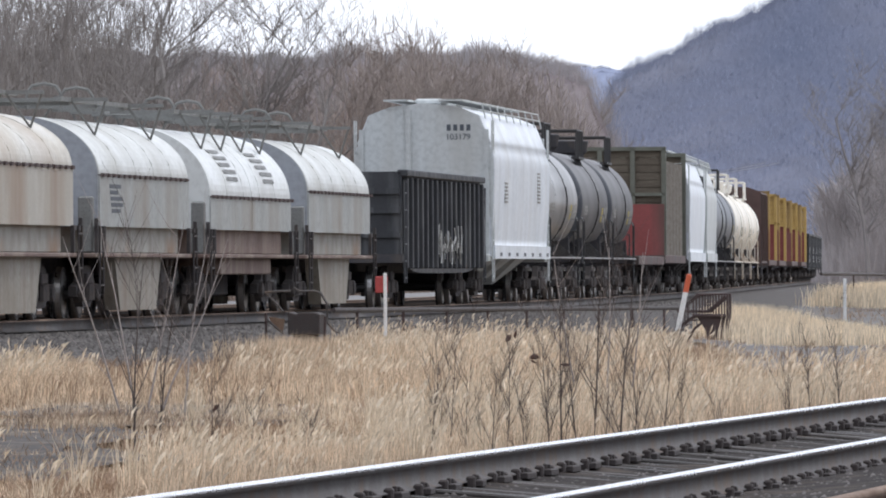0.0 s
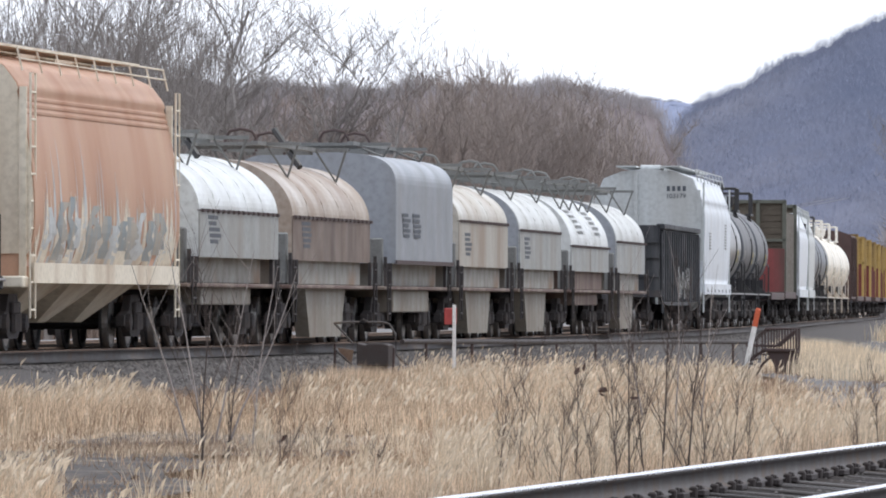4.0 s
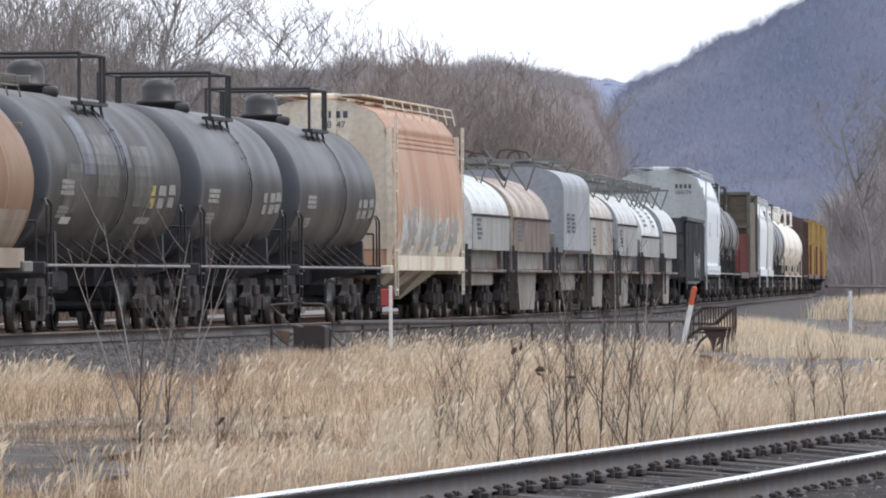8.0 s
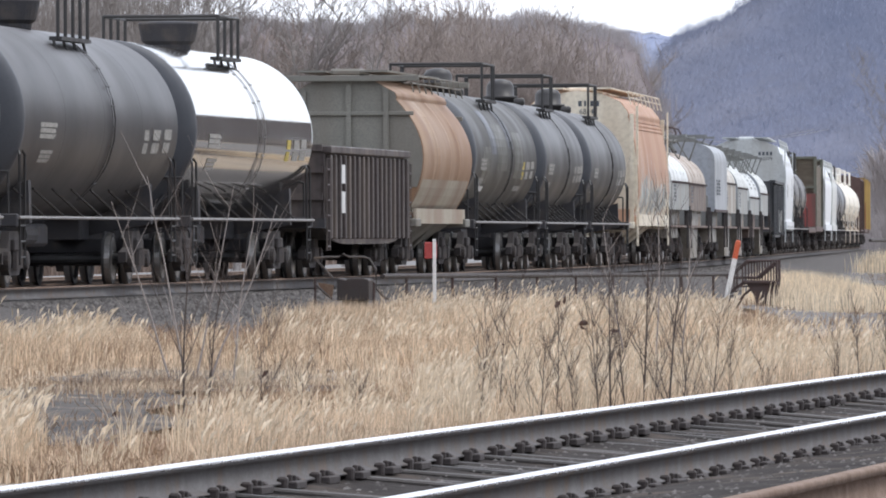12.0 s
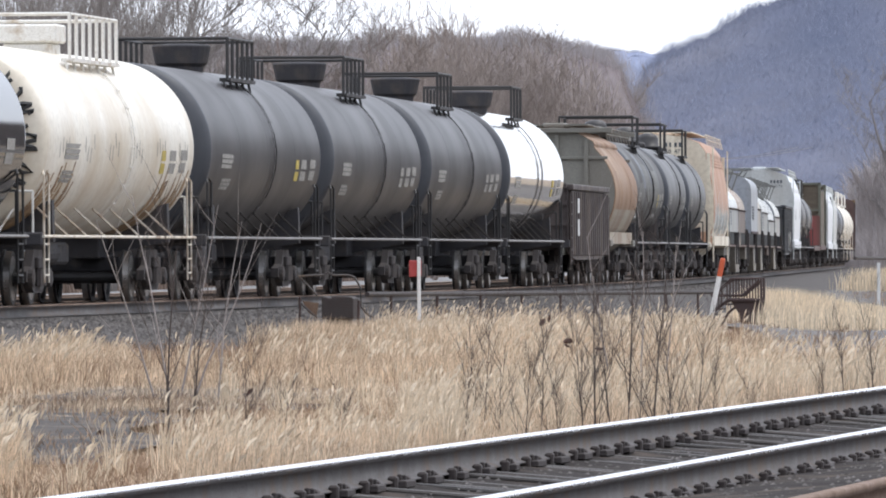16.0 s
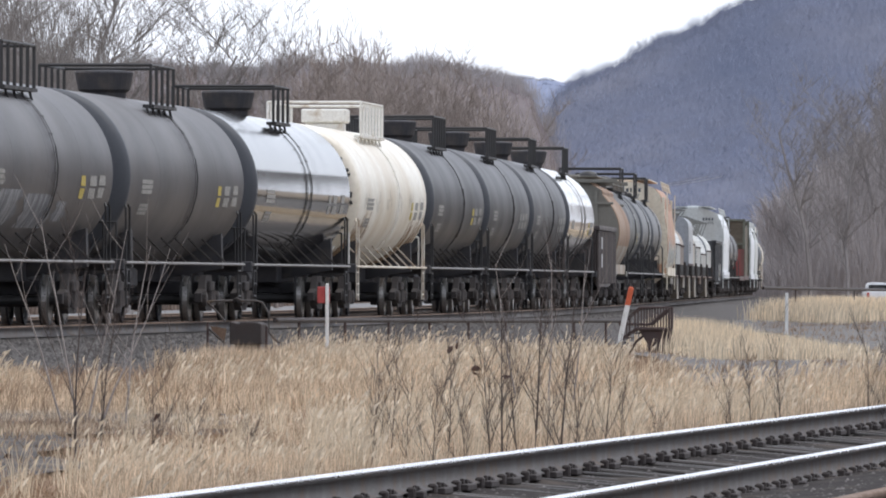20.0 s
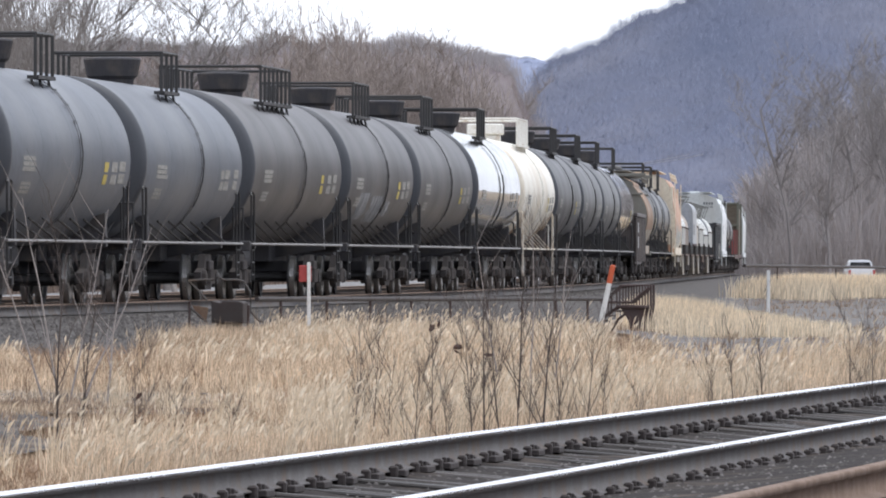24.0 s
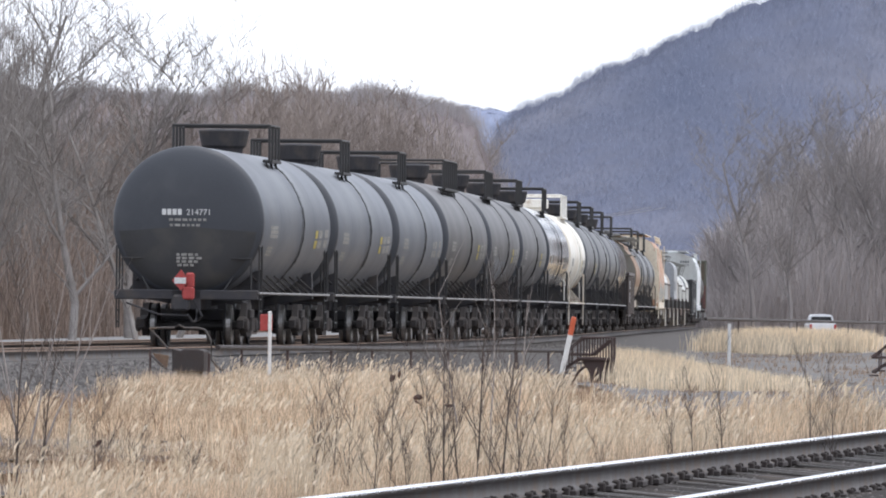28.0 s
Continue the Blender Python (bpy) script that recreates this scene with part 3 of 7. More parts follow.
fz = np.array([-0.95, -0.76, -0.70, -0.70, -0.725, -0.75, -0.775, -0.805, -0.82, -0.825, -0.80, -0.76, -0.70, -0.66, -0.64, -0.66, -0.68, -0.72, -0.75, -0.8, -0.8])
fx = near_x(fy)[:, None] + fo[None]
fyy = np.repeat(fy[:, None], len(fo), 1)
fzz = fz[None] + 0.014 * np.sin(fx * 9.1 + fyy * 3.3) * np.sin(fyy * 1.7 - fx * 5.0) + rng.normal(0, 0.008, fx.shape)
fi = np.arange(fx.size).reshape(fx.shape)
ff = np.stack([fi[:-1, :-1], fi[:-1, 1:], fi[1:, 1:], fi[1:, :-1]], -1).reshape(-1, 4)
fbed = from_arrays("near_track_bed", np.stack([fx, fyy, fzz], -1).reshape(-1, 3), ff, "yard", True)
tagged(fbed, "dark cindery ballast between the foreground rails", "track bed", kind="structure")


def tie_mesh():
    bm = B()
    block(bm, -1.3, 1.3, -0.11, 0.11, -0.16, 0, 0.012)
    me = bpy.data.meshes.new("sleeper")
    bm.to_mesh(me)
    bm.free()
    me.materials.append(M["tie"])
    return me


TIE = tie_mesh()
r2 = random.Random(4)
slope = math.degrees(math.atan(NEAR_DROP / 1.505))
near_turn = -math.degrees(math.atan(0.1455))
ANCHOR = B()
block(ANCHOR, 0.03, 0.16, -0.16, 0.16, -0.03, 0.018, 0.008)
block(ANCHOR, 0.05, 0.11, -0.22, -0.13, -0.05, 0.045, 0.012)
block(ANCHOR, 0.05, 0.12, 0.12, 0.2, -0.05, 0.04, 0.012)
block(ANCHOR, 0.08, 0.11, -0.06, -0.03, 0.0, 0.055, 0.006)
block(ANCHOR, 0.09, 0.12, 0.03, 0.06, 0.0, 0.05, 0.006)
anchor_me = bpy.data.meshes.new("rail_anchor")
ANCHOR.to_mesh(anchor_me)
ANCHOR.free()
anchor_me.materials.append(M["anchor"])
ty = 44.0
count = 0
while ty < 122:
    cx = near_x(ty) + 0.75
    t_ob = new("sleeper", TIE)
    t_ob.parent = fbed
    t_ob.matrix_local = pose(cx + r2.uniform(-0.06, 0.06), ty, NEAR_Z - NEAR_DROP / 2 - 0.196 + r2.uniform(-0.045, 0.010), 0, slope, near_turn + r2.uniform(-1.5, 1.5))
    for side, k in ((0.0, 0), (1.52, 1)):
        if (count + k) % 2 == 0:
            a_ob = new("rail_anchor", anchor_me)
            a_ob.parent = fbed
            a_ob.matrix_local = pose(near_x(ty) + side, ty, NEAR_Z - NEAR_DROP * k - 0.186, 0, 0, near_turn + r2.uniform(-4, 4))
    ty += 0.6
    count += 1

# loose stones on both beds
def stones(name, n, place, size, mat, label):
    """Low many-sided stones, each its own island of one mesh."""
    base = np.array([(1, 0, 0.1), (0.3, 0.9, 0), (-0.8, 0.6, 0.1), (-0.9, -0.5, 0), (0.2, -1, 0.1), (0.1, 0.05, 0.8)])
    tri = np.array([(0, 1, 5), (1, 2, 5), (2, 3, 5), (3, 4, 5), (4, 0, 5)])
    p = place(n)
    s = size * rng.uniform(0.5, 1.3, (n, 1, 1)) * rng.uniform(0.7, 1.3, (n, 6, 3))
    a = rng.uniform(0, math.tau, n)
    c, sn = np.cos(a), np.sin(a)
    v = base[None] * s
    v = np.stack([v[..., 0] * c[:, None] - v[..., 1] * sn[:, None], v[..., 0] * sn[:, None] + v[..., 1] * c[:, None], v[..., 2]], -1) + p[:, None]
    f = (tri[None] + (np.arange(n) * 6)[:, None, None]).reshape(-1, 3)
    return tagged(from_arrays(name, v.reshape(-1, 3), f, mat), label, "stones", kind="stuff")


def bank_place(n):
    s = -75 + 200 * rng.random(n) ** 1.4
    o = rng.uniform(1.0, 4.4, n)
    x, y, _ = on_line(s, o)
    z = np.interp(o, [1.0, 1.8, 2.3, 4.6], [-0.24, -0.24, -0.33, -1.0])
    return np.stack([x, y, z], 1)


def near_place(n):
    y = 50 + 62 * rng.random(n) ** 1.2
    u = rng.random(n)
    o = -1.2 + u * 9
    return np.stack([near_x(y) + o, y, np.interp(o, fo, fz) + 0.003], 1)


stones("ballast_stones", 26000, bank_place, 0.045, "stones", "loose grey ballast stones on the bank")
stones("yard_stones", 9000, near_place, 0.018, "stones", "small stones and cinders between the rails")

# unseen wooded slopes: right side inferred from tank reflections, rest added behind the viewer
ra = np.radians(np.linspace(5, 336, 190))
rv = np.linspace(0, 1, 12)
crest = np.interp(np.degrees(ra), [5, 8, 14, 26, 60], [13, 17, 24, 44, 56])
crest = crest + crest * 0.12 * np.sin(ra * 23) + crest * 0.17 * np.sin(ra * 5) + 0.09 * crest * np.sin(ra * 13 + 1) + rng.normal(0, 1.2, len(ra))
rr_ = 300 + 120 * rv[:, None] + 0 * ra[None]
RX, RY = rr_ * np.sin(ra)[None], rr_ * np.cos(ra)[None]
RZ = GROUND - 1 + crest[None] * rv[:, None] ** 0.8
ri = np.arange(RX.size).reshape(RX.shape)
rf = np.stack([ri[:-1, :-1], ri[:-1, 1:], ri[1:, 1:], ri[1:, :-1]], -1).reshape(-1, 4)
tagged(from_arrays("valley_side", np.stack([RX, RY, RZ], -1).reshape(-1, 3), rf, "unseen_wood", True), "unseen wooded slope right of and behind the viewer, for reflections", "hill", kind="structure")


# ---- the train: cars are built with y forward, x to the right and z = 0 on the rails ----
CARS = []          # (thing, s of its middle at the clip's start)
WHEELSETS = ([], [])
CACHE = {}


def cached(key, make, mat):
    if key not in CACHE:
        bm = make()
        me = bpy.data.meshes.new(key)
        bm.to_mesh(me)
        bm.free()
        me.materials.append(M[mat])
        CACHE[key] = me
    return CACHE[key]


def wheel_disc(side):
    def make():
        bm = B()
        x = side * 0.68
        o = side * 0.135
        lathe(bm, [(x, 0.09), (x, 0.12), (x + o * 0.3, 0.14), (x + o * 0.3, 0.32), (x, 0.36), (x - o * 0.05, 0.445), (x + o * 0.2, 0.442), (x + o * 0.27, 0.424),
                   (x + o, 0.412), (x + o, 0.35), (x + o * 0.65, 0.32), (x + o * 0.65, 0.15), (x + o * 1.05, 0.12), (x + o * 1.05, 0.09)], "x", 32)
        return bm
    return make


def tread_ring(side):
    def make():
        bm = B()
        x, o = side * 0.68, side * 0.135
        lathe(bm, [(x + o * 0.3, 0.40), (x + o * 0.3, 0.4275), (x + o * 0.98, 0.4155), (x + o * 0.98, 0.38)], "x", 32)
        return bm
    return make


def axle():
    bm = B()
    return tube(bm, [(-0.98, 0, 0), (-0.7, 0, 0), (0, 0, 0), (0.7, 0, 0), (0.98, 0, 0)], 0.085, 10)


def side_frame():
    """A cast side frame: bow over two journals with a window and springs."""
    bm = B()
    out = [(-1.15, 0.36), (-1.15, 0.52), (-0.62, 0.60), (-0.40, 0.86), (0.40, 0.86), (0.62, 0.60), (1.15, 0.52), (1.15, 0.36), (0.70, 0.36), (0.42, 0.19), (-0.42, 0.19), (-0.70, 0.36)]
    one = [bm.verts.new((0.93, y, z)) for y, z in out]
    two = [bm.verts.new((1.06, y, z)) for y, z in out]
    n = len(out)
    for i in range(n):
        bm.faces.new((one[i], one[(i + 1) % n], two[(i + 1) % n], two[i]))
    bm.faces.new(one)
    bm.faces.new(two[::-1])
    for y in (-0.88, 0.88):
        lathe(bm, [(1.06, 0.15), (1.13, 0.14), (1.15, 0.08)], "x", 12, (0, y, 0.42))
    for y in (-0.2, 0, 0.2):
        lathe(bm, [(0.30, 0.075), (0.56, 0.075)], "z", 8, (1.09, y, 0))
    block(bm, 1.03, 1.13, -0.33, 0.33, 0.56, 0.74, 0.02)
    bmesh.ops.recalc_face_normals(bm, faces=bm.faces)
    return bm


def bolster():
    bm = B()
    block(bm, -1.0, 1.0, -0.2, 0.2, 0.5, 0.74, 0.02)
    block(bm, -0.6, 0.6, -0.75, -0.66, 0.3, 0.45)
    block(bm, -0.6, 0.6, 0.66, 0.75, 0.3, 0.45)
    return bm


def truck(car, y):
    """A two-axle truck as a part of its car, with wheelsets that turn."""
    t = share("truck", cached("bolster", bolster, "under"), None, car)
    t.matrix_local = pose(0, y, 0)
    frame_me = cached("side_frame", side_frame, "truck")
    for turn in (0, 180):
        f = share("side_frame", frame_me, None, t)
        f.matrix_local = pose(0, 0, 0, 0, 0, turn)
    for k, dy in enumerate((-0.88, 0.88)):
        w = share("wheelset", wheelset_mesh(), None, t)
        w.matrix_local = pose(0, dy, 0.418)
        WHEELSETS[k].append(w)
    return t


def wheelset_mesh():
    """Axle, two wheels and their bright treads in one mesh."""
    if "wheelset" not in CACHE:
        bm = axle()
        for f in bm.faces:
            f.material_index = 0
        for side in (-1, 1):
            for make, slot in ((wheel_disc(side), 0), (tread_ring(side), 1)):
                b2 = make()
                tmp = bpy.data.meshes.new("piece")
                for f in b2.faces:
                    f.material_index = slot
                b2.to_mesh(tmp)
                b2.free()
                bm.from_mesh(tmp)
                bpy.data.meshes.remove(tmp)
        me = bpy.data.meshes.new("wheelset")
        bm.to_mesh(me)
        bm.free()
        me.materials.append(M["wheel"])
        me.materials.append(M["tread"])
        CACHE["wheelset"] = me
    return CACHE["wheelset"]


def coupler(car, y, way):
    bm = B()
    block(bm, -0.09, 0.09, min(y, y + way * 0.75), max(y, y + way * 0.75), 0.77, 0.95, 0.02)
    block(bm, -0.17, 0.15, min(y + way * 0.6, y + way * 0.9), max(y + way * 0.6, y + way * 0.9), 0.70, 1.02, 0.04)
    tube(bm, [(0.22, y, 0.72), (0.24, y + way * 0.3, 0.5), (0.2, y + way * 0.65, 0.48), (0.12, y + way * 0.85, 0.62)], 0.028)
    return part("coupler", bm, "under", car)


STRIKER = 0.72   # from the coupling line to the striker plate


def new_car(name, label, s0, s1):
    car = tagged(new(name), label, name.replace("_", " "), group="cars of the freight train")
    x, y, h = on_line((s0 + s1) / 2)
    car.matrix_basis = pose(x, y, 0, 0, 0, -math.degrees(h))
    CARS.append((car, (s0 + s1) / 2))
    return car, (s1 - s0) / 2 - STRIKER


def rung_ladder(name, car, mat, x, y0, y1, z0, z1, r=0.02, rungs=6):
    """A ladder as a closed hoop of two stiles, with each rung a part of it."""
    hoop = part(name, tube(B(), [(x, y0, z0), (x, y0, z1), (x, y1, z1), (x, y1, z0)], r, 5), mat, car)
    key = (name, mat, round(abs(y1 - y0), 3), r)
    if key not in CACHE:
        me = bpy.data.meshes.new("rung")
        bm = tube(B(), [(0, 0, 0), (0, abs(y1 - y0), 0)], r, 5)
        bm.to_mesh(me)
        bm.free()
        me.materials.append(M[mat])
        CACHE[key] = me
    for k in range(rungs):
        rung = share("rung", CACHE[key], None, hoop)
        rung.matrix_local = pose(x, min(y0, y1), z0 + (z1 - z0) * (k + 0.3) / rungs)
    return hoop


def ladder(bm, x, y0, y1, z0, z1, r=0.016, rungs=5, across=True):
    """Two stiles and rungs; across: rungs along y, else along x."""
    a = [(x, y0), (x, y1)] if across else [(x - (y1 - y0) / 2, y0), (x + (y1 - y0) / 2, y0)]
    for px, py in a:
        tube(bm, [(px, py, z0), (px, py, z1)], r, 5)
    for k in range(rungs):
        z = z0 + (z1 - z0) * (k + 0.5) / rungs
        tube(bm, [(*a[0], z), (*a[1], z)], r, 5)


TANK_IN = 0.03   # from the striker plate to the tank head
DISH = 0.34      # depth of the dished heads


def tank_car(s0, s1, mat, label, radius=1.5, deck=2.0, dome="flared", steel="black_steel", head=None, deck_at=0.0, top_rail=0.53, marks=True, mark_mat="stencil", drop=0.0):
    """A tank car: shell with dished heads, bands, walkway and rails on top, housing, side rails, ladders, bolsters, trucks."""
    car, e = new_car("tank_car", label, s0, s1)
    cz = 1.06 + radius - drop
    r = radius
    tl, dish = (e - 0.22, 0.46) if dome == "round" else (e - TANK_IN, DISH)
    bm = B()
    prof = []
    for k in range(0, 9):
        a = k / 8 * math.pi / 2
        prof.append((-tl + dish - dish * math.cos(a) ** 0.9, r * math.sin(a) ** 0.75 if k else 0.02))
    prof.append((prof[-1][0] + 0.06, r))
    nb = 1 if mat in ("mirror", "gloss") else 4
    for k in range(1, nb):
        y = -tl + dish + 2 * (tl - dish) * k / nb
        prof += [(y - 0.07, r), (y - 0.03, r), (y - 0.012, r - 0.003), (y + 0.012, r - 0.003), (y + 0.03, r), (y + 0.07, r)]
    prof += [(-a, b) for a, b in prof[9::-1]]
    lathe(bm, prof, "y", 64, (0, 0, cz))
    shell = part("tank", bm, mat, car, smooth=True)
    # near-black cover on the rear head only, and the ladder strap in the middle
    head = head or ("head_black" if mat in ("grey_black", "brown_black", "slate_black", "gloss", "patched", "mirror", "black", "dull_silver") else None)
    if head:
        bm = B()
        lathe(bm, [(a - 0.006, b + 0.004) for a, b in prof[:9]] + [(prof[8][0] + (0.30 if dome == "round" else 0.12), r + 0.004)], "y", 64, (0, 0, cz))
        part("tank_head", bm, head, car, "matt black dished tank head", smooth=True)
    bm = B()
    for dy in (0.62 + deck_at, 0.86 + deck_at):
        pts = []
        for k in range(13):
            a = math.radians(62 - k * 9.5)
            pts.append((math.cos(a) * (r + 0.04), dy, cz + math.sin(a) * (r + 0.04)))
        tube(bm, pts, 0.007, 5)
    for k in range(9):
        a = math.radians(58 - k * 12)
        tube(bm, [(math.cos(a) * (r + 0.05), 0.56 + deck_at, cz + math.sin(a) * (r + 0.05)), (math.cos(a) * (r + 0.05), 0.92 + deck_at, cz + math.sin(a) * (r + 0.05))], 0.013, 5)
    tube(bm, [(math.cos(math.radians(a)) * (r + 0.06), 0.74 + deck_at, cz + math.sin(math.radians(a)) * (r + 0.06)) for a in (14, 2, -10, -22, -30)], 0.013, 5)
    part("side_ladder", bm, "rail_grey" if mat == "mirror" else steel, car)
    # walkway and railing on top
    dz = cz + r * 0.86
    w, d0, d1 = 1.0, deck_at - deck / 2, deck_at + deck / 2
    top = cz + r + top_rail
    for sx in (-1, 1):
        bm = B()
        block(bm, sx * w - 0.14, sx * w + 0.06, d0, d1, dz - 0.02, dz + 0.04)
        for y in np.linspace(d0, d1, max(2, int(deck / 0.8) + 1)):
            tube(bm, [(sx * w, y, dz - 0.3), (sx * w * 0.93, y, dz)], 0.025, 5)
        part("walkway", bm, steel, car)
    n = max(2, int(round(deck / 0.75)) + 1)
    for sx in (-1, 1):
        for y in (d0, d1 - 0.42, d1) if dome == "round" else np.linspace(d0, d1, n):
            bm = tube(B(), [(sx * w, y, dz), (sx * w, y, top)], 0.032, 6)
            part("rail_post", bm, steel, car)
        bm = B()
        tube(bm, [(sx * w, d0, top), (sx * w, d1, top)], 0.028, 6)
        part("side_railing", bm, steel, car)
    for y in (d0, d1):
        bm = tube(B(), [(-w, y, top), (w, y, top)], 0.03, 6)
        part("cross_railing", bm, steel, car)
    bm = B()
    top_z = cz + r
    if dome == "flared":
        lathe(bm, [(top_z - 0.10, 0.38), (top_z + 0.06, 0.40), (top_z + 0.12, 0.47), (top_z + 0.42, 0.53), (top_z + 0.45, 0.51), (top_z + 0.47, 0.3)], "z", 24, (-0.05, deck_at, 0))
        part("valve_housing", bm, "white_steel" if steel == "white_steel" else "under", car, "flared round valve housing")
    elif dome == "box":
        block(bm, -0.40, 0.40, deck_at - 0.45, deck_at + 0.45, top_z - 0.1, top_z + 0.12, 0.03)
        block(bm, -0.48, 0.48, deck_at - 0.52, deck_at + 0.52, top_z + 0.12, top_z + 0.42, 0.03)
        part("valve_housing", bm, "white_steel", car, "boxy white valve housing")
    else:
        lathe(bm, [(top_z - 0.1, 0.36), (top_z + 0.08, 0.36), (top_z + 0.10, 0.42), (top_z + 0.15, 0.42), (top_z + 0.16, 0.33), (top_z + 0.40, 0.32), (top_z + 0.50, 0.25), (top_z + 0.55, 0.08)], "z", 20, (-0.1, deck_at, 0))
        block(bm, 0.25, 0.5, deck_at - 0.5, deck_at - 0.25, top_z - 0.08, top_z + 0.1, 0.04)
        part("dome", bm, "black", car, "round black dome with a valve", smooth=True)
    # side rails, brackets, sills
    low_steel = "stained_steel" if steel == "white_steel" else steel
    for sx in (-1, 1):
        bm = tube(B(), [(sx * 1.47, -e + 0.05, 1.06), (sx * 1.47, e - 0.05, 1.06)], 0.026, 6)
        part("side_handrail", bm, "rail_grey" if steel != "white_steel" else "stained_steel", car)
        for y in np.linspace(-e + 2.6, e - 2.6, 7):
            bm = tube(B(), [(sx * 1.47, y, 1.06), (sx * r * 0.74, y - 0.9, cz - r * 0.70)], 0.02, 5)
            part("rail_bracket", bm, low_steel, car)
    for way in (-1, 1):
        ye = way * e
        bm = B()
        block(bm, -0.3, 0.3, min(ye, ye - way * 3.2), max(ye, ye - way * 3.2), 0.72, 1.12, 0.02)
        block(bm, -1.45, 1.45, min(ye, ye - way * 0.16), max(ye, ye - way * 0.16), 0.92, 1.12, 0.02)
        part("stub_sill", bm, "under", car)
        yb = way * (e - 2.1)
        for sx in (-1, 1):
            bm = B()
            v = [bm.verts.new(p) for p in ((sx * 0.3, yb - 0.12, 0.8), (sx * 1.32, yb - 0.12, 0.98), (sx * 1.30, yb - 0.12, cz - r * 0.62), (sx * 1.12, yb - 0.12, cz - r * 0.66), (sx * 0.3, yb - 0.12, cz - r * 0.96))]
            v2 = [bm.verts.new(x.co + Vector((0, 0.24, 0))) for x in v]
            for i in range(5):
                bm.faces.new((v[i], v[(i + 1) % 5], v2[(i + 1) % 5], v2[i]))
            bm.faces.new(v)
            bm.faces.new(v2[::-1])
            bmesh.ops.recalc_face_normals(bm, faces=bm.faces)
            part("saddle", bm, "under", car)
        bm = B()
        block(bm, -1.45, 1.45, min(ye - way * 0.05, ye - way * 1.0), max(ye - way * 0.05, ye - way * 1.0), 1.03, 1.07)
        part("end_platform", bm, "under", car)
        for sx in (-1, 1):
            bm = B()
            x, y = sx * 1.44, ye - way * 0.55
            ladder(bm, x, y - 0.22, y + 0.22, 0.35, 1.06, 0.018, 3)
            part("end_ladder", bm, low_steel, car)
            bm = B()
            tube(bm, [(x, y - 0.25, 1.06), (x, y - 0.25, 2.0), (x - 0.05 * sx, y - 0.1, 2.1), (x - 0.05 * sx, y + 0.12, 2.1), (x, y + 0.25, 2.0), (x, y + 0.25, 1.06)], 0.022, 6)
            part("grab_hoop", bm, low_steel, car)
        bm = B()
        tube(bm, [(-1.3, ye - way * 0.1, 1.75), (1.3, ye - way * 0.1, 1.75)], 0.02, 6)
        for x in (-1.3, 1.3):
            tube(bm, [(x, ye - way * 0.1, 1.75), (x, ye - way * 0.1, 1.06)], 0.02, 6)
        for x in (-0.75, 0.75):
            tube(bm, [(x, ye - way * 0.1, 1.1), (x * 1.5, ye - way * 0.4, 1.75)], 0.018, 6)
        part("end_railing", bm, steel, car)
        coupler(car, ye, way)
        truck(car, way * (e - 2.1))
    bm = B()
    block(bm, -0.5, 0.45, -0.8, 0.9, 0.62, 0.98, 0.05)
    lathe(bm, [(0.45, 0.16), (0.55, 0.22), (1.1, 0.22)], "z", 14, (0, -0.1, 0))
    lathe(bm, [(-2.6, 0.18), (-1.5, 0.18)], "y", 14, (0.5, 0, 0.8))
    part("bottom_outlet", bm, "under", car)
    if marks:
        # stencil blocks and placards on the right flank
        rr = random.Random(int(s0 * 10))
        first = "yellow_mark" if rr.random() < 0.6 else mark_mat
        for y, zc, ww, hh, mm in ((-tl * 0.76, -0.30, 1.6, 0.26, mark_mat), (-tl * 0.73, -0.66, 1.2, 0.2, mark_mat), (tl * 0.50, -0.45, 0.55, 0.42, first),
                                  (tl * 0.62, -0.44, 0.85, 0.42, mark_mat), (tl * 0.77, -0.42, 0.8, 0.42, mark_mat)):
            y += rr.uniform(-0.15, 0.15)
            bm = B()
            bars = 3 if y < 0 else 2
            for k in range(bars):
                a0 = math.asin((zc + hh * (k / bars)) / r)
                a1 = math.asin((zc + hh * ((k + 0.8) / bars)) / r)
                q = [(math.cos(a) * (r + 0.007), yy, cz + math.sin(a) * (r + 0.007)) for a, yy in ((a0, y), (a0, y + ww * rr.uniform(0.8, 1)), (a1, y + ww * rr.uniform(0.8, 1)), (a1, y))]
                bm.faces.new([bm.verts.new(p) for p in q])
            part("stencil", bm, mm, car)
    return car


def end_frame(car, e, steel, z1=4.2, wide=1.5):
    """Corner ladders and crossover bars at both ends of a hopper or box car."""
    for way in (-1, 1):
        for sx in (-1, 1):
            rung_ladder("corner_ladder", car, steel, sx * wide, way * (e - 0.28), way * (e - 0.72), 0.5, z1, 0.02, 9)


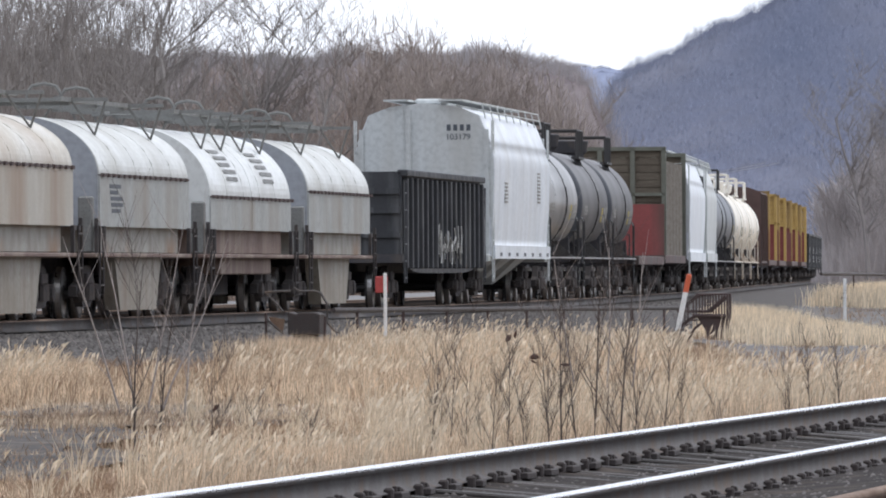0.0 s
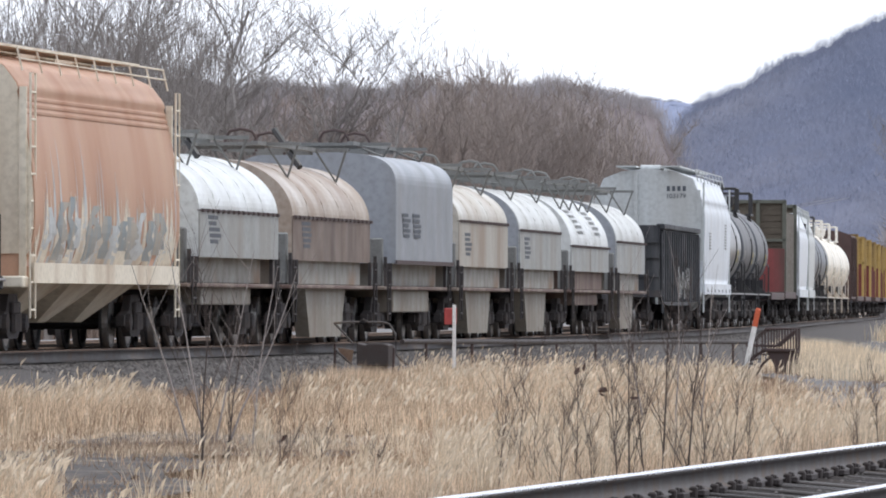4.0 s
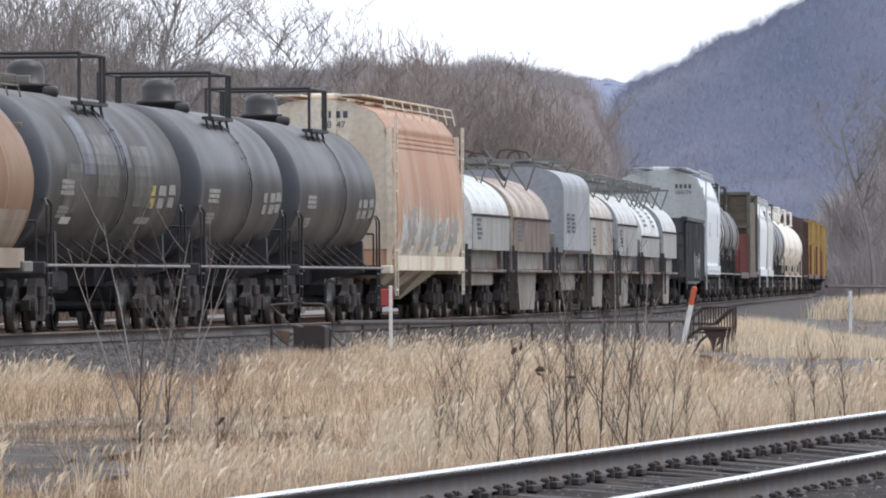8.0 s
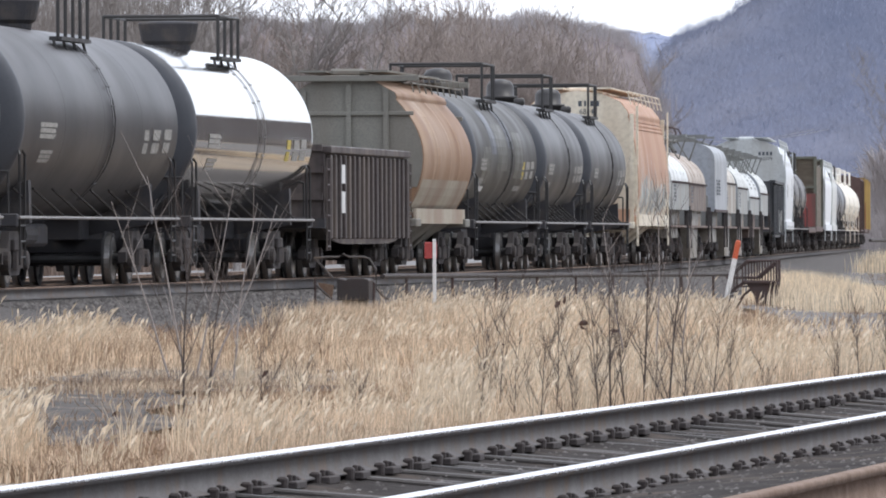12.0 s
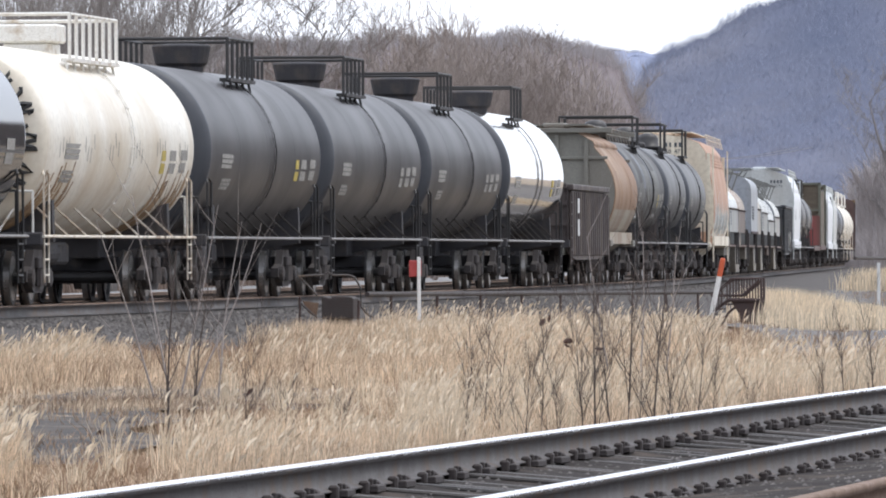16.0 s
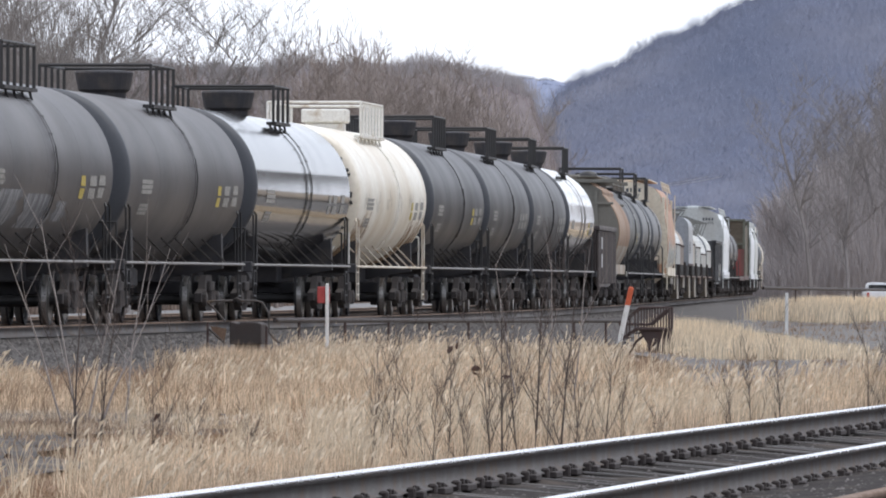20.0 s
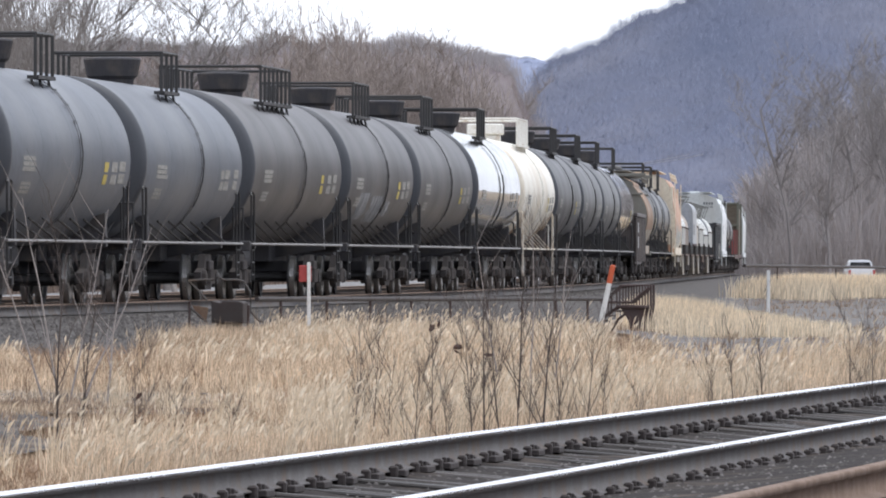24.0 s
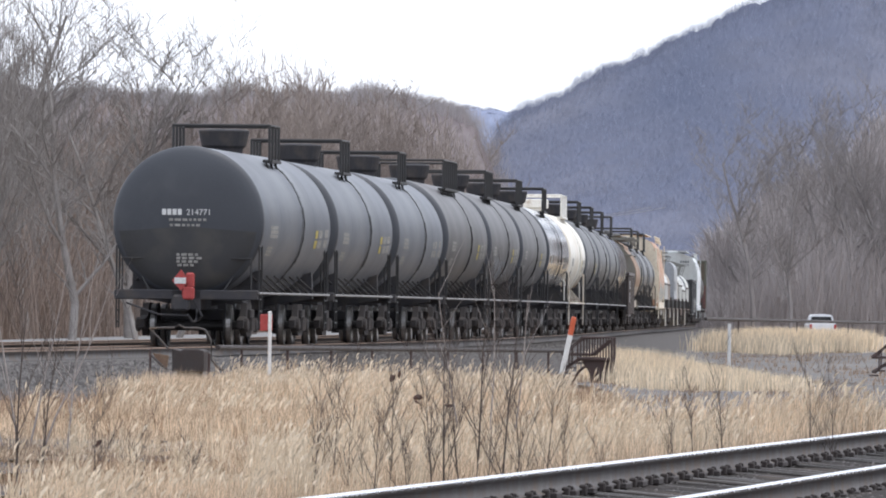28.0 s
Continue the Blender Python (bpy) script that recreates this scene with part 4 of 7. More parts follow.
def hopper_car(s0, s1, outline, side_mat, end_mat, label, post_mat="under", slope=1.0, text=None, low=1.9, rail_mat="pale_grey", ribs=(), band_mat=None, corners=True):
    """A covered hopper: body drawn from its section, end sheets, slope sheets, roof walk, outlets, trucks."""
    car, e = new_car("hopper_car", label, s0, s1)
    be = e - 0.5
    bm = B()
    prism(bm, outline, -be, be)
    bmesh.ops.split_edges(bm, edges=list({e_ for f in bm.faces if len(f.verts) > 4 for e_ in f.edges}))
    for f in bm.faces:
        f.smooth = len(f.verts) == 4 and abs(f.normal.x) > 0.75
    body = part("body", bm, side_mat, car)
    # end sheets stand a little proud of the body's ends
    inner = [(x * 0.985, z) for x, z in outline if z > low]
    lowx = max(x for x, z in inner)
    for way in (-1, 1):
        bm = B()
        y0, y1 = sorted((way * be, way * (be + 0.03)))
        prism(bm, inner, y0, y1)
        part("end_sheet", bm, end_mat, car)
        bm = B()
        for x in ribs:
            zt = max(z for xx, z in outline if abs(xx) >= abs(x)) - 0.05
            block(bm, x - 0.05, x + 0.05, *sorted((way * (be + 0.03), way * (be + 0.11))), low, zt)
        if ribs:
            part("end_post", bm, end_mat, car)
        bm = B()
        v = [(-1.2, way * be, low), (1.2, way * be, low), (1.2, way * (be - 2.6), 1.0), (-1.2, way * (be - 2.6), 1.0)]
        bm.faces.new([bm.verts.new(p) for p in v])
        bm.faces.new([bm.verts.new(p) for p in ((-1.2, way * be, low), (-1.2, way * (be - 2.6), 1.0), (-1.2, way * (be - 2.6), low))])
        bm.faces.new([bm.verts.new(p) for p in ((1.2, way * be, low), (1.2, way * (be - 2.6), low), (1.2, way * (be - 2.6), 1.0))])
        part("slope_sheet", bm, end_mat, car)
        bm = B()
        block(bm, -1.5, 1.5, *sorted((way * e, way * (e - 0.9))), 0.95, 1.12, 0.02)
        block(bm, -0.3, 0.3, *sorted((way * e, way * (e - 3.0))), 0.7, 1.05, 0.02)
        part("end_sill", bm, post_mat, car)
        for sx in (-1, 1) if corners else ():
            bm = B()
            block(bm, sx * 1.42 - 0.05, sx * 1.42 + 0.05, *sorted((way * (be - 0.03), way * (be + 0.09))), 1.0, max(z for x, z in outline) - 0.6)
            part("corner_post", bm, post_mat, car)
        coupler(car, way * e, way)
        truck(car, way * (e - 1.75))
    if corners:
        end_frame(car, e, rail_mat, max(z for x, z in outline) - 0.4, max(x for x, z in outline) - 0.04)
    topz = max(z for x, z in outline)
    for sx in (-1, 1):
        bm = B()
        block(bm, sx * 0.62 - 0.28, sx * 0.62 + 0.28, -be - 0.25, be + 0.25, topz + 0.04, topz + 0.08)
        part("roof_walk", bm, rail_mat, car)
    for k in range(4):
        bm = B()
        y = -be + (k + 0.5) * 2 * be / 4
        block(bm, -0.3, 0.3, y - 0.9, y + 0.9, topz - 0.02, topz + 0.12, 0.04)
        part("roof_hatch", bm, rail_mat, car)
    bm = B()
    xe = 1.42
    for y in np.linspace(-be, be, 9):
        tube(bm, [(xe - 0.02, y, topz - 0.36), (xe - 0.1, y, topz - 0.02)], 0.016, 5)
    tube(bm, [(xe - 0.1, -be, topz - 0.02), (xe - 0.1, be, topz - 0.02)], 0.018, 5)
    tube(bm, [(xe - 0.06, -be, topz - 0.18), (xe - 0.06, be, topz - 0.18)], 0.016, 5)
    part("roof_railing", bm, rail_mat, car)
    for k in range(3):
        y = (k - 1) * be * 0.5
        bm = B()
        v0 = [(-1.3, y - 1.6, 1.1), (1.3, y - 1.6, 1.1), (1.3, y + 1.6, 1.1), (-1.3, y + 1.6, 1.1)]
        v1 = [(-0.5, y - 0.4, 0.42), (0.5, y - 0.4, 0.42), (0.5, y + 0.4, 0.42), (-0.5, y + 0.4, 0.42)]
        a = [bm.verts.new(p) for p in v0]
        b = [bm.verts.new(p) for p in v1]
        for i in range(4):
            bm.faces.new((a[i], a[(i + 1) % 4], b[(i + 1) % 4], b[i]))
        bm.faces.new(b)
        part("outlet_hopper", bm, post_mat, car)
    for sx in (-1, 1):
        bm = B()
        xs = max(x for x, z in outline if z < 1.6)
        block(bm, sx * xs - 0.03, sx * xs + 0.03, -be, be, 1.02, 1.32)
        part("side_sill", bm, band_mat or side_mat, car)
    return car, be


def covered_outline(eave=3.75, half=1.58, top=4.55, bottom=1.1, foot=1.5, bulge=0.0, waist=2.6):
    pts = [(-foot, bottom)]
    n = 14
    right = []
    for k in range(n + 1):
        z = bottom + 0.22 + (eave - bottom - 0.22) * k / n
        u = (z - waist) / (eave - waist if z > waist else waist - bottom)
        right.append((half - bulge * u * u, z))
    wide = right[-1][0]
    roof = [(wide + 0.02, eave + 0.04), (wide - 0.02, eave + 0.14), (wide * 0.84, top - 0.28), (wide * 0.5, top - 0.08), (0, top)]
    ring = [(foot, bottom), (foot + 0.0, bottom + 0.2)] + right + roof
    return ring + [(-x, z) for x, z in ring[-2::-1]]


def coil_car(s0, s1, hood_mat, body_mat, label, tall=False, belly=True, end_mat=None, hoop=False, split=False, marks=0, side_mat=None, seam=2.26, low_mat="rust_band", logos=False, half=1.42):
    """A coil car: trough body with deck rim, arched hood with a seam rail, stacking braces and top beam, belly, trucks."""
    car, e = new_car("coil_car", label, s0, s1)
    he = e - 0.75
    bm = B()
    block(bm, -1.30, 1.30, -he + 0.45, he - 0.45, 1.06, 1.52, 0.02)
    part("trough", bm, low_mat, car)
    bm = B()
    block(bm, -1.47, 1.47, -e, e, 0.99, 1.06, 0.015)
    part("deck", bm, "rust_body", car)
    if belly:
        bm = B()
        for sx in (-1, 1):
            v = [(-he * 0.52, 1.0), (he * 0.52, 1.0), (he * 0.40, 0.12), (-he * 0.40, 0.12)]
            a = [bm.verts.new((sx * 1.30, y, z)) for y, z in v]
            b = [bm.verts.new((sx * 1.05, y, z)) for y, z in v]
            for i in range(4):
                bm.faces.new((a[i], a[(i + 1) % 4], b[(i + 1) % 4], b[i]))
            bm.faces.new(a)
            bm.faces.new(b[::-1])
        bmesh.ops.recalc_face_normals(bm, faces=bm.faces)
        part("belly_plate", bm, "belly", car, "tapering pale stained side plate between the trucks")
    else:
        bm = B()
        block(bm, -1.32, 1.32, -he * 0.62, he * 0.62, 0.70 if not tall else 0.56, 1.0, 0.02)
        part("side_sill", bm, "belly" if body_mat == "grey_body" else body_mat, car)
    bm = B()
    block(bm, -0.3, 0.3, -e, e, 0.68, 1.0)
    block(bm, -0.55, 0.55, -e + 3.2, e - 3.2, 0.32, 0.7, 0.03)
    part("centre_sill", bm, "under", car)
    # hood
    z0, z1, zt = (1.5, 2.85, 3.62) if tall else (1.5, seam, 3.30)
    n = 36
    arch = []
    for k in range(n + 1):
        a = math.pi * k / n
        if tall:
            c, s_ = math.cos(a), math.sin(a)
            arch.append((half * math.copysign(abs(c) ** 0.55, c), z1 + (zt - z1) * s_ ** 0.6))
        else:
            arch.append((half * math.cos(a), z1 + (zt - z1) * math.sin(a)))
    spans = [(-he, -0.03), (0.03, he)] if split else [(-he, he)]
    for y0, y1 in spans:
        bm = prism(B(), [(half, z0)] + arch + [(-half, z0)], y0, y1)
        part("hood", bm, hood_mat, car)
        bm = B()
        for sx in (-1, 1):
            block(bm, sx * half - 0.03, sx * half + 0.03, y0, y1, z1 - 0.012 if not tall else z0 - 0.02, z1 + 0.012 if not tall else z0 + 0.06)
            if not tall:
                for y in np.arange(y0 + 0.2, y1, 0.62):
                    block(bm, sx * half + 0.0, sx * half + 0.05, y, y + 0.22, z1 - 0.03, z1 + 0.028)
        part("seam_rail", bm, "rusty_iron", car)
        # side panels in a darker tone than the arch: wear plus painted shade
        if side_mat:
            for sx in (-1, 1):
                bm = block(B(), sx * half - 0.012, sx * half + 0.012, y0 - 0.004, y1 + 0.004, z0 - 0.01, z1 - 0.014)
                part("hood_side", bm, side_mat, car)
    if end_mat:
        bm = prism(B(), [(x * 0.985, z) for x, z in [(half, z0)] + arch + [(-half, z0)]], -he - 0.02, -he - 0.001)
        part("hood_end", bm, end_mat, car)
    top = zt + (0.22 if not tall else 0.12)
    bm = B()
    for sx in (-0.62, 0.62):
        block(bm, sx - 0.06, sx + 0.06, -he * 0.85, he * 0.85, top + 0.03, top + 0.10)
    for y in (-he * 0.6, 0, he * 0.6):
        block(bm, -0.62, 0.62, y - 0.05, y + 0.05, top - 0.03, top + 0.03)
    part("top_beam", bm, "frame_grey", car, "grey stacking frame on the hood")
    for y in (-he * 0.62, he * 0.62) if not split else (-he * 0.72, -he * 0.25, he * 0.25, he * 0.72):
        part("cross_bar", block(B(), -1.28, 1.28, y - 0.045, y + 0.045, top + 0.035, top + 0.095), "frame_grey", car)
    for y in (-he * 0.62, he * 0.62) if not split else (-he * 0.72, -he * 0.25, he * 0.25, he * 0.72):
        for sx in (-1, 1):
            for bx in (0.66, 1.24):
                foot_z = z1 + (zt - z1) * (0.70 if not tall else 0.93)
                bm = tube(B(), [(sx * bx, y, top + (0.06 if not tall else 0.0)), (sx * (1.02 if not tall else 1.1), y + 0.25, foot_z)], 0.021, 6)
                part("hood_brace", bm, "frame_grey", car)
    for y in (-he * 0.35, he * 0.35):
        bm = B()
        tube(bm, [(-0.28, y, top - 0.05), (-0.28, y, top + 0.2), (-0.2, y, top + 0.32), (0, y, top + 0.36), (0.2, y, top + 0.32), (0.28, y, top + 0.2), (0.28, y, top - 0.05)], 0.028, 6)
        part("lifting_hoop", bm, "rusty_iron" if tall or hoop else "frame_grey", car)
    if hoop:
        bm = tube(B(), [(0.2, he * 0.2, top + 0.4), (0.75, he * 0.1, top - 0.3)], 0.06, 6)
        part("leaning_bar", bm, "black_steel", car)
    # brake stand on the rear platform, weld creases over the arch
    bm = block(B(), 1.16, 1.40, -e + 0.12, -e + 0.34, 1.06, 1.98, 0.03)
    part("brake_stand", bm, "frame_grey", car)
    if not tall:
        for y in np.linspace(-he, he, 6)[1:-1]:
            pts = [(half * math.cos(a) * 1.002, y, z1 + (zt - z1) * math.sin(a) * 1.002) for a in np.linspace(0.03, math.pi - 0.03, 14)]
            part("weld_seam", tube(B(), pts, 0.011, 4), hood_mat, car)
    # dark lettering blocks on the flank
    rr = random.Random(int(s0))
    for k in range(marks):
        bm = B()
        y = -he * 0.75 + k * he * 0.35
        for j in range(5):
            z = (2.0 if tall else 1.72) + j * 0.1
            block(bm, half + 0.013, half + 0.017, y - j * 0.06, y + rr.uniform(0.9, 1.4) - j * 0.06, z, z + 0.065)
        part("lettering", bm, "dark_letter", car)
    if logos:
        # slanted grey bars under a rounded stroke on each half of the arch
        for y in (-he * 0.62, he * 0.28):
            for j in range(5):
                a0, a1 = math.radians(43 - j * 6.5), math.radians(39.5 - j * 6.5)
                y0, y1 = y + 0.12 * j, y + 1.5 + 0.12 * j + 0.25 * (j % 2)
                q = [(half * math.cos(a) + 0.012, yy, z1 + (zt - z1) * math.sin(a) + 0.012) for a, yy in ((a0, y0), (a0, y1), (a1, y1), (a1, y0))]
                bm = B()
                bm.faces.new([bm.verts.new(c) for c in q])
                part("logo_bar", bm, "frame_grey", car, "grey painted bar on the hood")
    for way in (-1, 1):
        for sx in (-1, 1):
            bm = B()
            ladder(bm, sx * 1.5, way * (e - 0.25), way * (e - 0.65), 0.4, 1.5, 0.02, 4)
            for yy, zz in ((e - 0.1, 1.62), (e - 0.95, 1.5)):
                block(bm, sx * 1.46 - 0.03, sx * 1.46 + 0.03, *sorted((way * yy, way * (yy - 0.09))), 1.06, zz)
            block(bm, sx * 1.46 - 0.02, sx * 1.46 + 0.02, *sorted((way * (e - 0.1), way * (e - 0.95))), 1.42, 1.50)
            part("corner_step", bm, "truck", car)
        coupler(car, way * e, way)
        truck(car, way * (e - 1.75))
    return car


def gondola(s0, s1, mat, label, height=2.75, ribs=15, graffiti=False, bent=False, floor=0.75):
    """An open gondola: flat sides with close ribs, top rim, end walls, sloping floor line, trucks."""
    car, e = new_car("gondola_car", label, s0, s1)
    ge = e - 0.4
    for sx in (-1, 1):
        bm = B()
        n = 24
        ys = np.linspace(-ge, ge, n + 1)
        zb = [floor + 0.32 * (abs(y) / ge) ** 6 for y in ys]
        sag = [(-0.10 * (1 - (abs(y + ge * 0.1) / ge)) if bent else 0) + (0.03 * math.sin(y * 2.1) if bent else 0) for y in ys]
        rows = []
        for y, b, g in zip(ys, zb, sag):
            rows.append([bm.verts.new((sx * 1.45, y, b)), bm.verts.new((sx * 1.45, y, height + g)), bm.verts.new((sx * 1.39, y, height + g)), bm.verts.new((sx * 1.39, y, b))])
        for a, b in zip(rows, rows[1:]):
            for i in range(4):
                bm.faces.new((a[i], a[(i + 1) % 4], b[(i + 1) % 4], b[i]))
        bm.faces.new(rows[0])
        bm.faces.new(rows[-1])
        bmesh.ops.recalc_face_normals(bm, faces=bm.faces)
        side = part("side_wall", bm, mat, car)
        for y in np.linspace(-ge + 0.3, ge - 0.3, ribs):
            bm = block(B(), min(sx * 1.45, sx * 1.56), max(sx * 1.45, sx * 1.56), y - 0.1, y + 0.1, floor + 0.1, height - 0.12, 0.02)
            part("rib", bm, mat, side)
        bm = block(B(), sx * 1.47 - 0.11, sx * 1.47 + 0.11, -ge, ge, height - 0.1, height + 0.04, 0.02)
        part("rim", bm, mat, side)
    for way in (-1, 1):
        bm = block(B(), -1.42, 1.42, *sorted((way * ge, way * (ge - 0.06))), 1.0, height)
        wall = part("end_wall", bm, mat, car)
        for z in (1.5, 2.0, 2.4):
            part("end_rib", block(B(), -1.42, 1.42, *sorted((way * ge, way * (ge + 0.09))), z - 0.06, z + 0.06), mat, wall)
        bm = B()
        block(bm, -1.5, 1.5, *sorted((way * e, way * (e - 0.5))), 0.92, 1.1)
        part("end_sill", bm, "under", car)
        for sx in (-1, 1):
            rung_ladder("corner_ladder", car, mat, sx * 1.54, way * (e - 0.05), way * (e - 0.45), 0.5, height - 0.2, 0.02, 6)
        coupler(car, way * e, way)
        truck(car, way * (e - 1.75))
    bm = block(B(), -1.4, 1.4, -ge, ge, floor + 0.3, floor + 0.4)
    block(bm, -0.3, 0.3, -e, e, 0.7, 1.0)
    part("floor", bm, "under", car)
    if graffiti:
        rr = random.Random(5)
        for k in range(22):
            y = -ge * 0.25 + k * 0.26
            z0 = rr.uniform(0.85, 1.25)
            pts = [(1.575, y + rr.uniform(-0.12, 0.12), z) for z in np.linspace(z0, z0 + rr.uniform(0.25, 0.75), 4)]
            part("spray_stroke", tube(B(), pts, rr.uniform(0.008, 0.02), 4), "stencil" if k % 3 else "letter", car, "white spray-paint stroke")
    else:
        bm = B()
        block(bm, 1.565, 1.575, -ge * 0.74, -ge * 0.66, 1.75, 2.1)
        block(bm, 1.565, 1.575, -ge * 0.74, -ge * 0.66, 1.2, 1.6)
        part("placard", bm, "letter", car)
    return car


def bulkhead_car(s0, s1, mat, label, red=True, planks=True):
    """A bulkhead flat: framed bulkheads with plank filling, deck and trucks."""
    car, e = new_car("bulkhead_flat_car", label, s0, s1)
    bm = block(B(), -1.5, 1.5, -e, e, 0.95, 1.2, 0.02)
    part("deck", bm, "box_brown", car)
    for way in (-1, 1):
        y0, y1 = sorted((way * (e - 0.1), way * (e - 0.45)))
        bm = B()
        for x in (-1.45, -0.5, 0.5, 1.45):
            block(bm, x - 0.07, x + 0.07, y0, y1, 1.2, 4.5)
        block(bm, -1.5, 1.5, y0, y1, 4.38, 4.5)
        block(bm, -1.5, 1.5, y0, y1, 3.0, 3.1)
        part("bulkhead_frame", bm, mat, car)
        for k in range(14):
            z = 1.22 + k * 0.228
            bm = block(B(), -1.38, 1.38, (y0 + y1) / 2 - 0.04, (y0 + y1) / 2 + 0.04, z, z + 0.21)
            part("plank", bm, "plank" if mat == "green_post" else "red_panel" if k < 8 else mat, car)
        if red:
            bm = block(B(), -1.46, 1.46, *sorted((way * (e - 0.09), way * (e - 0.02))), 1.0, 2.75)
            part("red_panel", bm, "red_panel", car, "faded red lower end panel")
        coupler(car, way * e, way)
        truck(car, way * (e - 2.2))
    if planks:
        for k in range(6):
            bm = block(B(), -1.42, 1.42, -e + 0.6 + k * (2 * e - 1.2) / 6, -e + 0.45 + (k + 1) * (2 * e - 1.2) / 6, 1.2, 4.1)
            part("timber_bale", bm, mat if not red else "plank", car, "strapped stack of timber")
    return car


def box_car(s0, s1, mat, label):
    car, e = new_car("box_car", label, s0, s1)
    bm = prism(B(), [(-1.5, 1.05), (1.5, 1.05), (1.5, 4.3), (0.9, 4.5), (0, 4.56), (-0.9, 4.5), (-1.5, 4.3)], -e + 0.4, e - 0.4)
    body = part("body", bm, mat, car)
    for sx in (-1, 1):
        for y in np.linspace(-e + 0.6, e - 0.6, 12):
            bm = block(B(), min(sx * 1.5, sx * 1.55), max(sx * 1.5, sx * 1.55), y - 0.06, y + 0.06, 1.15, 4.2)
            part("side_post", bm, mat, body)
    for way in (-1, 1):
        coupler(car, way * e, way)
        truck(car, way * (e - 2.0))
    bm = block(B(), -0.4, 0.4, -e, e, 0.7, 1.05)
    part("underframe", bm, "under", car)
    end_frame(car, e - 0.2, "under", 4.2, 1.5)
    return car


def flat_car(s0, s1, label):
    car, e = new_car("flat_car", label, s0, s1)
    bm = block(B(), -1.5, 1.5, -e, e, 0.9, 1.15, 0.02)
    block(bm, -0.4, 0.4, -e * 0.7, e * 0.7, 0.45, 0.9)
    part("deck", bm, "box_brown", car)
    for way in (-1, 1):
        coupler(car, way * e, way)
        truck(car, way * (e - 2.0))
    return car


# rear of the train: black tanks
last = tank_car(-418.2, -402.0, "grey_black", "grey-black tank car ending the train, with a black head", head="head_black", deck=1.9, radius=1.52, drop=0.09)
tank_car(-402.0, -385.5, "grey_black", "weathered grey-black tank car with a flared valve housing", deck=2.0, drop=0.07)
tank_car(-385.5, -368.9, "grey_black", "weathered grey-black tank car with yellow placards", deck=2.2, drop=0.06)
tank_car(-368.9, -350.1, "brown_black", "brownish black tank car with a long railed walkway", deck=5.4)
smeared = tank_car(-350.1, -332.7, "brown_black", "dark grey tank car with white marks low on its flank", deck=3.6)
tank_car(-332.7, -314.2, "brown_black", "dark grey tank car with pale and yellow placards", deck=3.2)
tank_car(-314.2, -294.8, "gloss", "glossy black tank car reflecting the sky", deck=2.6)
white = tank_car(-294.8, -276.7, "white_tank", "dirty white tank car with brown stains below", deck=5.0, dome="box", steel="white_steel", mark_mat="stencil")
tank_car(-276.7, -259.2, "slate_black", "dark grey-brown tank car with pale stencils", deck=3.4)
tank_car(-259.2, -241.6, "slate_black", "dark grey-brown tank car with a black railed walkway", deck=3.4)
tank_car(-241.6, -223.5, "slate_black", "dark grey tank car with pale stencils", deck=3.0)
tank_car(-223.5, -205.8, "mirror", "polished silver tank car mirroring sky and bank", deck=2.6)
gondola(-205.8, -190.2, "gondola_brown", "dark brown open gondola car with close ribs and a bent rim", height=2.4, ribs=18, bent=True, floor=0.62)
barrel = covered_outline(eave=3.5, half=1.6, top=4.0, bottom=1.05, foot=1.22, bulge=0.55, waist=2.35)
barrel_hopper, bbe = hopper_car(-190.2, -178.0, barrel, "tan_side", "olive", "rust-stained barrel-sided hopper car with an olive grey end", ribs=(-0.8, 0.1, 0.85), low=1.7, rail_mat="olive", post_mat="olive", band_mat="pale_band", corners=False)
patched_tank = tank_car(-178.0, -160.2, "patched", "patched black tank car with faded paint and a round dome", radius=1.42, deck=2.8, dome="round", top_rail=0.62)
tank_car(-160.2, -146.0, "black", "black tank car with a round dome", radius=1.42, deck=2.8, dome="round", top_rail=0.62)
tank_car(-146.0, -130.0, "black", "dull black tank car with a round dome", radius=1.42, deck=2.8, dome="round", top_rail=0.62)
faded = covered_outline(eave=3.85, half=1.60, top=4.52, bottom=1.05, foot=1.56, bulge=0.26, waist=2.0)
orange_hopper, obe = hopper_car(-130.0, -113.0, faded, "orange", "cream", "faded orange hopper car with a dirty cream end", ribs=(-0.9, 0.3), low=1.4, rail_mat="cream", post_mat="cream", band_mat="cream")
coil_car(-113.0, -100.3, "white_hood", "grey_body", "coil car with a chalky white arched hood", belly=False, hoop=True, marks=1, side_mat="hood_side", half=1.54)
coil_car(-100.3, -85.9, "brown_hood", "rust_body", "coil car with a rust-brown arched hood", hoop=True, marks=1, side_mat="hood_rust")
coil_car(-85.9, -72.7, "grey_hood", "grey_body", "coil car with a tall blue-grey hood and dark lettering", tall=True, belly=False, marks=2, half=1.59)
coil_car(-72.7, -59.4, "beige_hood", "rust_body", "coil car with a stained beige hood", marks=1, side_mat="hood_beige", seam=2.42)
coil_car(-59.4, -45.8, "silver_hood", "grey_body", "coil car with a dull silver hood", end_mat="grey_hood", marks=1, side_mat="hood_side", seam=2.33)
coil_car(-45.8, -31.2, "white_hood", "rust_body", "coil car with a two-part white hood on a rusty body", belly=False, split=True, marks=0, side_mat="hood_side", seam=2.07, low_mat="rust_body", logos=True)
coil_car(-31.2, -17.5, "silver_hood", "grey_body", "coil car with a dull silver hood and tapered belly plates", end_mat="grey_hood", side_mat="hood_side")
gondola(-14.0, 6.5, "gondola_black", "black open gondola car with close ribs and white spray paint", height=2.8, ribs=17, graffiti=True, floor=0.7)
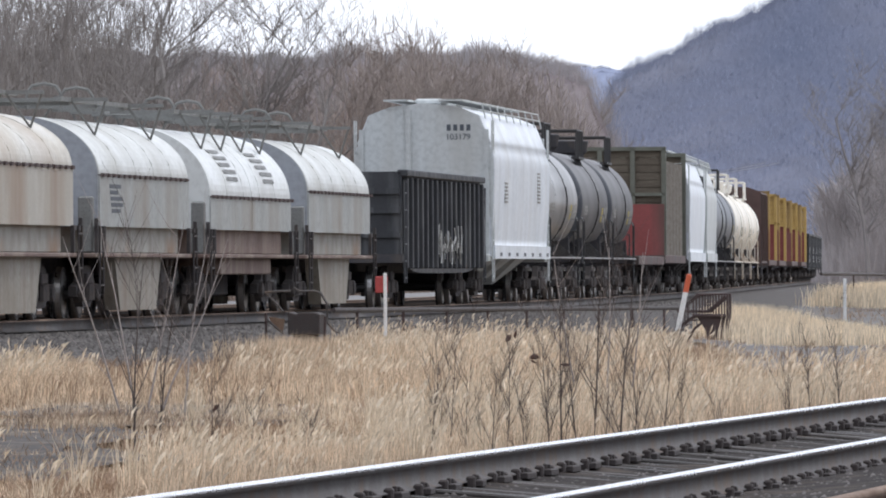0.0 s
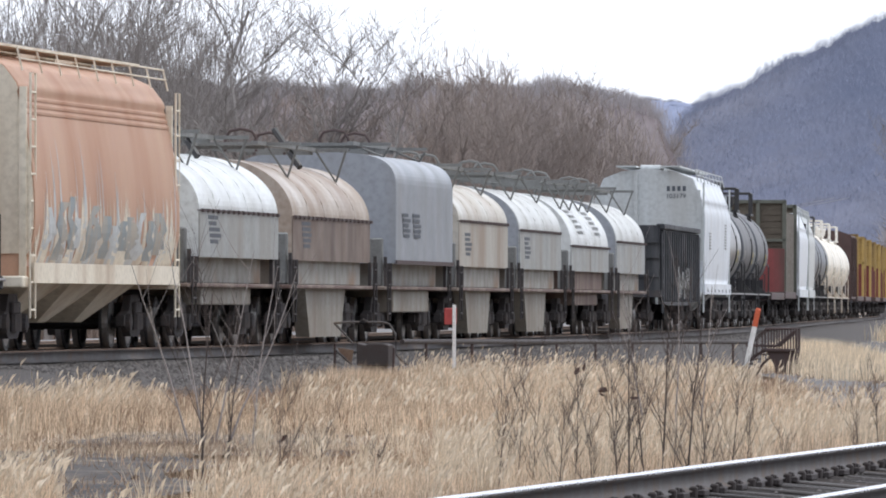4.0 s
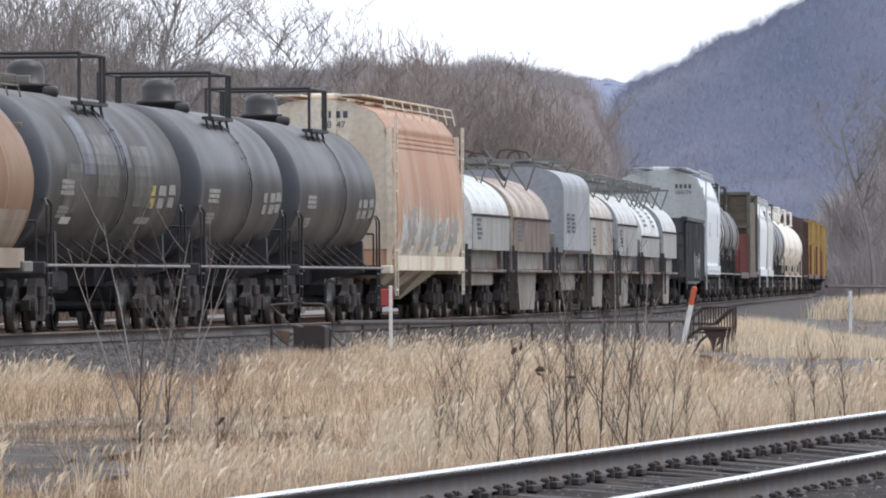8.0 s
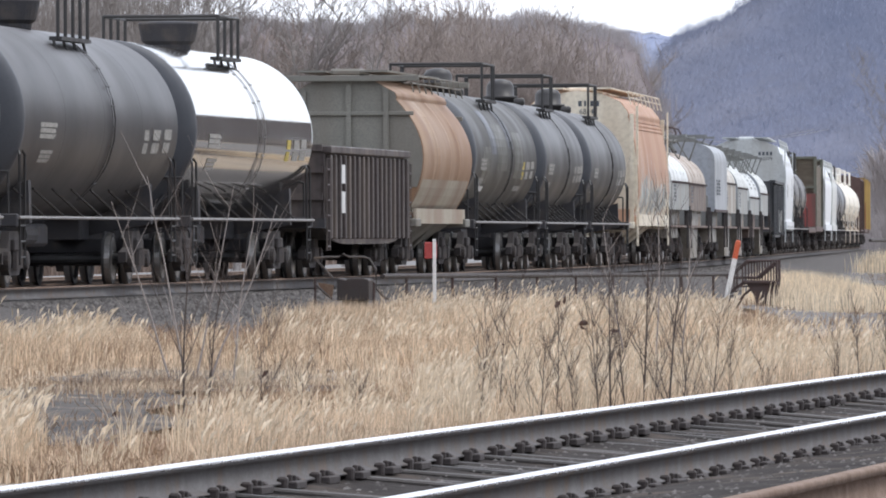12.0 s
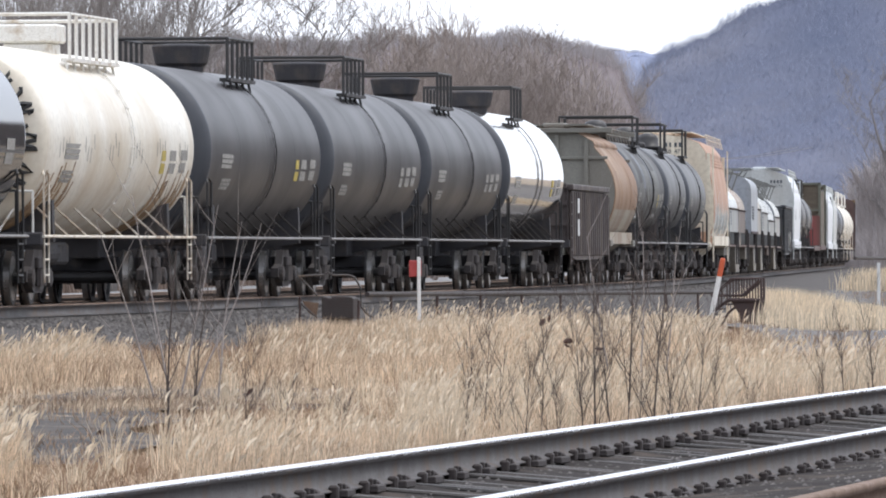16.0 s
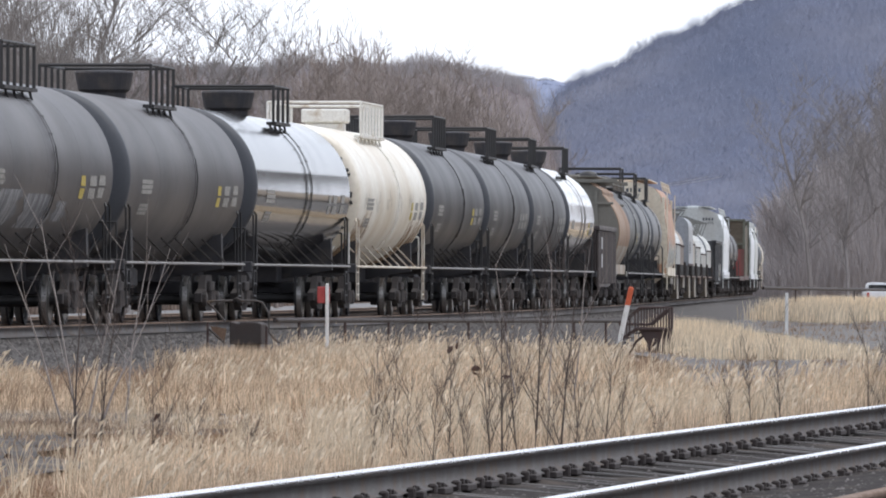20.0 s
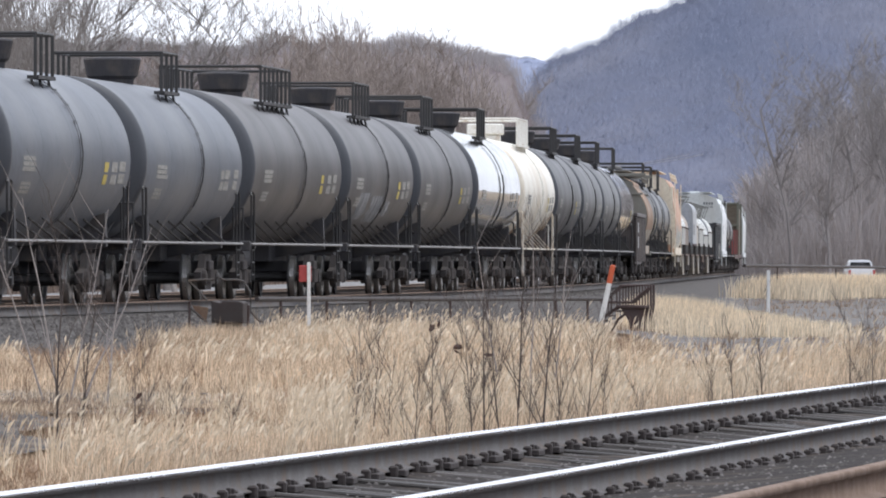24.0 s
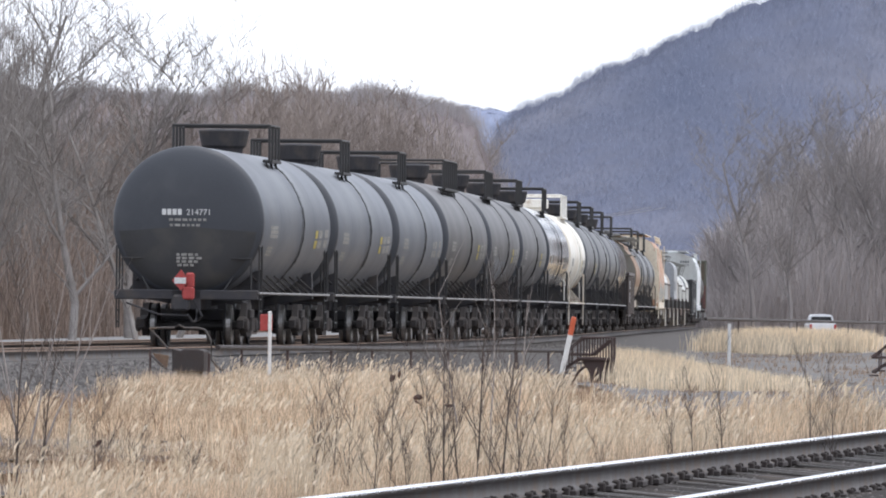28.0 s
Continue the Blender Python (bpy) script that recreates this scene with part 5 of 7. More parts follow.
smooth_hopper = covered_outline(eave=3.6, half=1.6, top=4.55, bottom=1.08, foot=1.58, bulge=0.10, waist=3.2)
white_hopper, wbe = hopper_car(6.5, 26.0, smooth_hopper, "white", "pale_grey", "white hopper car with a pale grey end", ribs=(-0.35,), low=1.8, rail_mat="pale_grey", post_mat="pale_grey")
tank_car(26.0, 39.5, "dull_silver", "short silver-grey tank car with black rails", radius=1.42, deck=2.6)
tank_car(39.5, 53.5, "brown_black", "short dark brownish tank car with black rails", radius=1.42, deck=2.6)
tank_car(53.5, 67.5, "brown_black", "short dark brownish tank car with black rails", radius=1.42, deck=2.6)
flat_car(67.5, 86.5, "empty brown flat car")
bulkhead_car(86.5, 106.0, "green_post", "bulkhead flat car with grey-green posts and a red end panel")
hopper_car(106.0, 126.0, smooth_hopper, "white", "pale_grey", "white hopper car far along the train", low=1.8)
hopper_car(126.0, 142.0, smooth_hopper, "pale_grey", "pale_grey", "pale grey hopper car far along the train", low=1.8)
tank_car(142.0, 161.0, "grey_black", "grey tank car far along the train", deck=2.6)
tank_car(161.0, 180.0, "grey_black", "grey tank car far along the train", deck=2.6)
for a in (180.0, 199.0, 218.0):
    tank_car(a, a + 19.0, "white_tank", "white tank car with tan-stained ends", deck=4.0, steel="white_steel")
box_car(240.0, 258.0, "box_brown", "dark brown box car")
bulkhead_car(262.0, 284.0, "yellow_car", "yellow bulkhead car with a red end panel", planks=False)
bulkhead_car(290.0, 312.0, "yellow_car", "yellow bulkhead car with a red end panel", planks=False)
bulkhead_car(330.0, 352.0, "yellow_car", "yellow bulkhead car with a red end panel", planks=False)
bulkhead_car(366.0, 388.0, "yellow_car", "yellow bulkhead car with a red end panel", planks=False)
for a in (394.0, 412.0, 430.0, 448.0, 466.0):
    gondola(a, a + 17.5, "gondola_black", "black open gondola car far along the train", height=2.9, ribs=8)


# ---- details on single cars ----
def on_head(car_half, r, rho, ang, cz, proud=0.012):
    """A point on a dished rear head, by its distance from the axis and the angle round it."""
    sa = (rho / r) ** (1 / 0.75)
    y = -(car_half - TANK_IN) + DISH - DISH * math.sqrt(max(0.0, 1 - sa * sa)) ** 0.9
    return (math.cos(ang) * rho, y - proud, cz + math.sin(ang) * rho)


tail_half = (418.2 - 402.0) / 2 - STRIKER
cz = 1.06 + 1.52 - 0.09
# the lower half of the tail car's head carries a shield plate
bm = B()
rows = []
for k in range(9):
    rho = 1.515 * (k + 0.15) / 8.15
    rows.append([bm.verts.new(on_head(tail_half, 1.52, rho, math.radians(188 + 164 * j / 24), cz - 0.10 * (1 - k / 8), 0.03)) for j in range(25)])
for a, b in zip(rows, rows[1:]):
    for j in range(24):
        bm.faces.new((a[j], a[j + 1], b[j + 1], b[j]))
part("head_shield", bm, "shield", last, "dull black lower head shield", smooth=True)
face_y = -(tail_half - TANK_IN) - 0.02
for k in range(4):
    part("mark_bar", block(B(), -0.50 + k * 0.105, -0.42 + k * 0.105, face_y, face_y + 0.012, 2.62, 2.74), "letter", last)
words("number", "214771", 0.17, "letter", last, pose(0.24, face_y, 2.62, 90, 0, 0), "white painted car number")
for z, x0, x1 in ((2.50, -0.36, 0.34), (2.39, -0.34, 0.22), (1.80, -0.2, 0.22), (1.73, -0.2, 0.24), (1.66, -0.2, 0.16), (1.59, -0.18, 0.12)):
    x = x0
    bm = B()
    rr = random.Random(int(z * 100))
    while x < x1:
        w = rr.uniform(0.05, 0.13)
        block(bm, x, x + w, face_y - 0.01, face_y + 0.006, z, z + 0.05)
        x += w + 0.035
    part("text_line", bm, "stencil", last)
bm = block(B(), 0.02, 0.25, -tail_half - 0.92, -tail_half - 0.68, 0.92, 1.18, 0.03)
block(bm, 0.09, 0.25, -tail_half - 0.90, -tail_half - 0.70, 1.16, 1.46, 0.03)
device = part("end_device", bm, "red", last, "red flashing end-of-train unit on the coupler")
bm = B()
v = [bm.verts.new(q) for q in ((0.0, -tail_half - 0.95, 1.10), (0.16, -tail_half - 0.95, 1.30), (0.0, -tail_half - 0.95, 1.52), (-0.18, -tail_half - 0.95, 1.30))]
v2 = [bm.verts.new(q.co + Vector((0, 0.03, 0))) for q in v]
bm.faces.new(v)
bm.faces.new(v2[::-1])
for i in range(4):
    bm.faces.new((v[i], v[(i + 1) % 4], v2[(i + 1) % 4], v2[i]))
part("reflector", bm, "red", device)
bm = block(B(), -0.13, 0.10, -tail_half - 0.962, -tail_half - 0.952, 1.24, 1.36)
part("white_plate", bm, "letter", device)
bm = B()
tube(bm, [(0.2, -tail_half - 0.75, 1.0), (0.4, -tail_half - 0.7, 0.6), (0.3, -tail_half - 0.5, 0.5)], 0.025)
tube(bm, [(-1.2, -tail_half, 0.85), (-0.5, -tail_half - 0.35, 0.62), (0.1, -tail_half - 0.5, 0.6)], 0.02)
part("air_hose", bm, "under", last)
# the head of the white car bears black spray strokes; brown grime runs from its platform
wh = (294.8 - 276.7) / 2 - STRIKER
rr = random.Random(3)
for k in range(7):
    a0 = math.radians(48 - k * 13)
    pts = []
    for j in range(6):
        pts.append(on_head(wh, 1.5, 1.22 + 0.16 * math.sin(j * 1.4 + k), a0 - math.radians(2.6 * j) * (1 if k % 2 else 0.4), 2.56, 0.02))
    part("spray_stroke", tube(B(), pts, 0.035, 5), "black_spray", white, "black spray-paint stroke")
for k in range(6):
    y = -wh + 1.6 + k * 2.6
    bm = B()
    for j in range(4):
        a = math.radians(rr.uniform(-4, 6))
        yy = y + j * 0.3
        q = [(math.cos(t) * 1.507, yy + d, 2.56 + math.sin(t) * 1.507) for t, d in ((a, 0), (a, 0.05), (a - 0.16, 0.05), (a - 0.16, 0))]
        bm.faces.new([bm.verts.new(c) for c in q])
    part("stencil", bm, "stencil", white)
for k in range(64):
    y0 = -wh + 0.75 + rr.random() ** 1.6 * 3.2 if k % 2 else wh - 0.75 - rr.random() ** 1.6 * 3.0
    a0, a1 = math.radians(rr.uniform(-52, -12)), math.radians(-76)
    bm = B()
    cols = []
    for j in range(6):
        t = a0 + (a1 - a0) * j / 5
        w = (0.05 + 0.16 * j / 5) * rr.uniform(0.7, 1.3)
        cols.append([bm.verts.new((math.cos(t) * 1.508, y0 + d * w, 2.56 + math.sin(t) * 1.508)) for d in (-1, 1)])
    for c, d in zip(cols, cols[1:]):
        bm.faces.new((c[0], c[1], d[1], d[0]))
    part("rust_run", bm, "stain", white, "tan rust run on the white shell")
# white chalk smears low on one dark tank
for y0, y1, a0, a1 in ((-4.6, -2.6, -38, -14), (-1.8, 1.2, -40, -16), (1.8, 3.0, -34, -20)):
    bm = B()
    cols = []
    for j in range(7):
        t = math.radians(a0 + (a1 - a0) * j / 6)
        cols.append([bm.verts.new((math.cos(t) * 1.506, y + rr.uniform(-0.35, 0.35), 2.56 + math.sin(t) * 1.506)) for y in (y0, (y0 + y1) / 2, y1)])
    for c, d in zip(cols, cols[1:]):
        for i in (0, 1):
            bm.faces.new((c[i], c[i + 1], d[i + 1], d[i]))
    part("chalk_smear", bm, "chalk", smeared, "smudged white chalk scrawl")
# old paint patches on the patched tank
for y0, y1, a0, a1, mm in ((-5.6, -3.9, -24, 8, "patch_olive"), (-3.7, -2.4, 2, 44, "patch_blue"), (-2.2, 0.2, -12, 30, "patch_olive"), (0.5, 1.7, 8, 50, "patch_blue"), (2.0, 4.2, -18, 24, "patch_olive"), (-5.2, -4.2, -32, -27, "letter"), (3.0, 4.6, -30, -25, "stencil")):
    bm = B()
    cols = []
    for j in range(7):
        t = math.radians(a0 + (a1 - a0) * j / 6)
        cols.append([bm.verts.new((math.cos(t) * 1.427, y + rr.uniform(-0.06, 0.06), 2.48 + math.sin(t) * 1.427)) for y in (y0, y1)])
    for c, d in zip(cols, cols[1:]):
        bm.faces.new((c[0], c[1], d[1], d[0]))
    part("paint_patch", bm, mm, patched_tank, "patch of older paint")
# a pale lower band on the barrel-sided hopper
for way in (-1, 1):
    y0, y1 = sorted((way * (bbe + 0.03), way * (bbe + 0.10)))
    part("end_header", block(B(), -1.40, 1.40, y0, y1, 3.18, 3.26, 0.01), "olive", barrel_hopper)
    y0, y1 = sorted((way * (bbe + 0.10), way * (bbe + 0.22)))
    part("end_beam", block(B(), -1.52, 1.52, y0, y1, 3.86, 3.98, 0.01), "olive", barrel_hopper, "olive grey beam over the end")
bm = B()
low_side = [(x + 0.006, z) for x, z in barrel if x > 0 and 1.2 < z < 2.05]
for (x0, z0), (x1, z1) in zip(low_side, low_side[1:]):
    bm.faces.new([bm.verts.new(q) for q in ((x0, -bbe + 0.3, z0), (x0, bbe - 0.3, z0), (x1, bbe - 0.3, z1), (x1, -bbe + 0.3, z1))])
part("side_band", bm, "pale_band", barrel_hopper, "pale worn lower side band")


# numbers on the hopper ends, spray paint on the faded one
def end_mark(car, half, number, x, z, mat):
    y = -half - 0.04
    for k in range(4):
        part("mark_bar", block(B(), x - 0.26 + k * 0.15, x - 0.17 + k * 0.15, y, y + 0.008, z + 0.2, z + 0.34), mat, car)
    words("number", number, 0.19, mat, car, pose(x, y, z, 90, 0, 0), "dark painted car number")


def side_x(z):
    u = (z - 2.0) / (1.85 if z > 2.0 else 0.95)
    return 1.60 - 0.26 * u * u


end_mark(white_hopper, wbe, "103179", 0.78, 3.72, "dark_letter")
end_mark(orange_hopper, obe, "68447", 0.30, 3.92, "dark_letter")
rr = random.Random(12)
for k in range(16):
    y = -obe + 1.2 + k * (2 * obe - 2.6) / 16 + rr.uniform(-0.3, 0.3)
    bm = B()
    z0, z1 = rr.uniform(1.35, 1.6), rr.uniform(1.75, 2.35)
    n = 5
    left, right = [], []
    for j in range(n + 1):
        z = z0 + (z1 - z0) * j / n
        x = side_x(z) + 0.007
        wob = rr.uniform(-0.25, 0.25)
        left.append(bm.verts.new((x, y + wob, z)))
        right.append(bm.verts.new((x, y + wob + rr.uniform(0.25, 1.0), z)))
    for j in range(n):
        bm.faces.new((left[j], right[j], right[j + 1], left[j + 1]))
    part("spray_patch", bm, "blue_mark" if k % 4 else "pale_grey", orange_hopper, "faded blue spray-paint patch" if k % 4 else "pale spray-paint patch")
# the faded side wears to bare cream from below, under a ribbed rusty eave
for k in range(110):
    y = rr.uniform(-obe + 0.4, obe - 0.4)
    z1 = rr.uniform(1.7, 2.5) if k % 6 else rr.uniform(2.4, 3.3)
    w = rr.uniform(0.05, 0.22) * (1.5 if z1 < 2.4 else 0.7)
    bm = B()
    cols = []
    for j in range(7):
        z = 1.32 + (z1 - 1.32) * j / 6
        ww = w * (1 - j / 6.3) * rr.uniform(0.8, 1.2)
        cols.append([bm.verts.new((side_x(z) + 0.004, y + d * ww, z)) for d in (-1, 1)])
    for c, d in zip(cols, cols[1:]):
        bm.faces.new((c[0], c[1], d[1], d[0]))
    part("worn_streak", bm, "cream" if k % 3 else "pale_grey", orange_hopper, "worn pale streak on the faded side")
for k in range(3):
    bm = block(B(), 1.30, side_x(3.55 + k * 0.10) + 0.02, -obe + 0.1, obe - 0.1, 3.52 + k * 0.10, 3.585 + k * 0.10, 0.012)
    part("eave_rib", bm, "orange", orange_hopper)
# rust and pale runs on the barrel side
for k in range(4):
    y = (-2.6, -1.9, 0.6, 2.4)[k]
    w = (0.5, 0.35, 0.22, 0.18)[k]
    bm = B()
    cols = []
    path = [(x, z) for x, z in barrel if x > 0.9 and 1.5 < z < 3.52]
    n0 = rr.randint(0, 2)
    for j, (x, z) in enumerate(path[n0:]):
        ww = w * (0.25 + 0.75 * j / len(path)) * rr.uniform(0.8, 1.2)
        cols.append([bm.verts.new((x + 0.005, y + d * ww, z)) for d in (-1, 1)])
    for c, d in zip(cols, cols[1:]):
        bm.faces.new((c[0], c[1], d[1], d[0]))
    part("worn_streak", bm, "barrel_pale", barrel_hopper, "pale run on the rust-stained side")
for k in range(7):
    part("sill_mark", block(B(), 1.612, 1.616, -wbe + 1.4 + k * 2.4, -wbe + 2.0 + k * 2.4, 1.08, 1.16), "dark_letter", white_hopper)
for y, z0, n in ((-wbe + 3.0, 2.3, 6), (wbe - 4.0, 2.35, 9)):
    for k in range(n):
        part("stencil", block(B(), 1.595, 1.606, y, y + 0.9, z0 + k * 0.085, z0 + k * 0.085 + 0.045), "stencil", white_hopper)


# ---- beside the line: posts, railings, poles, a parked pickup ----
def at(x, y):
    """Ground height under a small thing."""
    return float(ground_z(x, y))


post = tagged(new("marker_post"), "slim white post with a red board near its top", "post")
post.matrix_basis = pose(-0.42, 160, GROUND)
bm = block(B(), -0.028, 0.028, -0.028, 0.028, -0.15, 1.51, 0.008)
part("stake", bm, "white_paint", post)
bm = block(B(), -0.155, 0.04, 0.035, 0.055, 1.2, 1.46, 0.01)
part("board", bm, "red", post, "small red board")

lean = tagged(new("cable_marker"), "leaning white marker post with an orange top", "post")
lean.matrix_basis = pose(5.15, 200, GROUND, 0, 12, 0)
bm = lathe(B(), [(-0.2, 0.05), (1.12, 0.05)], "z", 14)
part("white_tube", bm, "white_paint", lean)
bm = lathe(B(), [(1.12, 0.053), (1.46, 0.053), (1.49, 0.035)], "z", 14)
part("orange_cap", bm, "orange_paint", lean)

far_post = tagged(new("marker_post"), "tall slim white post in the far grass", "post")
far_post.matrix_basis = pose(12.43, 292, GROUND)
bm = block(B(), -0.045, 0.045, -0.045, 0.045, -0.1, 1.27, 0.01)
part("stake", bm, "white_paint", far_post)


left_box = tagged(new("signal_stand"), "low rusty iron box with bent bars beside the line", "railing")
left_box.matrix_basis = pose(-1.86, 168, GROUND, 0, 0, -8)
bm = prism(B(), [(-0.15, 0.50), (0.38, 0.50), (0.38, 0.84), (0.30, 0.87), (0.04, 0.87), (0.0, 0.84), (-0.15, 0.88)], -0.3, 0.3)
bmesh.ops.bevel(bm, geom=bm.edges[:], offset=0.015, segments=1, affect="EDGES")
part("box", bm, "anchor", left_box)
part("pedestal", prism(B(), [(-0.06, -0.15), (0.26, -0.15), (0.30, 0.5), (-0.08, 0.5)], -0.2, 0.2), "anchor", left_box)
part("side_plate", prism(B(), [(-0.47, 0.80), (-0.20, 0.76), (-0.24, 0.52), (-0.38, 0.62)], -0.3, -0.26), "rail_rust", left_box)
for lx, lo, hi in ((-0.52, -0.1, 0.86), (0.46, -0.1, 0.8)):
    part("leg", tube(B(), [(lx, -0.3, lo), (lx + 0.01, -0.3, hi)], 0.022, 6), "rusty_iron", left_box)
for pts in ([(-0.53, -0.3, 1.20), (-0.3, -0.3, 1.22), (-0.12, -0.3, 1.22), (-0.03, -0.3, 1.27), (0.05, -0.3, 1.22), (0.30, -0.3, 1.22), (0.40, -0.3, 1.19), (0.50, -0.3, 1.02), (0.51, -0.3, 0.70), (0.64, -0.3, 0.55), (0.72, -0.3, 0.53)],
            [(-0.52, -0.3, 1.20), (-0.36, -0.3, 1.04), (-0.22, -0.3, 0.88)], [(-0.52, -0.3, 0.78), (-0.36, -0.3, 0.64), (-0.22, -0.3, 0.52)]):
    part("bent_bar", tube(B(), pts, 0.02, 6), "rail_side", left_box)


def iron_steps(name, label, x, y, turn, solid):
    """Rusty iron steps: bent handrails on both sides, pickets, treads and a tapered support."""
    ob = tagged(new(name), label, "railing")
    ob.matrix_basis = pose(x, y, GROUND, 0, 0, turn)
    for ly in (-0.4, 0.4):
        part("handrail", tube(B(), [(-0.56, ly, 0.66), (-0.13, ly, 1.015), (0.50, ly, 1.02), (0.50, ly, -0.15)], 0.032, 6), "rusty_iron", ob)
        part("lower_rail", tube(B(), [(-0.56, ly, 0.66), (0.09, ly, 0.66), (0.46, ly, 0.98)], 0.030, 6), "rusty_iron", ob)
        part("stringer", tube(B(), [(-0.55, ly, 0.34), (-0.20, ly, 0.57), (0.50, ly, 0.56)], 0.036, 6), "rusty_iron", ob)
        for px, z0, z1 in ((-0.22, 0.57, 0.94), (-0.09, 0.57, 1.01), (0.03, 0.56, 1.01), (0.14, 0.56, 1.01), (0.26, 0.56, 1.01), (0.38, 0.56, 1.01), (-0.40, 0.42, 0.78)):
            part("picket", tube(B(), [(px, ly, z0), (px, ly, z1)], 0.017, 5), "rusty_iron", ob)
    for k in range(3):
        part("step", block(B(), -0.62 + k * 0.15, -0.46 + k * 0.15, -0.4, 0.4, 0.26 + k * 0.10, 0.29 + k * 0.10), "rusty_iron", ob)
    part("deck", block(B(), -0.2, 0.5, -0.4, 0.4, 0.53, 0.56), "rusty_iron", ob)
    if solid:
        part("support", prism(B(), [(0.10, -0.15), (0.36, -0.15), (0.42, 0.28), (0.49, 0.53), (-0.14, 0.53), (0.02, 0.28)], -0.35, 0.35), "rusty_iron", ob)
        part("brace", tube(B(), [(-0.45, -0.3, -0.1), (-0.2, -0.3, 0.3), (0.05, -0.3, 0.5)], 0.03, 6), "rusty_iron", ob)
    return ob


iron_steps("walkway_steps", "rusty iron steps with a sloping handrail and pickets", 6.20, 215, -6, True)
iron_steps("walkway_steps", "rusty iron steps with handrails at the roadside", 12.75, 215, 0, False)


def pipe_rail(label, a, b, posts, thick=0.032):
    """A level pipe on short posts between two points."""
    ob = tagged(new("pipe_railing"), label, "railing")
    ob.matrix_basis = Matrix.Translation(a)
    d = Vector(b) - Vector(a)
    bm = tube(B(), [(0, 0, 0), tuple(d * 0.5), tuple(d)], thick, 8)
    part("pipe", bm, "anchor", ob)
    for k in range(posts):
        p = d * ((k + 0.5) / posts)
        bm = tube(B(), [tuple(p), (p.x, p.y, GROUND - 0.1 - a[2])], 0.026, 6)
        part("stanchion", bm, "rusty_iron", ob)
    return ob


pipe_rail("long rusty pipe rail on short posts", (-1.3, 168, 0.10), (5.6, 213, -0.06), 9, 0.042)
pipe_rail("rusty roadside pipe rail on low posts", (17.3, 430, 0.55), (34.0, 560, 0.35), 4, 0.07)

# poles with sagging wires, far off
for px, py, hi in ((32.3, 800.0, 8.4), (25.5, 860.0, 8.0), (16.5, 900.0, 11.0)):
    pole = tagged(new("utility_pole"), "grey wooden utility pole with a crossarm", "utility pole")
    pole.matrix_basis = pose(px, py, GROUND)
    bm = tube(B(), [(0, 0, -0.3), (0, 0, hi)], 0.11, 8, 0.08)
    part("pole", bm, "pole", pole)
    bm = block(B(), -0.7, 0.7, -0.05, 0.05, hi - 0.5, hi - 0.4)
    part("crossarm", bm, "pole", pole)
    for k in (-0.6, 0.6):
        bm = B()
        tube(bm, [(k + 14 * u, -40 * u, hi - 0.4 - 3.2 * u * (1 - u)) for u in np.linspace(0, 1, 9)], 0.03, 4)
        part("wire", bm, "pole", pole)

pickup = tagged(new("pickup_truck"), "white pickup truck parked beyond the grass", "pickup truck")
pickup.matrix_basis = pose(37.2, 722, -0.82, 0, 0, 1)
bm = prism(B(), [(-0.95, 0.35), (0.95, 0.35), (0.97, 0.95), (0.9, 1.05), (-0.9, 1.05), (-0.97, 0.95)], -2.6, 2.6)
bmesh.ops.bevel(bm, geom=bm.edges[:], offset=0.06, segments=2, affect="EDGES")
part("body", bm, "truck_white", pickup)
bm = prism(B(), [(-0.92, 1.03), (0.92, 1.03), (0.80, 1.52), (0.66, 1.64), (0.3, 1.68), (-0.3, 1.68), (-0.66, 1.64), (-0.80, 1.52)], -0.9, 1.1)
cab = part("cab", bm, "truck_white", pickup)
bm = prism(B(), [(-0.78, 1.12), (0.78, 1.12), (0.68, 1.50), (-0.68, 1.50)], -0.93, -0.89)
part("rear_window", bm, "glass", cab)
bm = block(B(), -0.97, 0.97, -2.72, -2.55, 0.35, 0.55, 0.02)
part("bumper", bm, "rail_grey", pickup)
for sx in (-1, 1):
    bm = block(B(), sx * 0.86 - 0.09, sx * 0.86 + 0.09, -2.63, -2.58, 0.62, 0.95, 0.01)
    part("tail_light", bm, "red", pickup)
    for y in (-1.7, 1.7):
        bm = lathe(B(), [(sx * 0.72, 0.36), (sx * 0.95, 0.36), (sx * 0.96, 0.2)], "x", 20, (0, y, 0.36))
        part("wheel", bm, "under", pickup)


# ---- dry grass, in blades and seed heads ----
def blades(name, base, high, wide, mat, label, lean=(0.05, 0.0), spread=0.13, flat=0.5, category="grass", fan=None):
    """Bent tapering blades from base points; each blade is its own island."""
    n = len(base)
    a = rng.normal(0, flat, n)
    side = np.stack([np.cos(a), np.sin(a), np.zeros(n)], 1) * (wide / 2)[:, None]
    off = np.stack([rng.normal(lean[0], spread, n), rng.normal(lean[1], spread, n), np.zeros(n)], 1) * high[:, None]
    if fan is not None:
        off = off + fan * high[:, None]
    up = np.stack([np.zeros(n), np.zeros(n), high], 1)
    mid, tip = base + up * 0.55 + off * 0.3, base + up * rng.uniform(0.85, 1.0, (n, 1)) + off
    v = np.stack([base - side, base + side, mid - side * 0.8, mid + side * 0.8, tip], 1).reshape(-1, 3)
    f = (np.array([(0, 1, 3), (0, 3, 2), (2, 3, 4)])[None] + (np.arange(n) * 5)[:, None, None]).reshape(-1, 3)
    tagged(from_arrays(name, v, f, mat), label, category, kind="stuff")
    return tip, off


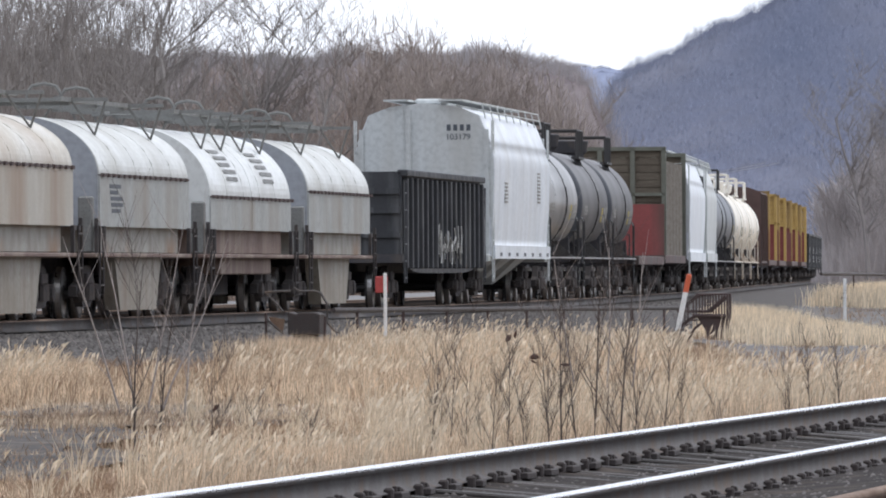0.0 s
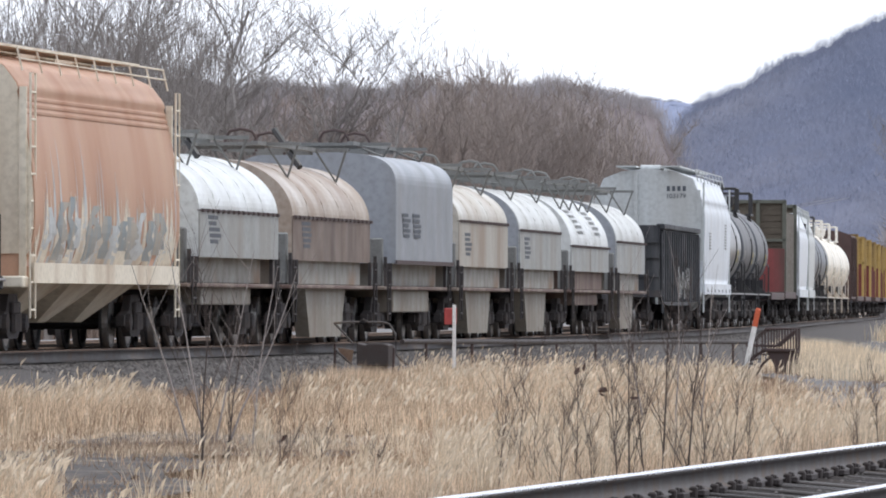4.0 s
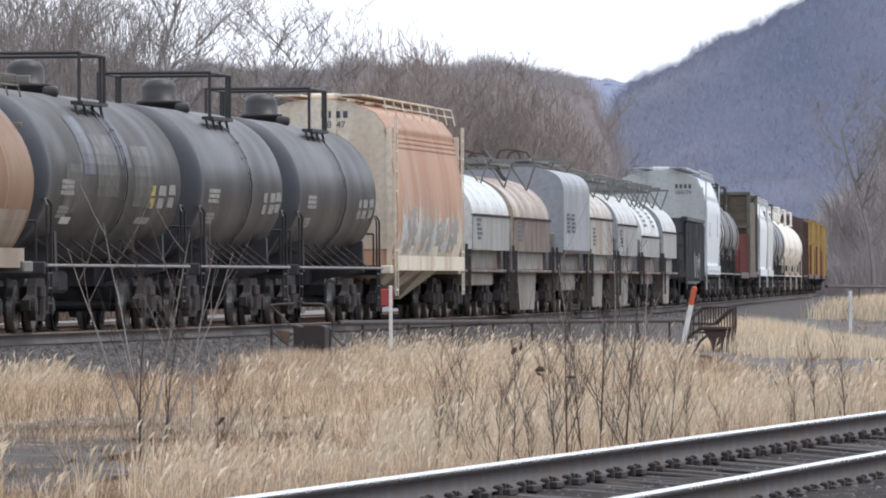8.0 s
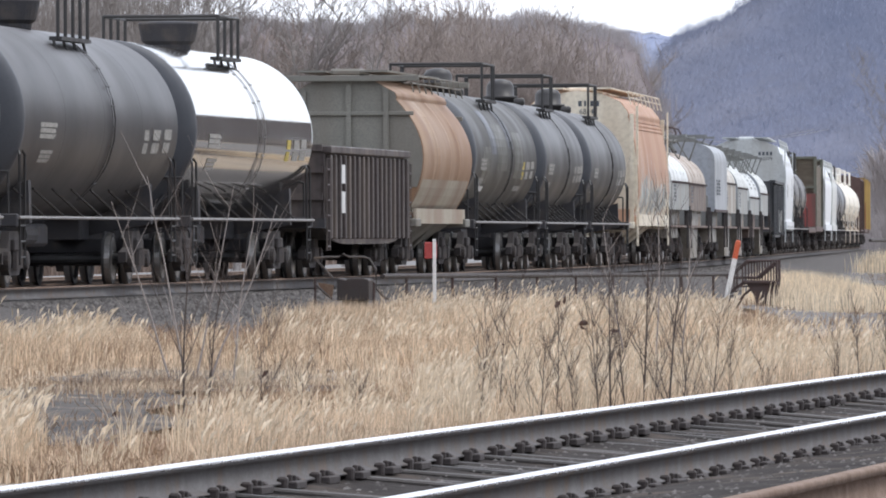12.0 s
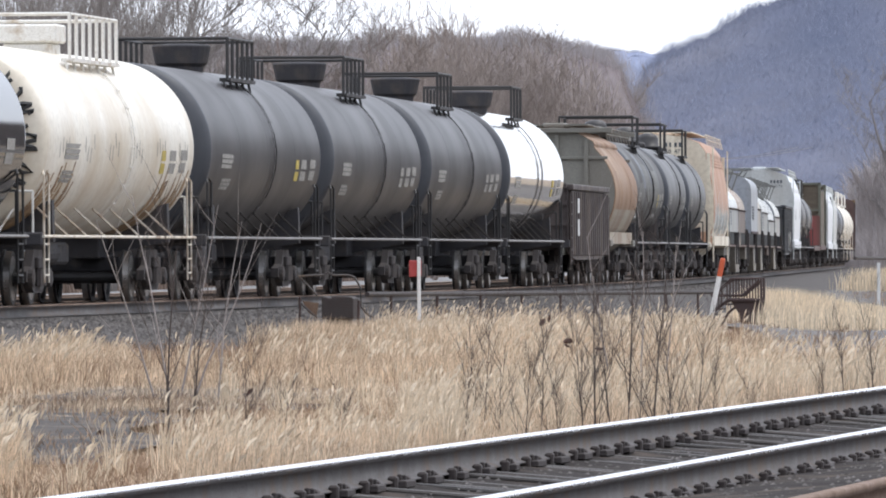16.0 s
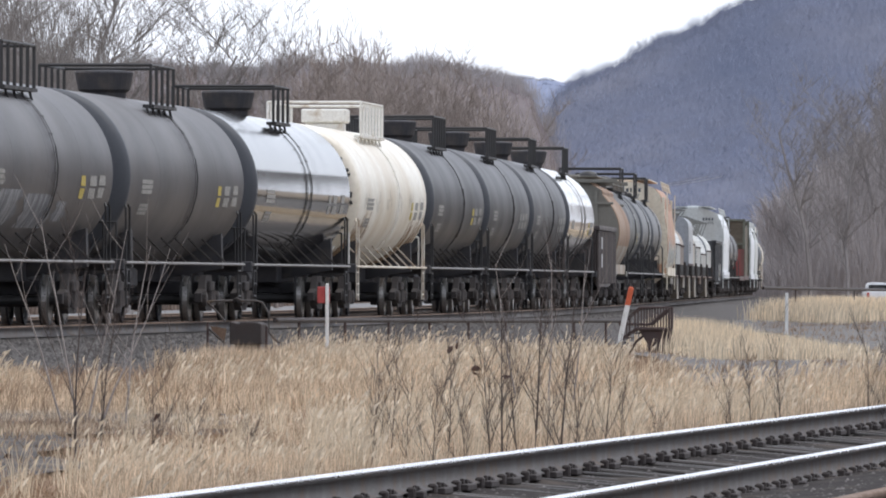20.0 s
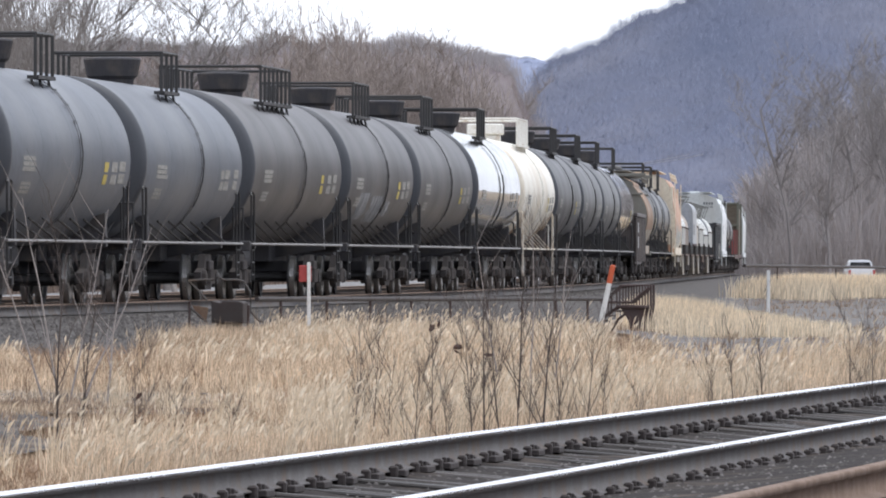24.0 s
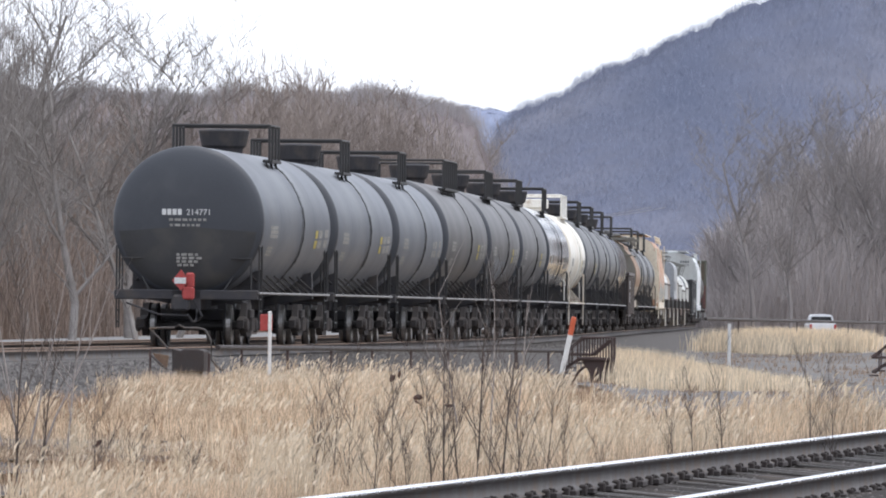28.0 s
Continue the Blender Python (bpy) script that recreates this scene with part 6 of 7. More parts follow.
def plumes(name, tip, off, size, mat, label):
    """Slender drooping seed heads at blade tips."""
    n = len(tip)
    d = off / (np.linalg.norm(off, axis=1)[:, None] + 1e-6) * 0.35 + np.array([0.10, 0, 0.98])
    d = d / np.linalg.norm(d, axis=1)[:, None] * size[:, None]
    w = np.stack([rng.uniform(0.035, 0.075, n) * size, rng.normal(0, 0.05, n) * size, -0.08 * size], 1)
    low = tip - d * 0.45
    droop = np.stack([rng.uniform(0.0, 0.3, n) * size, np.zeros(n), rng.uniform(-0.2, 0.0, n) * size], 1)
    v = np.stack([low, low + d * 0.5 - w, low + d * 0.5 + w, low + d + droop], 1).reshape(-1, 3)
    f = (np.array([(0, 2, 1), (1, 2, 3)])[None] + (np.arange(n) * 4)[:, None, None]).reshape(-1, 3)
    tagged(from_arrays(name, v, f, mat), label, "grass", kind="stuff")


def clumped(n, per, draw, spread):
    """Points in loose tufts: draw(k) gives tuft centres."""
    k = n // per
    c = np.repeat(draw(k), per, 0)
    c[:, :2] += rng.normal(0, spread, (len(c), 2))
    return c


def tufts(name, n, per, draw, spread, low, high, wide, mat, label):
    """Tall tufts that fan out from their middles, with seed heads."""
    c = draw(n)
    open_ground = (c[:, 0] < -0.4) & (c[:, 1] < 122)
    c = c[~open_ground | (rng.random(len(c)) < 0.22)]
    u = c[:, 0] / c[:, 1]
    c = c[~((c[:, 1] > 125) & (((u < -0.007)) | (u > 0.0245)))]
    size = rng.uniform(0.7, 1.25, len(c))
    p = np.repeat(c, per, 0)
    d = rng.normal(0, 1, (len(p), 2))
    p[:, :2] += d * spread
    h = rng.uniform(low, high, len(p)) * np.repeat(size, per)
    fan = np.concatenate([d * 0.10, np.zeros((len(p), 1))], 1)
    tip, off = blades(name, p, h, rng.uniform(*wide, len(p)), mat, label, fan=fan)
    pick = rng.random(len(tip)) < 0.3
    plumes(name + "_heads", tip[pick], off[pick], rng.uniform(0.07, 0.14, pick.sum()), "plume", "feathery heads of the tufts")


def value(x, y, f, s):
    """Smooth patchiness between 0 and 1."""
    return 0.5 + 0.25 * (np.sin(x * f + s) * np.cos(y * f * 0.31 + s * 2) + np.sin(x * f * 0.53 - y * f * 0.47 + s * 3) * 1.0)


def foot(y):
    return line_x(y) + 4.0


def near_field(n):
    y = 64 + 58 * rng.random(n) ** 0.9
    x = rng.uniform(-1, 1, n)
    left, right = -0.055 * y - 0.6, np.minimum(0.066 * y + 0.6, near_x(y) - 1.25)
    x = left + (right - left) * rng.random(n)
    p = np.stack([x, y, ground_z(x, y)], 1)
    jag = rng.normal(0, 1.6, n) + 2.5 * np.sin(x * 2.7 + 1)
    bare = ((x < -2.05 - 0.016 * (y - 72.5) + 0.25 * np.sin(y) + 0.06 * jag) & (y > 72 + jag) & (y < 101 + jag)) | ((y > 104) & (y < 121) & (x < 0.8 + 0.3 * np.sin(y)) & (rng.random(n) < 0.9))
    return p[(~bare | (rng.random(n) < 0.13)) & (right > left)]


def reed_band(n):
    y = 119 + 52 * rng.random(n)
    left, right = np.maximum(-0.06 * y - 1, foot(y) + 0.1), 0.066 * y + 1
    right = np.where(y > 163, np.minimum(right, 5.2), right)
    x = left + (right - left) * rng.random(n)
    keep = (right > left) & ~((x / y < -0.0175) & (x / y > -0.031) & (y > 150)) & ~((x / y > 0.0290 + 0.002 * np.sin(y)) & (y > 124))
    return np.stack([x, y, ground_z(x, y)], 1)[keep]


def far_field(n):
    y = 340 + 560 * rng.random(n) ** 1.6
    left, right = foot(y) + 0.5, 0.07 * y + 2
    x = left + (right - left) * rng.random(n)
    edge = 4.0 * np.sin(x * 1.3) + 3.0 * np.sin(x * 3.1 + 1) + rng.normal(0, 4, n)
    keep = (y > 400 + 2.5 * edge) & (x / y < 0.0545 + 0.0003 * edge) & (x / y > 0.0355 + 0.0002 * edge) & (right > left)
    return np.stack([x, y, ground_z(x, y)], 1)[keep]


def mound(n):
    """The grassy island between the two gravel roads."""
    y = rng.uniform(170, 310, n)
    u = rng.uniform(0.0302, 0.0495, n)
    edge = 3.0 * np.sin(u * 1900) + 2.0 * np.sin(u * 4300 + 1) + rng.normal(0, 2, n)
    keep = (y > np.interp(u, [0.0302, 0.0325, 0.036, 0.0475, 0.0495], [226, 214, 199, 198, 200]) + edge) & (y < np.interp(u, [0.0302, 0.032, 0.0425, 0.0495], [300, 285, 222, 204]) + edge)
    return np.stack([u * y, y, ground_z(u * y, y)], 1)[keep]


p = clumped(150000, 9, near_field, 0.10)
h = (0.09 + 0.26 * value(p[:, 0], p[:, 1], 1.6, 1.0) ** 1.5) * rng.uniform(0.6, 1.35, len(p)) * np.where(p[:, 0] > 2.6, 1.3, 1.0)
h *= np.where((p[:, 0] < -1.9) & (p[:, 0] > -3.6) & (p[:, 1] < 90), 0.5, 1.0) * np.where((p[:, 0] < 0.2) & (p[:, 1] > 78), 0.6, 1.0) * np.where(rng.random(len(p)) < 0.06, 1.6, 1.0)
u = p[:, 0] / p[:, 1]
h *= np.where((u < -0.008) & (p[:, 1] > 86) & (p[:, 1] < 101), 0.55, 1.0) * np.where((u < -0.026) & (u > -0.038) & (p[:, 1] < 75), 0.55, 1.0)
tip, off = blades("near_grass", p, h, rng.uniform(0.005, 0.010, len(p)), "straw", "tall dry straw-coloured grass behind the rails")
pick = (rng.random(len(tip)) < 0.13) & (h > 0.24)
plumes("near_seed_heads", tip[pick], off[pick], rng.uniform(0.06, 0.13, pick.sum()), "plume", "pale feathery seed heads of the dry grass")
p = clumped(45000, 12, near_field, 0.16)
blades("bent_grass", p, rng.uniform(0.06, 0.20, len(p)), rng.uniform(0.006, 0.012, len(p)), "brown_straw", "brown matted grass low in the straw", spread=0.5)

p = clumped(120000, 10, reed_band, 0.16)
h = (0.20 + 0.32 * value(p[:, 0], p[:, 1], 0.9, 2.0) ** 1.4) * rng.uniform(0.65, 1.2, len(p)) * (1 + 0.3 * np.clip((p[:, 0] + 2) / 4, 0, 1))
u = p[:, 0] / p[:, 1]
h *= np.where((u > -0.0155) & (u < -0.007) & (p[:, 1] > 128), 0.9, 1.0) * np.where((u > 0.0265) & (p[:, 1] > 128), 0.5, 1.0)
h *= np.where((u < -0.0175) & (u > -0.031) & (p[:, 1] > 125), 0.65, 1.0) * np.where(u < -0.035, 1.35, 1.0)
tip, off = blades("reed_grass", p, h, rng.uniform(0.008, 0.014, len(p)), "straw", "dense tall reed grass along the bank")
pick = (rng.random(len(tip)) < 0.14) & (h > 0.38)
plumes("reed_seed_heads", tip[pick], off[pick], rng.uniform(0.10, 0.19, pick.sum()), "plume", "pale feathery seed heads of the reeds")
p = clumped(30000, 12, reed_band, 0.2)
blades("reed_litter", p, rng.uniform(0.15, 0.45, len(p)), rng.uniform(0.008, 0.015, len(p)), "brown_straw", "brown dead stems among the reeds", spread=0.5)

tufts("near_tufts", 420, 34, near_field, 0.05, 0.28, 0.52, (0.005, 0.009), "plume", "tall tufts of straw-coloured grass")
tufts("reed_tufts", 420, 36, reed_band, 0.09, 0.45, 0.72, (0.008, 0.013), "straw", "tall tufts of reed grass on the bank")
def front_left(n):
    y = rng.uniform(64, 74, n)
    x = y * rng.uniform(-0.054, -0.0425, n)
    return np.stack([x, y, ground_z(x, y)], 1)


p = clumped(3000, 30, front_left, 0.05)
tip, off = blades("front_grass", p, rng.uniform(0.22, 0.52, len(p)), rng.uniform(0.004, 0.008, len(p)), "straw", "tall pale grass before the wet patch", spread=0.16)
pick = rng.random(len(tip)) < 0.2
plumes("front_seed_heads", tip[pick], off[pick], rng.uniform(0.08, 0.15, pick.sum()), "plume", "feathery heads of the tall pale grass")


def stand_foot(n):
    x, y = rng.normal(-1.75, 0.55, n), rng.uniform(160, 166.5, n)
    return np.stack([x, y, ground_z(x, y)], 1)


p = clumped(4200, 13, stand_foot, 0.10)
blades("bank_grass", p, rng.uniform(0.2, 0.62, len(p)), rng.uniform(0.008, 0.014, len(p)), "straw", "dry grass at the foot of the ballast bank")


def road_edge(n):
    y = rng.uniform(160, 226, n)
    x = 4.6 + 10 * rng.random(n) ** 1.5
    y = np.where(rng.random(n) < 0.6, rng.uniform(220, 430, n), y)
    x = np.where(y > 226, y * (0.038 + 0.025 * rng.random(n)), x)
    return np.stack([x, y, ground_z(x, y) + 0.04], 1)


p = clumped(5000, 14, road_edge, 0.3)
blades("road_weeds", p, rng.uniform(0.04, 0.22, len(p)), rng.uniform(0.01, 0.02, len(p)), "brown_straw", "low dry weeds on the gravel road", spread=0.4)
p = clumped(100000, 10, far_field, 0.35)
h = (0.50 + 0.40 * value(p[:, 0], p[:, 1], 0.35, 3.0)) * rng.uniform(0.6, 1.15, len(p))
h *= np.where(p[:, 1] < 540, 1.2, 1.0)
blades("far_grass", p, h, rng.uniform(0.015, 0.04, len(p)), "pale_straw", "dry grass field beyond the gravel road")
p = clumped(130000, 10, mound, 0.25)
h = (0.40 + 0.30 * value(p[:, 0], p[:, 1], 0.8, 1.0)) * rng.uniform(0.5, 1.15, len(p)) * np.interp(p[:, 0] / p[:, 1], [0.030, 0.034, 0.0475], [1.05, 1.0, 0.6])
blades("island_grass", p, h, rng.uniform(0.010, 0.022, len(p)), "pale_straw", "pale dry grass island between gravel roads")


# ---- bare trees and saplings ----
def grow(rr, start, way, length, radius, level, out, bend, forks, thin, rise=0.1):
    """Adds (start, end, r0, r1, level) pieces of one branch and its twigs."""
    n = 5 if level < 2 else 3
    p, d = np.array(start, float), np.array(way, float)
    for k in range(n):
        d = d + np.array([rr.gauss(0, bend), rr.gauss(0, bend), rr.gauss(0.05, bend * 0.6)])
        d /= np.linalg.norm(d)
        q = p + d * length / n
        r0, r1 = radius * (1 - 0.75 * k / n), radius * (1 - 0.75 * (k + 1) / n)
        out.append((p, q, r0, r1, level))
        if level < len(forks) and (k > 0 or level > 0):
            for _ in range(forks[level]):
                a = rr.uniform(0, math.tau)
                side = np.array([math.cos(a), math.sin(a), rr.uniform(rise, rise + 0.6)])
                w = d * rr.uniform(0.5, 0.9) + side * rr.uniform(0.6, 1.0)
                w /= np.linalg.norm(w)
                u = rr.random()
                grow(rr, p + (q - p) * u, w, length * rr.uniform(0.30, 0.50), max(r1 * 0.6, thin), level + 1, out, bend * 1.25, forks, thin, rise)
        p = q


def branches(name, segs, mat, parent, label=""):
    """Three-sided tapering bars for all pieces, in one mesh."""
    a = np.array([s[0] for s in segs])
    b = np.array([s[1] for s in segs])
    r0, r1 = np.array([s[2] for s in segs]), np.array([s[3] for s in segs])
    d = b - a
    d /= np.linalg.norm(d, axis=1)[:, None] + 1e-9
    u = np.cross(d, np.array([0.31, 0.87, 0.2]))
    u /= np.linalg.norm(u, axis=1)[:, None]
    w = np.cross(d, u)
    v = []
    for p, r in ((a, r0), (b, r1)):
        for k in range(3):
            c, s = math.cos(k * math.tau / 3), math.sin(k * math.tau / 3)
            v.append(p + (u * c + w * s) * r[:, None])
    v = np.stack(v, 1).reshape(-1, 3)
    f = (np.array([(0, 1, 4, 3), (1, 2, 5, 4), (2, 0, 3, 5)])[None] + (np.arange(len(segs)) * 6)[:, None, None]).reshape(-1, 4)
    ob = from_arrays(name, v, f, mat)
    ob.parent = parent
    return tagged(ob, label) if label else ob


def bare_tree(seed, high, mat, label, name="bare_tree", forks=(2, 3, 3), bend=0.16, thin=0.012, girth=0.02, twig_mat=None, lean=0.1, rise=0.1):
    rr = random.Random(seed)
    segs = []
    grow(rr, (0, 0, -0.2), (rr.gauss(0, lean), rr.gauss(0, lean), 1), high * 0.8, high * girth, 0, segs, bend * 0.6, forks, thin, rise)
    tree = tagged(new(name), label, "tree" if name == "bare_tree" else "sapling")
    branches("trunk", [s for s in segs if s[4] == 0], mat, tree)
    runs, n = [s for s in segs if s[4] == 1], 5 if len(forks) > 0 else 3
    limbs = [runs[k:k + 5] for k in range(0, len(runs), 5)]
    for limb in limbs:
        branches("limb", limb, mat, tree)
    if any(s[4] > 1 for s in segs):
        tagged(branches("crown", [s for s in segs if s[4] > 1], twig_mat or mat, tree), kind="stuff")
    return tree


# saplings in the grass: place along the view, depth, height
for k, (u, y, hi, mat) in enumerate(((-0.0274, 88, 1.75, "twig"), (-0.0251, 90, 1.5, "twig"), (-0.0200, 86, 0.95, "twig"), (-0.0160, 84, 0.7, "twig"), (0.0015, 84, 1.0, "twig"), (0.0035, 90, 1.05, "twig"),
                                     (0.0075, 84, 0.95, "twig"), (0.0092, 88, 1.0, "twig"), (0.0126, 92, 0.85, "twig"), (0.0148, 86, 1.55, "twig"), (0.0178, 92, 1.65, "twig"), (0.0201, 90, 1.7, "twig"),
                                     (0.0225, 94, 1.1, "twig"), (0.0244, 92, 1.15, "twig"), (0.0375, 100, 0.9, "twig"), (0.0392, 104, 1.05, "twig"), (0.0420, 108, 1.1, "twig"), (0.0508, 112, 1.25, "twig"), (0.0528, 108, 1.2, "twig"),
                                     (0.0052, 88, 0.8, "twig"), (0.0110, 86, 0.8, "twig"), (0.0136, 88, 1.1, "twig"), (0.0164, 90, 1.2, "twig"), (0.0190, 88, 1.0, "twig"), (0.0215, 92, 0.9, "twig"), (0.0262, 94, 0.8, "twig"), (0.0300, 96, 0.7, "twig"), (-0.0105, 84, 0.6, "twig"))):
    t = bare_tree(100 + k, hi * 1.3, mat, "leafless sapling standing in the dry grass", "sapling", (2, 2), 0.06, 0.0022, 0.0060, lean=0.03, rise=0.8)
    y -= 6
    t.matrix_basis = pose(u * y, y, at(u * y, y))
# long pale shoots before the bank
for k, (u, y, hi, ln) in enumerate(((-0.0285, 104, 2.0, -0.28), (-0.0270, 104, 2.2, -0.12), (-0.0262, 106, 2.1, 0.16), (-0.0248, 106, 2.0, 0.25), (-0.0225, 104, 1.9, 0.08), (0.0165, 108, 1.75, -0.22), (0.0192, 110, 1.8, 0.05), (0.0212, 110, 1.75, 0.2))):
    rr = random.Random(300 + k)
    segs = []
    grow(rr, (0, 0, 0), (ln, 0, 1), hi, 0.014, 0, segs, 0.05, (1,), 0.004)
    t = tagged(new("sapling"), "slender pale leafless shoot", "sapling")
    branches("stem", [s for s in segs if s[4] == 0], "pale_twig", t)
    tagged(branches("crown", [s for s in segs if s[4] > 0], "pale_twig", t), kind="stuff")
    t.matrix_basis = pose(u * y, y, at(u * y, y))
# withered leaves caught on the stems
for k, (u, z, y) in enumerate(((0.00417, -0.22, 90), (0.0120, -0.10, 92), (0.0121, -0.05, 92), (0.0120, -0.06, 93), (0.0095, 0.12, 92), (0.0102, 0.16, 92), (-0.0193, -0.42, 86), (-0.0340, -0.72, 84), (-0.0325, -0.75, 83), (0.0150, -0.1, 90))):
    leaf = tagged(new("withered_leaf"), "dark withered leaf hanging on a stem", "leaf")
    leaf.matrix_basis = pose(u * y, y, z, 20 * k, 35 * k, 50 * k)
    bm = B()
    v = [bm.verts.new(q) for q in ((0, -0.045, 0), (0.026, -0.01, 0.012), (0.016, 0.03, 0.006), (0, 0.05, -0.006), (-0.018, 0.028, 0.010), (-0.026, -0.012, 0.004))]
    mid = bm.verts.new((0, 0.0, -0.012))
    for i in range(6):
        bm.faces.new((v[i], v[(i + 1) % 6], mid))
    part("blade", bm, "leaf", leaf)

# the wood behind the line
protos = [bare_tree(20 + k, 1.0 * hi, mat, lab, forks=(2, 3, 3), thin=0.012, girth=gi, bend=be) for k, (hi, mat, lab, gi, be) in enumerate((
    (14.0, "sycamore", "pale-barked leafless tree with a wide crown", 0.014, 0.2), (12.5, "sycamore", "pale-barked leafless tree at the wood's edge", 0.014, 0.22),
    (11.0, "bark", "grey leafless tree in the wood", 0.013, 0.16), (10.0, "bark", "grey leafless tree in the wood", 0.013, 0.18), (9.0, "bark", "slim grey leafless tree", 0.012, 0.15), (12.0, "bark", "tall grey leafless tree", 0.012, 0.17), (13.0, "hazed_bark", "leafless tree beyond the road, bark greyed with haze", 0.014, 0.18), (12.0, "hazed_bark", "leafless tree beyond the road, bark greyed with haze", 0.014, 0.2)))]
rt = random.Random(9)
slots = []
for k in range(17):      # tall pale ones on the near side
    slots.append((-0.062 + 0.0034 * k + rt.uniform(-0.0015, 0.0015), rt.uniform(300, 360), rt.choice((0, 1)), rt.uniform(0.85, 1.05) * (0.72 if k > 13 else 1.0)))
for k in range(70):
    slots.append((-0.062 + 0.080 * rt.random(), rt.uniform(370, 640), rt.choice((2, 3, 4, 5)), rt.uniform(0.75, 1.12)))
for k in range(30):      # right of the road
    slots.append((0.043 + 0.03 * (k + rt.random()) / 30, rt.uniform(735, 860), rt.choice((6, 7)), rt.uniform(1.0, 1.5)))
used = set()
for u, y, k, sc in slots:
    x = u * y
    if u < 0.03 and x > line_x(y) - 9:
        continue
    sc *= 0.7 if 0.009 < u < 0.03 else 1.0
    m = pose(x, y, at(x, y), 0, 0, rt.uniform(0, 360))
    if k in used:
        c = copy_thing(protos[k], m)
        c.scale = (sc, sc, sc)
    else:
        protos[k].matrix_basis = m
        used.add(k)


# tall trees on the low ground before the hill
for k, (u, y, hi) in enumerate(((-0.0035, 880, 20.5), (-0.0012, 930, 23.0), (0.0012, 900, 23.5), (0.0034, 940, 24.5), (0.0058, 890, 22.5), (0.0082, 920, 23.8), (0.0104, 905, 19.5), (0.0128, 950, 15.5))):
    c = copy_thing(protos[(2, 4, 5)[k % 3]], pose(u * y, y, at(u * y, y), 0, 0, 77 * k))
    s_ = hi / (11.0, 9.0, 12.0)[k % 3]
    c.scale = (s_, s_, s_)


def scatter(n, u0, u1, y0, y1, clear=17.0):
    u, y = rng.uniform(u0, u1, n), y0 + (y1 - y0) * rng.random(n)
    x = u * y
    keep = (x < line_x(y) - clear) | (u > 0.03)
    return np.stack([x, y, ground_z(x, y)], 1)[keep]


p = clumped(120000, 12, lambda n: scatter(n, -0.066, 0.024, 320, 700), 0.8)
h = rng.uniform(1.5, 7.6, len(p)) * (0.75 + 0.5 * value(p[:, 0], p[:, 1], 0.12, 1.0))
blades("underwood", p, h, rng.uniform(0.018, 0.045, len(p)), "brush", "brown leafless underwood behind the line", lean=(0, 0), spread=0.34, flat=1.0, category="bushes")


def crowns(name, trees, per, mat, label, twig, wide):
    """Fine upswept twigs filling the crowns of far trees: place, height, width of each."""
    c = np.repeat(np.array(trees), per, 0)
    d = rng.normal(0, 1, (len(c), 3))
    d /= np.linalg.norm(d, axis=1)[:, None]
    d *= rng.random((len(c), 1)) ** 0.45
    base = np.stack([c[:, 0] + d[:, 0] * c[:, 3], c[:, 1] + d[:, 1] * c[:, 3], ground_z(c[:, 0], c[:, 1]) + c[:, 2] * (0.58 + 0.38 * d[:, 2])], 1)
    fan = np.stack([d[:, 0] * 0.6, d[:, 1] * 0.6, 0 * d[:, 0]], 1)
    blades(name, base, rng.uniform(*twig, len(c)), rng.uniform(*wide, len(c)), mat, label, lean=(0, 0), spread=0.35, flat=0.6, category="forest", fan=fan)


far_trees = []
for k in range(46):
    u = 0.0425 + 0.035 * rng.random()
    y = rng.uniform(760, 900)
    far_trees.append((u * y, y, np.interp(u, [0.042, 0.046, 0.052, 0.058, 0.075], [8, 11, 14.5, 18, 19]) * rng.uniform(0.8, 1.1), rng.uniform(2.2, 4.0)))
crowns("roadside_crowns", far_trees, 900, "hazed_far_wood", "fine grey twigs of the trees beyond the road", (0.9, 2.4), (0.05, 0.10))
low_trees = []
for k in range(40):
    u, y = -0.010 + 0.028 * (k + rng.random()) / 40, rng.uniform(860, 960)
    low_trees.append((u * y, y, np.interp(u, [-0.010, -0.004, 0.0035, 0.0085, 0.0125, 0.018], [21, 23, 25, 22.5, 20, 14]) * rng.uniform(0.66, 1.12), rng.uniform(2.2, 4.4)))
crowns("low_ground_twigs", low_trees, 620, "hazed_low_wood", "fine brown twigs of tall trees on the low ground", (0.8, 1.9), (0.035, 0.075))
tall_trees = []
for k in range(48):
    u, y = -0.066 + 0.046 * rng.random(), rng.uniform(300, 380)
    tall_trees.append((u * y, y, rng.uniform(9.0, 13.5), rng.uniform(1.4, 2.6)))
crowns("tall_twigs", tall_trees, 650, "sycamore", "fine pale twigs of the tall trees", (0.4, 1.2), (0.012, 0.026))
wood_trees = []
while len(wood_trees) < 110:
    u, y = -0.064 + 0.086 * rng.random(), rng.uniform(380, 660)
    if u * y < line_x(y) - 17:
        wood_trees.append((u * y, y, rng.uniform(6.0, 11.5), rng.uniform(1.2, 2.6)))
crowns("wood_twigs", wood_trees, 700, "brush", "fine brown twigs of the wood behind the line", (0.5, 1.5), (0.02, 0.045))
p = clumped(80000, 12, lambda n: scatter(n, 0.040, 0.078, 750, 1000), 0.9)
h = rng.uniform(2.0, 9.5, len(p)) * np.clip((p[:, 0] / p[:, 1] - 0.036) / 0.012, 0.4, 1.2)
blades("roadside_underwood", p, h, rng.uniform(0.02, 0.05, len(p)), "hazed_far_wood", "grey-brown leafless underwood beyond the road", lean=(0, 0), spread=0.34, flat=1.0, category="bushes")


